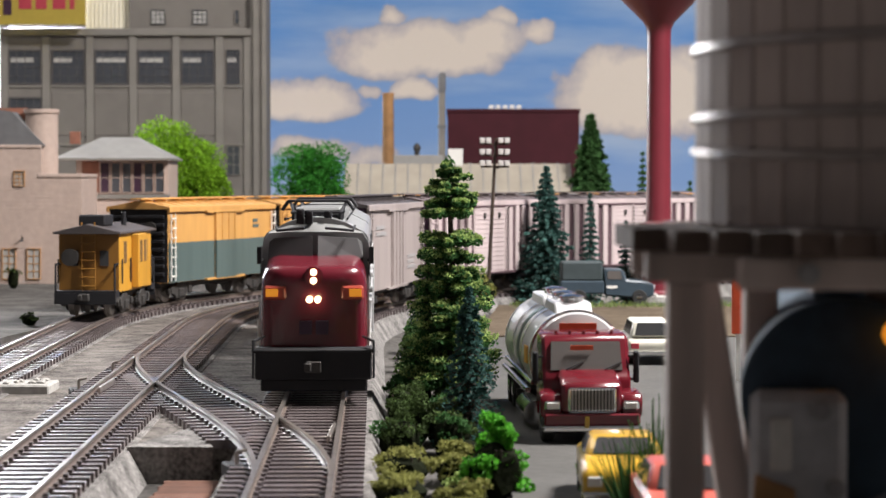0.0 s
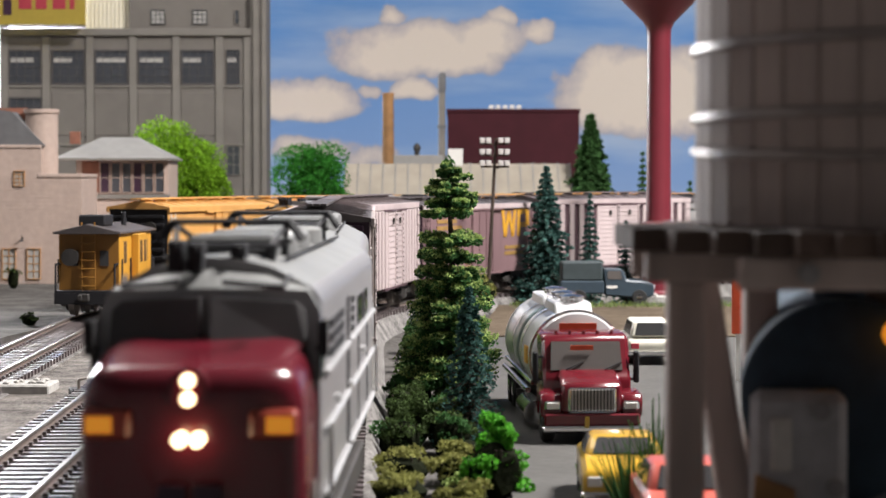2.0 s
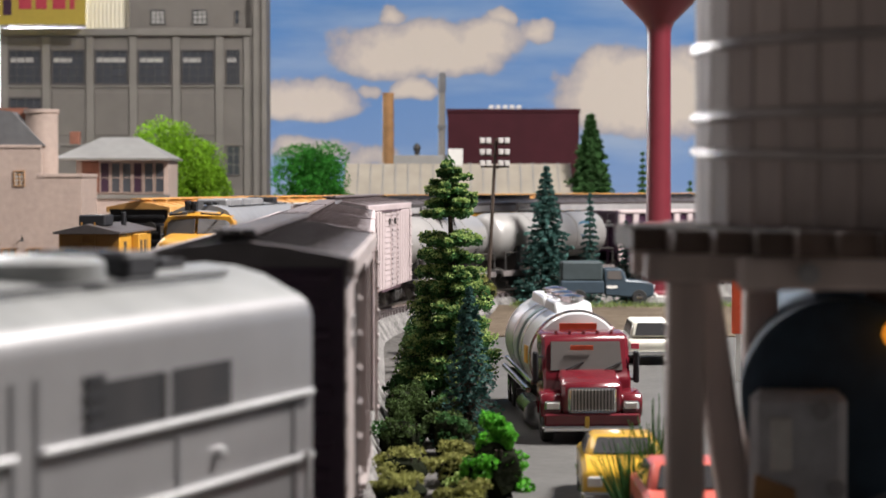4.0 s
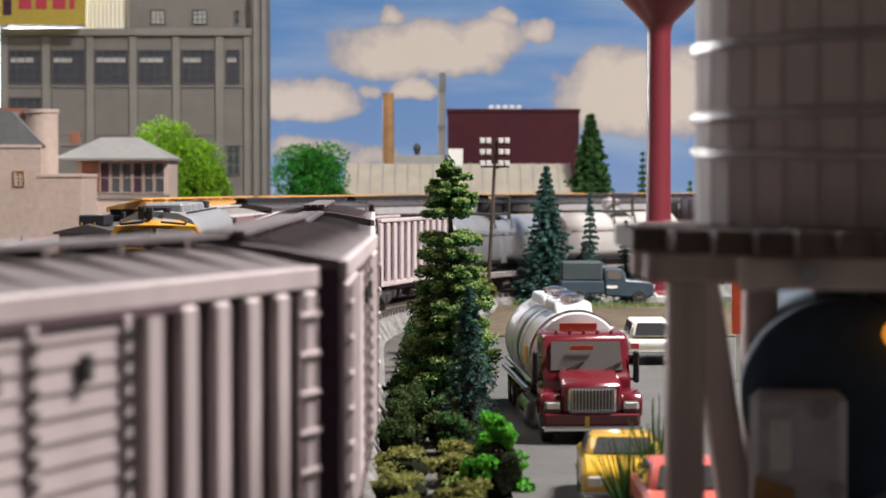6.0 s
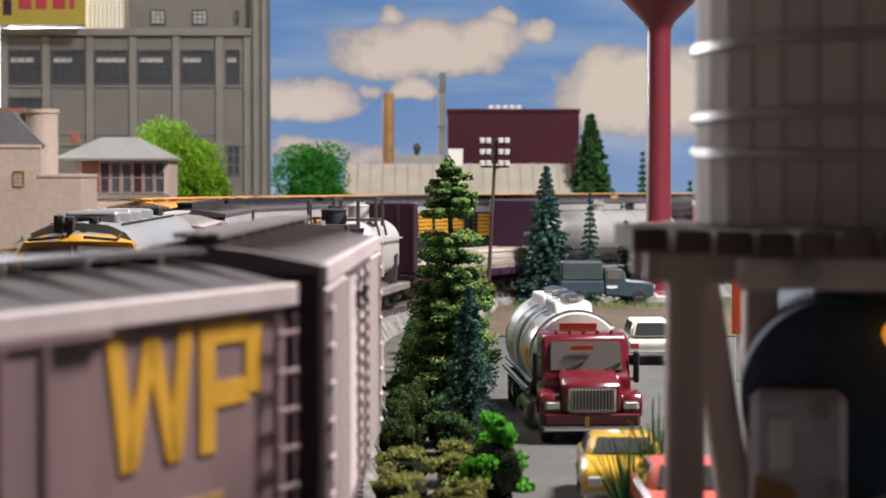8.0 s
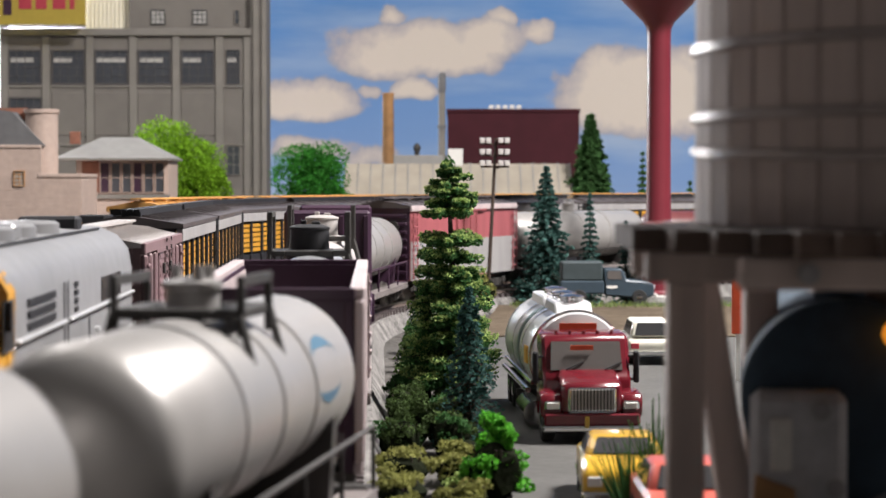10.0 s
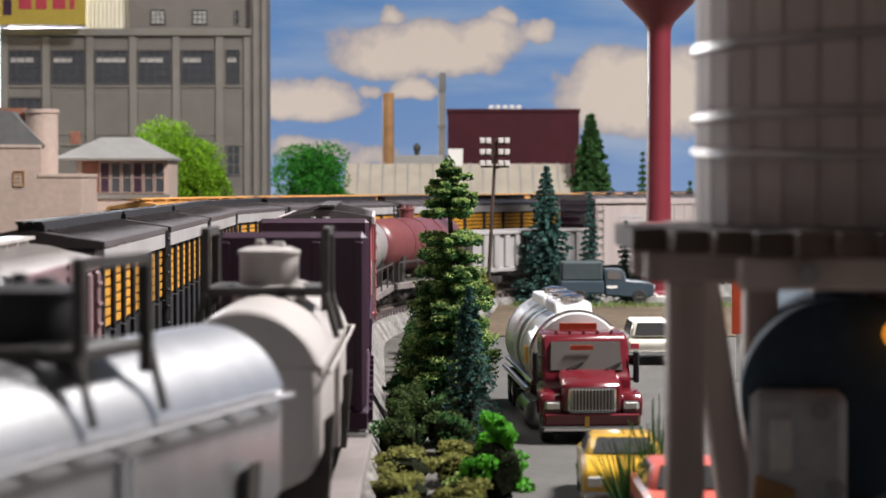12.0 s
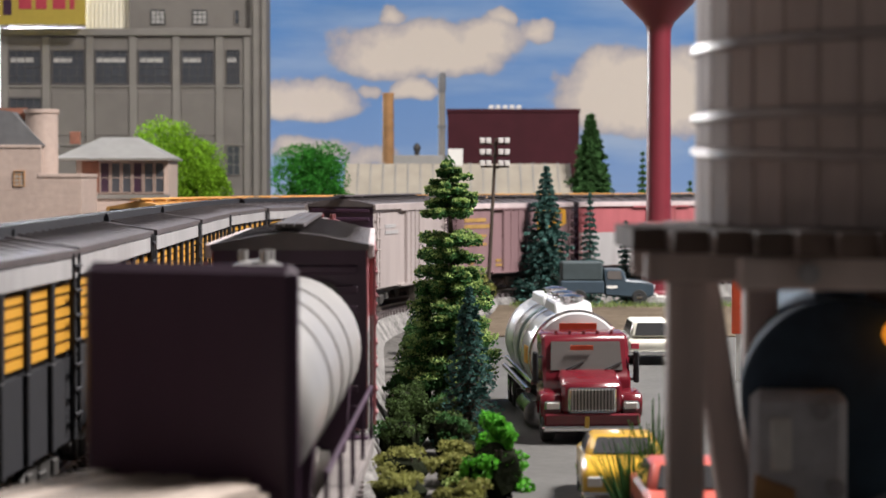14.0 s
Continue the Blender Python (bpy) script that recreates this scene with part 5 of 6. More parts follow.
for i in range(34):
    yy = 415 + 14.5 * i + rng.uniform(-5, 5)
    for sx in (0, 1):
        xx = (-9.5 if sx == 0 else 4) + rng.uniform(-3, 3)
        near = yy < 520
        m = rng.choice((M_LEAF_O, M_LEAF_O, M_LEAF_L) if near else (M_LEAF_D, M_LEAF_D, M_TUFT))
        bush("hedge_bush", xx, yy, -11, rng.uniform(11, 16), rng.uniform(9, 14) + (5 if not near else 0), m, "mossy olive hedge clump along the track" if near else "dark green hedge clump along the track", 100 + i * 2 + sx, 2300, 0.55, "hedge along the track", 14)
bush("small_bush", -265, 1290, -6, 10, 20, M_LEAF_D, "small dark shrub against the beige building", 60, 600, 0.8)
bush("small_bush", -190, 960, -5, 11, 8, M_LEAF_D, "low dark weed clump beside the siding", 61, 500, 0.7)

# ---- buildings ----
M_GREYB = mat("building_grey", (0.165, 0.152, 0.137), 0.85, var=0.12, scale=60, bump=0.1)
M_GREYL = mat("building_grey_trim", (0.2, 0.187, 0.168), 0.85, var=0.12, scale=60, bump=0.1)
M_CREAM = mat("cream_siding", (0.75, 0.71, 0.58), 0.7, var=0.06, scale=60)
M_WIN = mat("window_dark", (0.06, 0.065, 0.075), 0.15, var=0.2, scale=60, bump=0)
M_SASH = mat("sash_dark", (0.07, 0.065, 0.066), 0.6, var=0.2)
M_BLIND = mat("window_blind", (0.4, 0.39, 0.37), 0.5, var=0.2, scale=90)
M_BEIGE = mat("beige_brick", (0.46, 0.36, 0.31), 0.85, var=0.1, scale=250, bump=0.3)
M_BRICK = mat("red_brick", (0.24, 0.1, 0.065), 0.85, var=0.25, scale=200, bump=0.3)
M_TANBRICK = mat("tan_brick", (0.42, 0.23, 0.1), 0.85, var=0.3, scale=120, bump=0.3)
M_SLATE = mat("slate_roof", (0.13, 0.13, 0.135), 0.75, var=0.15, scale=150)
M_PALEROOF = mat("pale_roof", (0.27, 0.265, 0.255), 0.7, var=0.1, scale=150)
M_TINROOF = mat("tin_roof", (0.36, 0.32, 0.26), 0.55, var=0.12, scale=90, streak=True)
M_DARKRED = mat("dark_red_wall", (0.045, 0.006, 0.011), 0.95, var=0.2, scale=60)
M_TOWERRED = mat("tower_red", (0.14, 0.016, 0.026), 0.4, var=0.12, scale=80, coat=0.2)
M_SIGNY = mat("billboard_yellow", (0.34, 0.255, 0.035), 0.6, var=0.08)
M_SIGNR = mat("billboard_red", (0.35, 0.03, 0.05), 0.6, var=0.08)
M_WOODT = mat("tank_wood", (0.5, 0.41, 0.37), 0.75, var=0.3, scale=160, streak=True, rnd=0.12)
M_WOODD = mat("deck_wood", (0.11, 0.075, 0.06), 0.85, var=0.35, scale=200, rnd=0.3)
M_HOOP = mat("hoop_iron", (0.3, 0.26, 0.24), 0.38, metal=0.7, var=0.2)
M_WHITE = mat("white_paint", (0.72, 0.71, 0.68), 0.5, var=0.06)


def window(parent, x, y, z, w, h, t=1.2, bars_x=1, bars_z=1, frame_m=None, glass_m=None, face="y"):
    """A framed window set in a wall face; x is its middle, z its foot, y the wall face (towards the viewer)."""
    bm = B()
    fw = max(0.5, w * 0.05)
    for a, b in ((-w / 2, -w / 2 + fw), (w / 2 - fw, w / 2)):
        box(bm, a, -t, 0, b, 0.4, h)
    for a, b in ((0, fw), (h - fw, h)):
        box(bm, -w / 2 + fw, -t, a, w / 2 - fw, 0.4, b)
    rz = 0 if face == "y" else 90
    win = part("window", bm, frame_m or M_GREYL, parent, at=(x, y, z, 0, 0, rz))
    bm = B()
    box(bm, -w / 2 + fw, -0.3, fw, w / 2 - fw, 0.2, h - fw)
    part("pane", bm, glass_m or M_WIN, win)
    bm = B()
    for i in range(1, bars_x + 1):
        xx = -w / 2 + w * i / (bars_x + 1)
        box(bm, xx - 0.25, -0.8, fw, xx + 0.25, -0.3, h - fw)
    for i in range(1, bars_z + 1):
        zz = h * i / (bars_z + 1)
        box(bm, -w / 2 + fw, -0.7, zz - 0.25, w / 2 - fw, -0.35, zz + 0.25)
    part("glazing_bar", bm, frame_m or M_GREYL, win)
    return win


def grey_building():
    Y = 1750.0
    e = thing("warehouse", 0, Y, -5, 0, "large grey concrete warehouse with dark windows", "building")
    bm = B()
    box(bm, -369, 0, 0, -160, 36, 192)
    part("wall", bm, M_GREYB, e)
    bm = B()
    box(bm, -262, 4, 192, -160, 36, 262)
    part("upper_wall", bm, M_GREYB, e)
    bm = B()
    box(bm, -160, -3, 0, -147, 36, 262)
    part("corner_tower", bm, M_GREYB, e)
    for x in (-366, -331, -294.5, -258.5, -222.5, -186.5, -163):
        bm = B()
        box(bm, x - 3.2, -1.8, 0, x + 3.2, 0, 187)
        part("pilaster", bm, M_GREYL, e, bevel=0.3)
    for z0, z1, d in ((187, 193, 3.5), (144, 146, 1.2), (95, 97, 1), (22, 26, 2), (0, 12, 3)):
        bm = B()
        box(bm, -369, -d, z0, -160, 0, z1)
        part("ledge", bm, M_GREYL, e, bevel=0.4)
    for xa in (-158, -151):
        bm = B()
        box(bm, xa, -5, 14, xa + 4, -3, 258)
        part("corner_strip", bm, M_GREYL, e, bevel=0.3)
    for i, x in enumerate((-348.5, -312.5, -276.5, -240.5, -204.5, -175)):
        window(e, x, -0.2, 147 - 0.5, 28 if i < 5 else 11, 29, bars_x=3, bars_z=3, frame_m=M_SASH)
        bm = B()
        w = 12 if i < 5 else 5
        box(bm, x - w, -0.9, 165, x + w * random.uniform(0.2, 1), -0.6, 169)
        part("window_blind", bm, M_BLIND, e)
    window(e, -348.5, -0.2, 106, 28, 30, bars_x=3, bars_z=3, frame_m=M_SASH)
    for x in (-312.5, -276.5, -240.5, -204.5):
        bm = B()
        box(bm, x - 14, -0.6, 104, x + 14, 0, 140)
        part("bricked_window", bm, M_GREYB, e, bevel=0.3)
    for x in (-197, -175):
        window(e, x, -0.2, 71, 11, 26, bars_x=1, bars_z=2)
    for x in (-238, -203):
        window(e, x, 3.8, 197, 12, 12, bars_x=2, bars_z=2, glass_m=M_BLIND, frame_m=M_WIN)
    window(e, -172, 3.8, 197, 4, 12, bars_x=0, bars_z=1)
    bm = B()
    box(bm, -300, 12, 192, -262.2, 36, 262)
    pent = part("penthouse", bm, M_CREAM, e, "cream corrugated rooftop block")
    for i in range(11):
        bm = B()
        lathe(bm, [(1.5, 192), (1.5, 262)], 8, "z", (-298 + i * 3.4, 12, 0))
        part("corrugation", bm, M_CREAM, pent, smooth=True)
    return e


grey_building()
bb = thing("billboard", -331, 1733, 190, 0, "yellow billboard with red lettering on the warehouse roof", "billboard")
bm = B()
box(bm, -36, 0, 0, 36, 2, 38)
part("panel", bm, M_SIGNY, bb, bevel=0.4)
for i in range(4):
    bm = B()
    x = -19 + i * 14
    box(bm, x, -0.5, 13, x + (10.5, 9, 10.5, 4)[i], 0, 30)
    part("letter_shape", bm, M_SIGNR, bb)
bm = B()
box(bm, -32, -0.5, 8, -25, 0, 21)
part("bottle_shape", bm, M_MAROON, bb)
bm = B()
for x in (-30, -8, 14, 32):
    box(bm, x - 1, 2, -1, x + 1, 8, 30)
part("support_post", bm, M_TRUCK, bb)
bm = B()
box(bm, -37, -4, -2, 37, 0, -0.6)
part("catwalk", bm, M_GREYL, bb)


def beige_building():
    e = thing("brick_building", -233, 1350, -12, 0, "beige brick building with small windows and a slate roof", "building")
    bm = B()
    box(bm, -160, 0, 0, 0, 60, 76.5)
    box(bm, -160, 0, 76.5, -26, 60, 95)
    part("wall", bm, M_BEIGE, e)
    bm = B()
    box(bm, -28, -0.8, 75.6, 0.8, 60, 78)
    box(bm, -161, -0.8, 94.5, -26, 60, 96.5)
    part("coping", bm, M_BEIGE, e, bevel=0.3)
    bm = B()
    prism(bm, [(-162, 96), (-24, 96), (-45, 118), (-110, 128), (-162, 128)], 2, 58)
    part("roof", bm, M_SLATE, e)
    bm = B()
    lathe(bm, [(10.5, 70), (10.5, 117), (11.4, 117.5), (11.4, 120), (9, 120), (9, 117)], 32, "z", (-28.5, 16, 0))
    part("silo", bm, M_BEIGE, e, "round beige brick stack", smooth=True)
    bm = B()
    prism(bm, [(-60, 96), (-40, 96), (-40, 121), (-62, 121)], 20, 40)
    part("roof_block", bm, M_BRICK, e)
    for x, z, w, h in ((-47, 10, 9, 20), (-31, 10, 9, 20), (-40, 70, 7, 10), (-80, 10, 9, 20)):
        window(e, x, -0.1, z, w, h, bars_x=1, bars_z=3, frame_m=M_TANBRICK, glass_m=M_BLIND)
    bm = B()
    rod(bm, (-38, -0.5, 36), (-38, -5, 38), 0.5, seg=6)
    lathe(bm, [(0.4, 36), (2, 34.5)], 12, "z", (-38, -5, 0))
    part("wall_lamp", bm, M_TRUCK, e)
    # brick courses
    for i in range(30):
        bm = B()
        z = 2.5 + i * 2.5
        box(bm, -100, -0.18, z, -0.3, 0, z + 1.9)
        part("brick_course", bm, M_BEIGE, e)
    return e


beige_building()


def tower_house():
    e = thing("signal_tower", -228, 1450, -5, 0, "brown signal tower with a pale hip roof", "building")
    bm = B()
    box(bm, -26, 0, 0, 38, 50, 82)
    part("wall", bm, M_BEIGE, e)
    bm = B()
    box(bm, -22, -0.4, 58, -10, 0, 80)
    part("brick_panel", bm, M_BRICK, e)
    bm = B()
    z0, z1 = 82, 97
    vs = [bm.verts.new(p) for p in ((-40, -10, z0), (40, -10, z0), (40, 58, z0), (-40, 58, z0), (-12, 24, z1), (14, 24, z1))]
    for f in ((0, 1, 5, 4), (1, 2, 5), (2, 3, 4, 5), (3, 0, 4), (3, 2, 1, 0)):
        bm.faces.new([vs[i] for i in f])
    part("roof", bm, M_PALEROOF, e)
    bm = B()
    box(bm, -40.5, -10.5, 80.5, 40.5, 58, 82)
    part("eave", bm, M_GREYL, e)
    for i in range(6):
        window(e, -6 + i * 7.6, -0.1, 58, 6.6, 21, bars_x=0, bars_z=1, frame_m=M_BEIGE, glass_m=M_WIN if i % 3 else M_MAROON)
    bm = B()
    box(bm, -34, 20, 92, -27, 26, 101)
    part("chimney", bm, M_BRICK, e, bevel=0.4)
    bm = B()
    box(bm, -27, -1.5, 54, 39, 0, 57)
    part("sill_band", bm, M_GREYL, e)
    return e


tower_house()


def long_shed():
    e = thing("long_shed", 12, 1650, -5, 0, "long low shed with a pale ribbed tin roof", "building")
    bm = B()
    box(bm, -88, 4, 0, 88, 70, 55)
    part("wall", bm, M_BEIGE, e)
    bm = B()
    prism(bm, [(0, 54), (38, 80), (76, 54), (76, 52.5), (0, 52.5)], -91, 91, "x")
    part("roof", bm, M_TINROOF, e)
    for i in range(19):
        x = -90 + i * 10
        bm = B()
        prism(bm, [(-0.6, 54.2), (38, 81), (38, 79.8), (0, 53.4)], x - 0.5, x + 0.5, "x")
        part("roof_rib", bm, M_PALEROOF, e)
    bm = B()
    box(bm, -52, 40, 74, 0, 62, 87)
    part("clerestory", bm, M_PALEROOF, e, bevel=0.4)
    bm = B()
    lathe(bm, [(2, 78), (2, 90), (3, 92), (3, 94), (0.5, 97)], 16, "z", (-33, 44, 0))
    part("roof_vent", bm, M_TRUCK, e, smooth=True)
    bm = B()
    box(bm, -8, 34, 78, 4, 44, 92)
    part("roof_unit", bm, M_WHITE, e, bevel=0.6)
    return e


long_shed()
e = thing("dark_red_mill", 60, 1800, -5, 0, "dark red windowless mill wall behind the shed", "building")
bm = B()
box(bm, -56, 0, 0, 57, 60, 126)
part("wall", bm, M_DARKRED, e, bevel=0.3)
bm = B()
box(bm, -57, -1, 125, 58, 61, 128)
part("parapet", bm, M_DARKRED, e, bevel=0.3)
bm = B()
for i in range(5):
    box(bm, -20 + i * 6, 20, 128, -16 + i * 6, 22, 132)
part("roof_letters", bm, M_WHITE, e)
e = thing("brick_chimney", -46, 1760, -5, 0, "tall tan and red brick factory chimney", "chimney")
bm = B()
lathe(bm, [(5.6, 0), (4.6, 138), (5.0, 138.5), (5.0, 140), (3.4, 140), (3.4, 136)], 20)
part("stack", bm, M_TANBRICK, e, smooth=True)
e = thing("steel_stack", -1, 1760, -5, 0, "slim grey steel stack with a top lamp", "chimney")
bm = B()
lathe(bm, [(3.4, 0), (2.8, 140), (0.6, 141)], 16)
part("pipe", bm, M_GREYL, e, smooth=True)
bm = B()
lathe(bm, [(3, 140), (3.4, 142), (3.4, 155), (2, 157)], 16)
part("cap", bm, M_SLATE, e, smooth=True)
for z in (40, 75, 110):
    bm = B()
    lathe(bm, [(3, z), (3.9, z), (3.9, z + 3), (3, z + 3)], 16)
    part("collar", bm, M_SLATE, e)


M_LAMPLENS = mat("floodlight_lens", (0.5, 0.48, 0.46), 0.3, var=0.3, scale=500)


def light_pole():
    e = thing("floodlight_pole", 25, 1110, -6, 0, "dark wooden pole with two rows of floodlights", "light pole")
    bm = B()
    rod(bm, (-1.5, 0, -1), (3, 0, 90), 1.1, 0.8, 10)
    part("pole", bm, M_BARK, e)
    for z in (75, 81, 87):
        bm = B()
        box(bm, -5, -0.6, z - 0.5, 10, 0.5, z + 0.5)
        part("crossarm", bm, M_BARK, e)
        for x in (-4.2, -0.9, 5.6, 8.9):
            bm = B()
            prism(bm, [(-1.3, 0.2), (1.3, 0.2), (1.5, 3.4), (-1.5, 3.4)], -3.0, -0.8)
            ob = part("floodlight", bm, M_GREY, e, at=(x, 0, z), bevel=0.3)
            bm = B()
            box(bm, -1.1, -3.3, 0.7, 1.1, -2.95, 3.0)
            part("lens", bm, M_LAMPLENS, ob)
    bm = B()
    rod(bm, (3.5, 0, 74), (9, 0, 77), 0.4, seg=6)
    part("brace", bm, M_BARK, e)
    return e


light_pole()


def red_water_tower():
    e = thing("water_tower", 122.5, 1190, -6, 0, "tall red steel water tower on one pedestal", "water tower")
    bm = B()
    lathe(bm, [(11, -1), (11, 4), (9.5, 5.5), (7.2, 44), (7.0, 60), (6.7, 150), (7.2, 154), (9, 157.5), (22.5, 171), (33, 184), (37, 198), (36, 214), (28, 228), (14, 236), (1, 238)], 40)
    part("pedestal_tank", bm, M_TOWERRED, e, smooth=True)
    bm = B()
    lathe(bm, [(14, -1), (14, 2), (12, 3), (1, 3.1)], 32)
    part("footing", bm, M_CONC, e)
    bm = B()
    for k in range(10):
        a = 6.283 * k / 10
        box(bm, -0.7, 7.0, 40, 0.7, 10.5, 43, Matrix.Rotation(a, 4, "Z"))
    lathe(bm, [(7, 41.4), (9.5, 41), (9.5, 43), (7, 44.4)], 32)
    part("base_collar", bm, M_TOWERRED, e)
    return e


red_water_tower()


def wooden_tank():
    cx, cy = 74.0, 285.0
    e = thing("wooden_water_tank", cx, cy, -6, 0, "weathered wooden railway water tank on timber legs", "water tank")
    zd = 62.0   # deck top above the road
    st = B()
    R = 38.5
    n = 44
    w = 2 * R * math.sin(math.pi / n) * 0.985
    box(st, -w / 2 * 1.012, -0.9, 0, w / 2 * 1.012, 0.9, 42)
    STAVE = mesh_of("stave", st, M_WOODT, bevel=0.25)
    for k in range(n):
        a = 360.0 * k / n
        shared("stave", STAVE, e, (R * math.cos(radians(a)), R * math.sin(radians(a)), zd, 0, 0, a - 90))
    bm = B()
    lathe(bm, [(0.5, zd + 0.2), (R - 0.5, zd + 0.2), (R - 0.5, zd + 40), (0.5, zd + 40)], 44)
    part("tank_core", bm, M_WOODD, e)
    bm = B()
    lathe(bm, [(1, zd + 41.5), (R + 1.5, zd + 42.2), (R + 1.5, zd + 43.2), (1, zd + 47)], 32)
    part("roof", bm, M_WOODD, e)
    for z, tilt in ((9.8, 1.6), (14.4, 0), (23.6, 0), (34, 0)):
        bm = B()
        lathe(bm, [(R + 0.6, -0.8), (R + 1.6, -0.5), (R + 1.6, 0.5), (R + 0.6, 0.8)], 56)
        part("hoop", bm, M_HOOP, e, at=(0, 0, zd + z, tilt, 0, 0), smooth=True)
    RD = 48.0
    for i in range(-11, 12):
        x = i * 4.3
        half = math.sqrt(max(1, (RD + 1.5) ** 2 - x * x))
        bm = B()
        box(bm, x - 2.13, -half + random.uniform(0, 0.35), zd - 3.2, x + 2.13, half - random.uniform(0, 0.35), zd - random.uniform(0, 0.3))
        part("deck_plank", bm, M_WOODD, e, bevel=0.12)
    for y in (-30, -10, 10, 30):
        half = math.sqrt(RD * RD - y * y) + 0.5
        bm = B()
        box(bm, -half, y - 2, zd - 7.4, half, y + 2, zd - 3.3)
        part("joist", bm, M_WOODT, e, bevel=0.4)
    for x, y in ((-41, 0), (-25.5, 35), (-14, 41), (-11, -31), (0, 38), (12, -34), (32, 24), (40, 0), (32, -24)):
        bm = B()
        box(bm, x - 2.5, y - 2.5, -1, x + 2.5, y + 2.5, zd - 7.7)
        part("leg", bm, M_WOODT, e, bevel=0.4)
    for y, sx in ((29, 1), (-29, 1)):
        if True:
            bm = B()
            rod(bm, (sx * 28, y, 50), (sx * 6, y, 2), 1.5, seg=6)
            part("brace", bm, M_WOODT, e)
    # leaning post and a cross timber behind it
    bm = B()
    A = [bm.verts.new((-36.4 + a, 21 + b, zd - 7.6)) for a, b in ((-2.4, -2.4), (2.4, -2.4), (2.4, 2.4), (-2.4, 2.4))]
    C = [bm.verts.new((-28.0 + a, 21 + b, -0.5)) for a, b in ((-2.4, -2.4), (2.4, -2.4), (2.4, 2.4), (-2.4, 2.4))]
    for i in range(4):
        bm.faces.new((A[i], A[(i + 1) % 4], C[(i + 1) % 4], C[i]))
    bm.faces.new(A)
    bm.faces.new(C[::-1])
    part("leg", bm, M_WOODT, e, bevel=0.4)
    bm = B()
    box(bm, -16, 33, zd - 16, 38, 37, zd - 7.8)
    part("cross_timber", bm, M_WOODD, e, bevel=0.4)
    for x in (-30, 0, 18):
        bm = B()
        lathe(bm, [(0.4, -34.2), (1.3, -34), (1.3, -33), (0.4, -32)], 14, "y", (x, 0, zd - 5.3))
        part("bolt_head", bm, M_GREY, e, smooth=True)
    return e


wooden_tank()


# ---- vehicles ----
M_TYRE = mat("tyre", (0.02, 0.02, 0.02), 0.8, var=0.2)
M_CHROME = mat("chrome", (0.75, 0.75, 0.76), 0.15, metal=1.0, var=0.05, bump=0)
M_TANKER = mat("polished_tank", (0.82, 0.82, 0.83), 0.26, metal=0.4, var=0.05, scale=80, bump=0.02)
M_TRED = mat("truck_red", (0.115, 0.007, 0.014), 0.22, var=0.06, coat=0.6, bump=0.02)
M_GLASS = mat("car_glass", (0.11, 0.1, 0.095), 0.2, var=0.05, bump=0)
M_ORSIGN = mat("orange_panel", (0.6, 0.08, 0.025), 0.5, var=0.1)
M_PICK = mat("pickup_blue", (0.035, 0.055, 0.075), 0.4, var=0.1, coat=0.2)
M_PICKCOVER = mat("pickup_cover", (0.04, 0.055, 0.06), 0.5, var=0.15)
M_CREAMV = mat("van_cream", (0.66, 0.64, 0.55), 0.4, var=0.06, coat=0.2)
M_TAXI = mat("car_yellow", (0.55, 0.33, 0.025), 0.3, var=0.06, coat=0.4)
M_SALMON = mat("car_red", (0.6, 0.12, 0.09), 0.3, var=0.06, coat=0.4)
M_NAVY = mat("engine_black", (0.028, 0.05, 0.075), 0.85, var=0.2)
M_PUMP = mat("pump_grey", (0.5, 0.5, 0.52), 0.5, var=0.2)
M_AMBERLIT = mat("amber_lamp_lit", (0.9, 0.3, 0.02), 0.3, var=0.05, emit=0.8, bump=0)


def wheel_mesh(r, w):
    bm = B()
    lathe(bm, [(r * 0.5, -w / 2), (r * 0.9, -w / 2), (r, -w / 2 + 0.5), (r, w / 2 - 0.5), (r * 0.9, w / 2), (r * 0.5, w / 2)], 24, "x")
    ty = mesh_of("tyre", bm, M_TYRE, smooth=True)
    bm = B()
    lathe(bm, [(0.3, -w / 2 - 0.25), (r * 0.25, -w / 2 - 0.2), (r * 0.55, -w / 2 + 0.2), (r * 0.55, w / 2 - 0.2), (r * 0.25, w / 2 + 0.2), (0.3, w / 2 + 0.25)], 20, "x")
    rim = mesh_of("rim", bm, M_CHROME, smooth=True)
    return ty, rim


def wheel(parent, meshes, x, y, r):
    t = shared("wheel", meshes[0], parent, (x, y, r))
    shared("rim", meshes[1], t, (0, 0, 0))


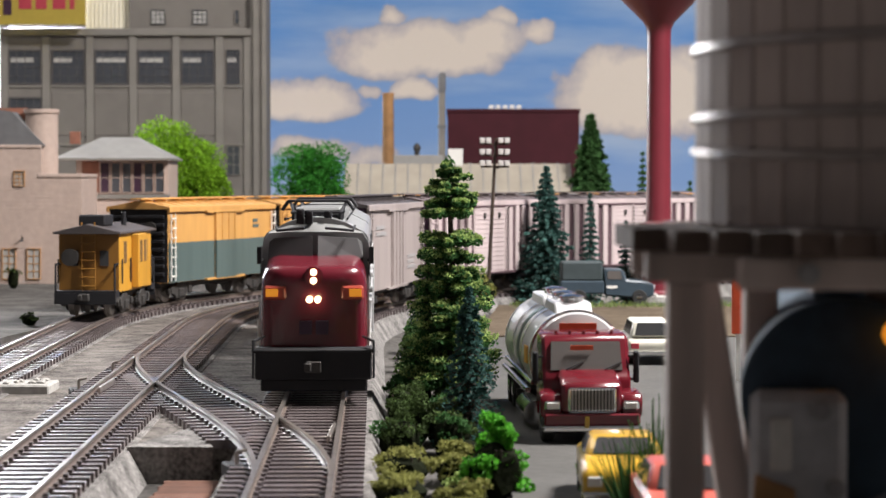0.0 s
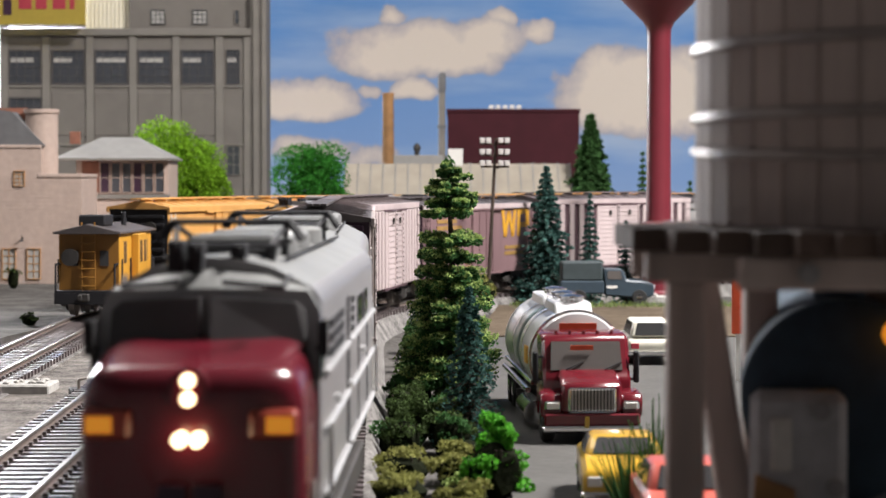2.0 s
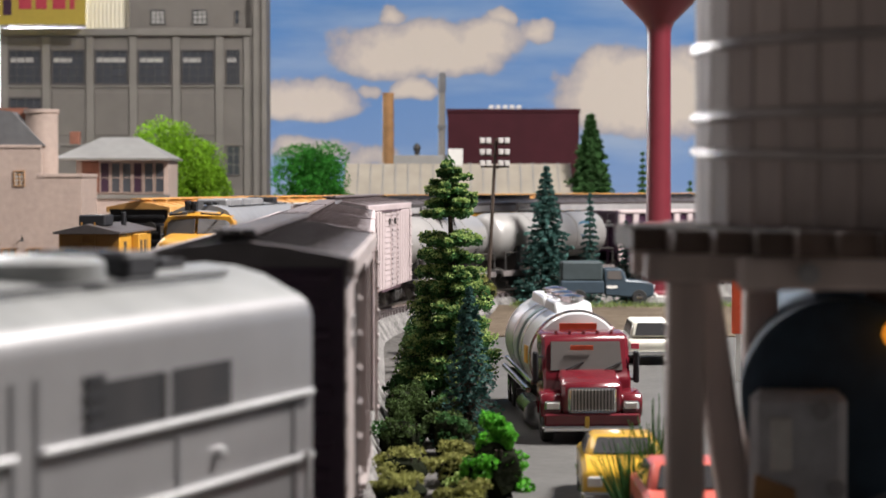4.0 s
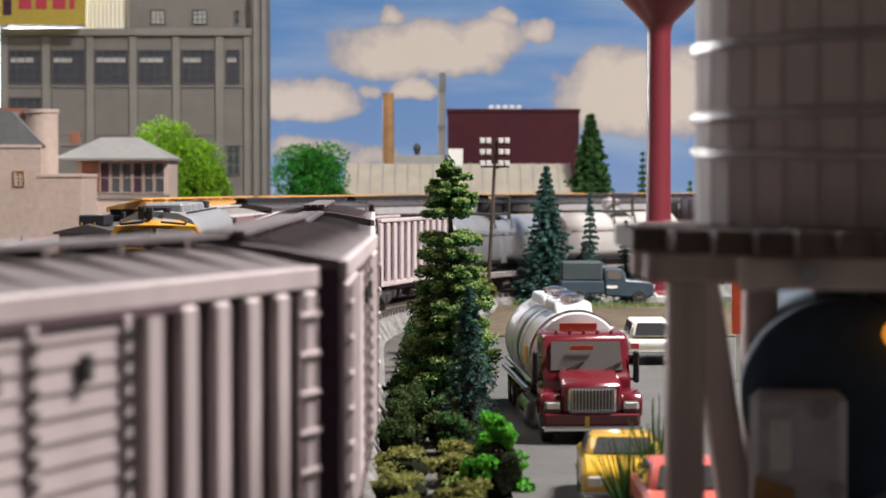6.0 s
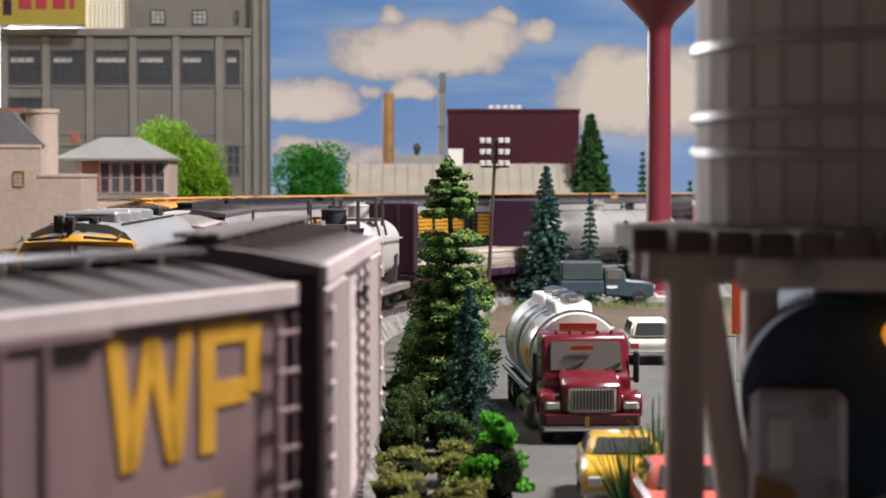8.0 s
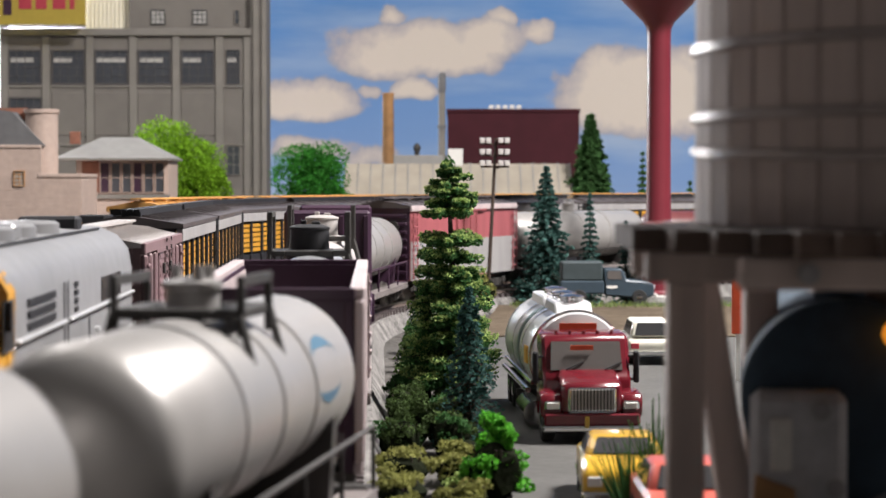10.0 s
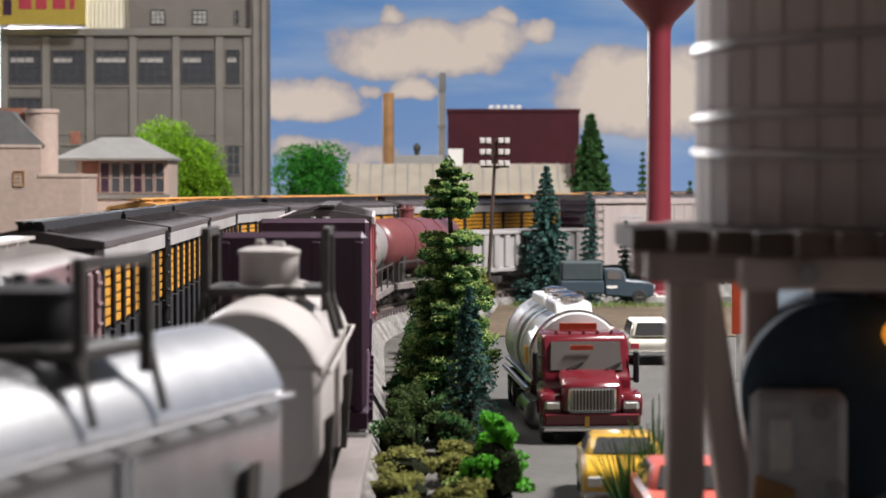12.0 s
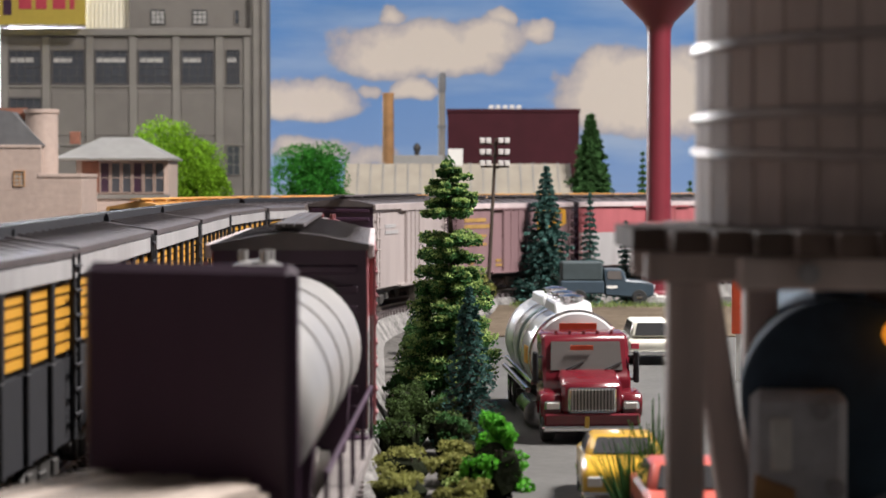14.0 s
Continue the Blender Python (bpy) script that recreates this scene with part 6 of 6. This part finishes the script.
def tank_truck():
    e = thing("tank_truck", 38.5, 538, -6, 3.2, "polished silver tanker truck with a dark red cab", "truck")
    wm = wheel_mesh(5.8, 3.6)
    # cab and hood; front at y = 0
    bm = B()
    prism(bm, [(11, 8), (11, 17), (14, 20), (17, 27.5), (19, 29.2), (30, 29.6), (31, 29), (31, 7), (12, 7)], -12.4, 12.4, "x")
    part("cab", bm, M_TRED, e, bevel=0.9, smooth=True)
    bm = B()
    prism(bm, [(0.2, 9), (0.4, 15.4), (1.4, 16.8), (12, 19.4), (14, 19.6), (14, 8), (1, 8)], -8.4, 8.4, "x")
    part("hood", bm, M_TRED, e, bevel=0.9, smooth=True)
    for sx in (-1, 1):
        bm = B()
        prism(bm, [(1.2, 7.2), (0.8, 11.4), (2.4, 13.6), (10, 14.4), (13, 13), (13.4, 7), (12, 7), (10.5, 11), (6, 12), (3.4, 9), (3, 7.2)], sx * 8.3, sx * 14.2, "x")
        part("fender", bm, M_TRED, e, bevel=0.5, smooth=True)
        bm = B()
        box(bm, sx * 8.6, 0.4, 9.2, sx * 13.2, 1.4, 11.8)
        part("headlight", bm, M_CHROME, e, bevel=0.4)
        bm = B()
        box(bm, sx * 9.2, 0.2, 9.6, sx * 12.6, 0.6, 11.4)
        part("headlight_lens", bm, M_WHITE, e, bevel=0.2)
        bm = B()
        box(bm, sx * 13.6, 14, 15.5, sx * 15.2, 15.8, 24.5)
        rod(bm, (sx * 12, 15, 23), (sx * 15, 15, 23), 0.35, seg=6)
        rod(bm, (sx * 12, 15, 16.5), (sx * 15, 15, 16.5), 0.35, seg=6)
        part("mirror", bm, M_BLACK, e, bevel=0.4)
        bm = B()
        box(bm, sx * 12.1, 17, 18.6, sx * 12.6, 27, 26)
        part("side_window", bm, M_GLASS, e, bevel=0.3)
        bm = B()
        rod(bm, (sx * 12.5, 32, 5), (sx * 12.5, 58, 5), 3.6, seg=20)
        part("fuel_tank", bm, M_CHROME, e, smooth=True)
        bm = B()
        rod(bm, (sx * 13.5, 32, 14), (sx * 13.5, 120, 14), 0.7, seg=8)
        rod(bm, (sx * 14, 40, 11), (sx * 14, 122, 11), 0.9, seg=8)
        part("side_pipe", bm, M_CHROME, e, smooth=True)
        for y in (7.5, 96, 110):
            wheel(e, wm, sx * 11.8, y, 5.8)
    bm = B()
    vs = []
    for x, z, y in ((-10.2, 19.3, 12.6), (10.2, 19.3, 12.6), (9.8, 27.2, 16.1), (-9.8, 27.2, 16.1)):
        vs.append((x, y, z))
    A = [bm.verts.new(p) for p in vs]
    C = [bm.verts.new((p[0], p[1] + 1.5, p[2] - 0.3)) for p in vs]
    bm.faces.new(A)
    bm.faces.new(C[::-1])
    for i in range(4):
        bm.faces.new((A[i], A[(i + 1) % 4], C[(i + 1) % 4], C[i]))
    part("windscreen", bm, M_GLASS, e)
    # orange strip added as a painted reflection in the windscreen
    bm = B()
    box(bm, -4.5, 13.9, 24.9, 2, 14.5, 26.2)
    part("visor_sign", bm, M_ORSIGN, e)
    bm = B()
    for x in (-6, 5):
        rod(bm, (x, 12.1, 19.5), (x + 5, 13.2, 21.5), 0.22, seg=6)
    part("wiper", bm, M_BLACK, e)
    g = B()
    box(g, -6.8, -0.3, 8.6, 6.8, 0.6, 15.6)
    gr = part("grille", g, M_CHROME, e, bevel=0.6)
    bm = B()
    box(bm, -6, -0.5, 9.4, 6, -0.1, 14.9)
    part("grille_backing", bm, M_TRUCK, gr)
    for i in range(13):
        bm = B()
        x = -5.6 + i * 0.93
        box(bm, x - 0.22, -0.9, 9.4, x + 0.22, -0.4, 14.9)
        part("grille_bar", bm, M_TANKSILVER, gr)
    bm = B()
    box(bm, -14, -1.6, 3.2, 14, 1.2, 5.0)
    part("bumper", bm, M_CHROME, e, bevel=0.5)
    bm = B()
    box(bm, -13.4, -1.0, 5.0, 13.4, 1.5, 8.4)
    part("valance", bm, M_TRED, e, bevel=0.5)
    bm = B()
    box(bm, -2.2, -1.9, 5.0, -1.0, -1.2, 7.6)
    part("hook", bm, M_TAXI, e)
    bm = B()
    for i in range(5):
        lathe(bm, [(0.2, 29.2), (0.5, 29.3), (0.5, 29.9), (0.2, 30.0)], 10, "z", (-8 + i * 4, 20, 0))
    part("roof_light_row", bm, M_TRED, e)
    # tank
    bm = B()
    prof = [(0.5, 33), (8.4, 33.6), (13, 35), (13.8, 37), (13.8, 117), (13, 119), (8.4, 120.6), (0.5, 121)]
    lathe(bm, prof, 44, "y", (0, 0, 20.8))
    part("tank", bm, M_TANKER, e, smooth=True)
    for y in (37, 62, 90, 117):
        bm = B()
        lathe(bm, [(13.6, y - 0.7), (14.2, y - 0.7), (14.2, y + 0.7), (13.6, y + 0.7)], 44, "y", (0, 0, 20.8))
        part("tank_band", bm, M_CHROME, e, smooth=True)
    bm = B()
    lathe(bm, [(13.7, 72), (13.95, 72), (13.95, 79), (13.7, 79)], 44, "y", (0, 0, 20.8))
    part("dark_band", bm, M_GREENGREY, e, smooth=True)
    bm = B()
    prism(bm, [(42, 32.5), (47, 36.6), (70, 36.6), (75, 34), (80, 36.6), (112, 36.6), (117, 32.5)], -5.6, 5.6, "x")
    part("top_spine", bm, M_TANKER, e, bevel=0.5)
    for y in (50, 70, 96):
        bm = B()
        lathe(bm, [(3.4, 35), (3.4, 37.4), (3.9, 37.6), (3.9, 38.3), (1, 39)], 20, "z", (0, y, 0))
        part("hatch", bm, M_CHROME, e, smooth=True)
    bm = B()
    for x in (-3.5, 3.5):
        rod(bm, (x, 58, 32), (x, 58, 37), 0.35, seg=6)
        rod(bm, (x, 82, 32), (x, 82, 37), 0.35, seg=6)
        rod(bm, (x, 58, 37), (x, 82, 37), 0.35, seg=6)
    part("hand_rail", bm, M_CHROME, e)
    bm = B()
    box(bm, -5.5, 33.2, 29.4, 5.5, 33.8, 31.2)
    part("placard", bm, M_ORSIGN, e)
    for sx in (-1, 1):
        bm = B()
        box(bm, sx * 13.4, 44, 18.5, sx * 14.1, 52, 23.5)
        part("side_placard", bm, M_WPYEL, e)
    bm = B()
    for x in (-4.5, 4.5):
        box(bm, x - 1, 6, 5.2, x + 1, 122, 7.4)
    box(bm, -13, 86, 4.5, 13, 120, 6.6)
    part("chassis", bm, M_TRUCK, e)
    return e


truck = tank_truck()
truck.scale = (0.93, 0.93, 0.93)


def small_car(name, x, y, rz, body_m, label, L=52, W=20, H=17, category="car", wagon=False, z=-6):
    """A model saloon or van; front at -y."""
    e = thing(name, x, y, z, rz, label, category)
    h = L / 2
    bm = B()
    prism(bm, [(-h, 4), (-h, 8), (-h + 2, 9.5), (-h + 13, 10.5), (h - 9, 10.5), (h - 1, 9.8), (h, 8), (h, 4), (h - 4, 3), (-h + 4, 3)], -W / 2, W / 2, "x")
    part("body", bm, body_m, e, bevel=0.9, smooth=True)
    bm = B()
    a, b = (-h + 13, h - 1.2) if wagon else (-h + 15, h - 8)
    k = 1.5 if wagon else 6
    A = [(-W / 2 + 0.8, a, 10.2), (W / 2 - 0.8, a, 10.2), (W / 2 - 0.8, b, 10.2), (-W / 2 + 0.8, b, 10.2)]
    T = [(-W / 2 + 2.2, a + 5, H), (W / 2 - 2.2, a + 5, H), (W / 2 - 2.2, b - k, H), (-W / 2 + 2.2, b - k, H)]
    loft(bm, [A, T])
    part("cabin", bm, body_m, e, bevel=0.8, smooth=True)
    for s, (p, q) in enumerate(((0, 1), (2, 3), (1, 2), (3, 0))):
        bm = B()
        P0, P1, Q1, Q0 = Vector(A[p]), Vector(A[q]), Vector(T[q]), Vector(T[p])
        c = (P0 + P1 + Q0 + Q1) / 4
        nrm = (P1 - P0).cross(Q0 - P0).normalized()
        quad = [c + (v - c) * 0.78 + nrm * 0.25 for v in (P0, P1, Q1, Q0)]
        va = [bm.verts.new(v) for v in quad]
        vb = [bm.verts.new(v - nrm * 0.6) for v in quad]
        bm.faces.new(va)
        bm.faces.new(vb[::-1])
        for i in range(4):
            bm.faces.new((va[i], va[(i + 1) % 4], vb[(i + 1) % 4], vb[i]))
        part("window", bm, M_DARKGLASS, e)
    wm = wheel_mesh(3.7, 2.6)
    for sx in (-1, 1):
        for yy in (-h + 9, h - 10):
            wheel(e, wm, sx * (W / 2 - 1.2), yy, 3.7)
        for yy, m in ((-h - 0.2, M_WHITE), (h - 0.4, M_SIGNR)):
            bm = B()
            box(bm, sx * (W / 2 - 4), yy, 6, sx * (W / 2 - 1), yy + 0.6, 8)
            part("lamp", bm, m, e, bevel=0.2)
    for yy in (-h - 1, h - 0.5):
        bm = B()
        box(bm, -W / 2 - 0.2, yy, 3.4, W / 2 + 0.2, yy + 1.5, 5)
        part("bumper", bm, M_CHROME, e, bevel=0.4)
    return e


def pickup():
    e = thing("pickup_truck", 90, 1148, -6, 90, "old blue-grey pickup truck with a covered bed", "pickup truck")
    W = 20
    bm = B()
    prism(bm, [(-25, 5), (-25, 11), (-23, 12.5), (-10, 13.5), (-8.5, 18.6), (-7, 19.5), (2, 19.5), (2, 5), (-12, 4), (-22, 4)], -W / 2, W / 2, "x")
    part("cab", bm, M_PICK, e, bevel=0.8, smooth=True)
    bm = B()
    box(bm, -W / 2, 2.2, 6, W / 2, 26, 13)
    part("bed", bm, M_PICK, e, bevel=0.6)
    bm = B()
    box(bm, -W / 2 + 0.5, 3, 13, W / 2 - 0.5, 25.5, 23.5)
    part("bed_cover", bm, M_PICKCOVER, e, bevel=0.9)
    for sx in (-1, 1):
        bm = B()
        prism(bm, [(-7.4, 14), (-6.6, 18.4), (0.4, 18.4), (0.4, 14)], sx * (W / 2 - 0.2), sx * (W / 2 + 0.25), "x")
        part("side_window", bm, M_GLASS, e)
        bm = B()
        box(bm, sx * (W / 2), -5, 9, sx * (W / 2 + 0.2), 1, 10.5)
        part("lettering", bm, M_WHITEL, e)
        wm = wheel_mesh(4.2, 2.8)
        for y in (-17, 16):
            wheel(e, wm, sx * (W / 2 - 1), y, 4.2)
        bm = B()
        lathe(bm, [(0.3, -25.6), (1.3, -25.5), (1.3, -24.6)], 12, "y", (sx * 7, 0, 9.5))
        part("headlight", bm, M_WHITE, e, smooth=True)
    bm = B()
    prism(bm, [(-10.2, 13.7), (-8.9, 18.2), (-8.3, 18), (-9.6, 13.5)], -8.4, 8.4, "x")
    part("windscreen", bm, M_GLASS, e)
    for y in (-26, 26):
        bm = B()
        box(bm, -W / 2, y - 0.8, 4, W / 2, y + 0.8, 6)
        part("bumper", bm, M_WHITEL, e, bevel=0.4)
    return e


pickup()
small_car("white_van", 77, 790, 180, M_CREAMV, "cream white station van seen from behind", 46, 18, 16, "van", True)
small_car("yellow_car", 38, 443, -2, M_TAXI, "bright yellow saloon car beside the shrubs", 44, 18, 14.0)
small_car("red_car", 46.5, 394, 0, M_SALMON, "shiny salmon red car by the tank's timber legs", 46, 19, 15)


def steam_engine():
    """A dark steam locomotive standing beneath the wooden tank; only its front shows."""
    e = thing("steam_locomotive", 57, 297, 0, -8, "dark blue-black steam locomotive under the wooden tank", "locomotive")
    bm = B()
    lathe(bm, [(0.5, -1.4), (6, -1.2), (10, -0.6), (13.4, 0), (14.5, 1.2), (14.5, 70), (14, 71), (0.5, 71)], 40, "y", (0, 0, 30.5))
    part("boiler", bm, M_NAVY, e, smooth=True)
    bm = B()
    lathe(bm, [(4.0, 43), (3.6, 47), (4.4, 48), (4.2, 49), (3, 49)], 24, "z", (0, 12, 0))
    part("stack", bm, M_NAVY, e, smooth=True)
    bm = B()
    box(bm, -13.2, -8, 9, 0.2, 0, 32.3)
    pump = part("pump_box", bm, M_PUMP, e, bevel=1.2)
    bm = B()
    box(bm, -10.4, -8.8, 21.5, -7.4, -7.8, 29)
    part("white_plate", bm, M_WHITEL, pump, bevel=0.3)
    for x, z in ((-3.4, 30.0), (-1.4, 19.2)):
        bm = B()
        lathe(bm, [(0.4, -9.4), (1.3, -9.2), (1.4, -7.8)], 16, "y", (x, 0, z))
        part("marker_lens", bm, M_GREY, pump, smooth=True)
    bm = B()
    lathe(bm, [(0.4, -6), (1.9, -5.6), (2.1, -3), (2.1, 1)], 16, "y", (7.4, 0, 40.2))
    part("amber_lamp", bm, M_AMBERLIT, e, "lit amber marker lamp", smooth=True)
    bm = B()
    prism(bm, [(-13.5, 8), (-6, 8), (-7, 19), (-12.5, 21)], -10, -7)
    part("side_step", bm, M_TANBRICK, e)
    bm = B()
    box(bm, -13, -4, 8, 13, 70, 14)
    part("frame", bm, M_TRUCK, e, bevel=0.4)
    for y in (8, 26, 44, 62):
        shared("wheelset", WHEELSET, e, (0, y, 6.2))
    spur = thing("engine_track", 57, 297, 0, -8, "short spur of track under the tank", "railway track", kind="structure")
    bm = B()
    prism(bm, [(-20, -6.1), (20, -6.1), (16, -4.0), (-16, -4.0)], -16, 84)
    part("roadbed", bm, M_BALLAST, spur)
    for sx in (-8.25, 8.25):
        bm = B()
        prism(bm, [(sx + u, w) for u, w in RAILP], -15, 83)
        part("rail", bm, M_RAILSIDE, spur)
    for i in range(14):
        shared("tie", TIE, spur, (0, -12 + i * 6.9, 0))
    return e


steam_engine()
e = thing("red_sign", 97, 705, -6, 0, "pair of bright red-orange sign boards on posts", "sign")
for x0, x1, z0, z1 in ((0.5, 5.2, 16, 36), (13.4, 18.2, 25, 36)):
    bm = B()
    box(bm, x0, 0, z0, x1, 1.5, z1)
    part("panel", bm, M_ORSIGN, e, bevel=0.3)
    bm = B()
    box(bm, (x0 + x1) / 2 - 0.7, 1.5, -0.5, (x0 + x1) / 2 + 0.7, 3, 34)
    part("post", bm, M_WHITE, e)


def spiky_weed(x, y, z, h, label, seed):
    rng = random.Random(seed)
    e = thing("grass_tuft", x, y, z, 0, label, "grass", "")
    for i in range(60):
        bm = B()
        a, sp = rng.random() * 6.28, rng.random() ** 0.7
        q = (math.cos(a) * sp * h * 0.42, math.sin(a) * sp * h * 0.42, h * rng.uniform(0.5, 1.0) * (1 - sp * 0.3))
        rod(bm, (math.cos(a) * 1.2, math.sin(a) * 1.2, -0.5), q, 0.35, 0.08, 5, False)
        part("blade", bm, M_TUFT, e)
    return e


spiky_weed(38, 415, -6, 21, "spiky dark green grass tuft by the cars", 44)
spiky_weed(45, 438, -6, 24, "spiky dark green grass tuft by the cars", 45)
bush("low_bush", 28, 375, -7, 18, 9, M_LEAF_O, "mossy olive ground bush before the cars", 70, 900, 0.8)

rng = random.Random(90)
V, F = [], []
for i in range(5200):
    gx, gy = rng.uniform(36, 190), rng.uniform(1100, 1165)
    z0 = -6 if gy < 1129 else -12
    if gy < 1129 and rng.random() > (gy - 1095) / 34:
        continue
    i0 = len(V)
    a, hh = rng.random() * 3.14, rng.uniform(1.5, 4)
    V += [(gx - 0.4 * math.cos(a), gy - 0.4 * math.sin(a), z0 - 0.2), (gx + 0.4 * math.cos(a), gy + 0.4 * math.sin(a), z0 - 0.2), (gx + rng.uniform(-1, 1), gy + rng.uniform(-1, 1), z0 + hh)]
    F.append((i0, i0 + 1, i0 + 2))
gr = leaf_part("grass", V, F, mat("grass_blades", (0.14, 0.2, 0.05), 0.8, var=0.3, island=0.4, bump=0), None)
tagged(gr, "short dry green grass along the lot's far edge", "grass", kind="stuff")

# ---- trackside details ----
e = thing("concrete_block", -131, 655, GZ, 0, "grey concrete trackside box with a rubble top", "concrete block", kind="")
bm = B()
box(bm, -9, -9, 0, 9, 9, 10.5)
part("body", bm, M_CONC, e, bevel=0.5)
rng = random.Random(80)
for i in range(9):
    bm = B()
    v = bmesh.ops.create_icosphere(bm, subdivisions=1, radius=1.3)["verts"]
    bmesh.ops.scale(bm, vec=(rng.uniform(0.8, 1.6), rng.uniform(0.8, 1.4), 0.6), verts=v)
    part("stone", bm, M_CONC, e, at=(rng.uniform(-6, 6), rng.uniform(-6, 6), 10.8))
wedge = B()
prism(wedge, [(-11, 0), (10, 0), (1.0, 44)], GZ, -3.0, "z")
wd = part("ballast_wedge", wedge, M_BALLAST, None, at=(-66, 508, 0))
tagged(wd, "gravel-covered wedge between the diverging tracks", "gravel bed", kind="structure")
pit = thing("plank_walk", -60, 482, GZ, 0, "brown plank deck sunk between the tracks", "boardwalk")
pb = B()
box(pb, -7, -1.3, 0, 7, 1.3, 1.6)
PLK = mesh_of("plank", pb, M_PLANK, bevel=0.15)
for i in range(16):
    shared("plank", PLK, pit, (random.uniform(-0.4, 0.4), -26 + i * 3.0, 0))
for x, y in ((-111, 700), (-112, 640), (-47, 470)):
    e = thing("switch_machine", x, y, -4, 20, "small black switch machine beside the track", "switch machine", "switch machines")
    bm = B()
    box(bm, -2.2, -4, -1, 2.2, 4, 2.2)
    part("case", bm, M_BLACK, e, bevel=0.4)
    bm = B()
    rod(bm, (0, -2, 1), (0, -2, 5), 0.5, seg=8)
    rod(bm, (0, -2, 5), (2.4, -2, 5.4), 0.4, seg=8)
    part("lever", bm, M_RAIL, e)


def motions():
    for k in range(len(MAIN_CARS)):
        ob, s0, base = MAIN_CARS[k]
        walk(ob, [(i * 0.25, on_line(X_MAIN, s0 - V_MAIN * i * 0.25, base)) for i in range(57)])
    for k in range(len(SECOND_CARS)):
        ob, s0, base = SECOND_CARS[k]
        walk(ob, [(i * 0.25, on_line(X_SECOND, s0 - V_SECOND * i * 0.25, base)) for i in range(57)])


motions()
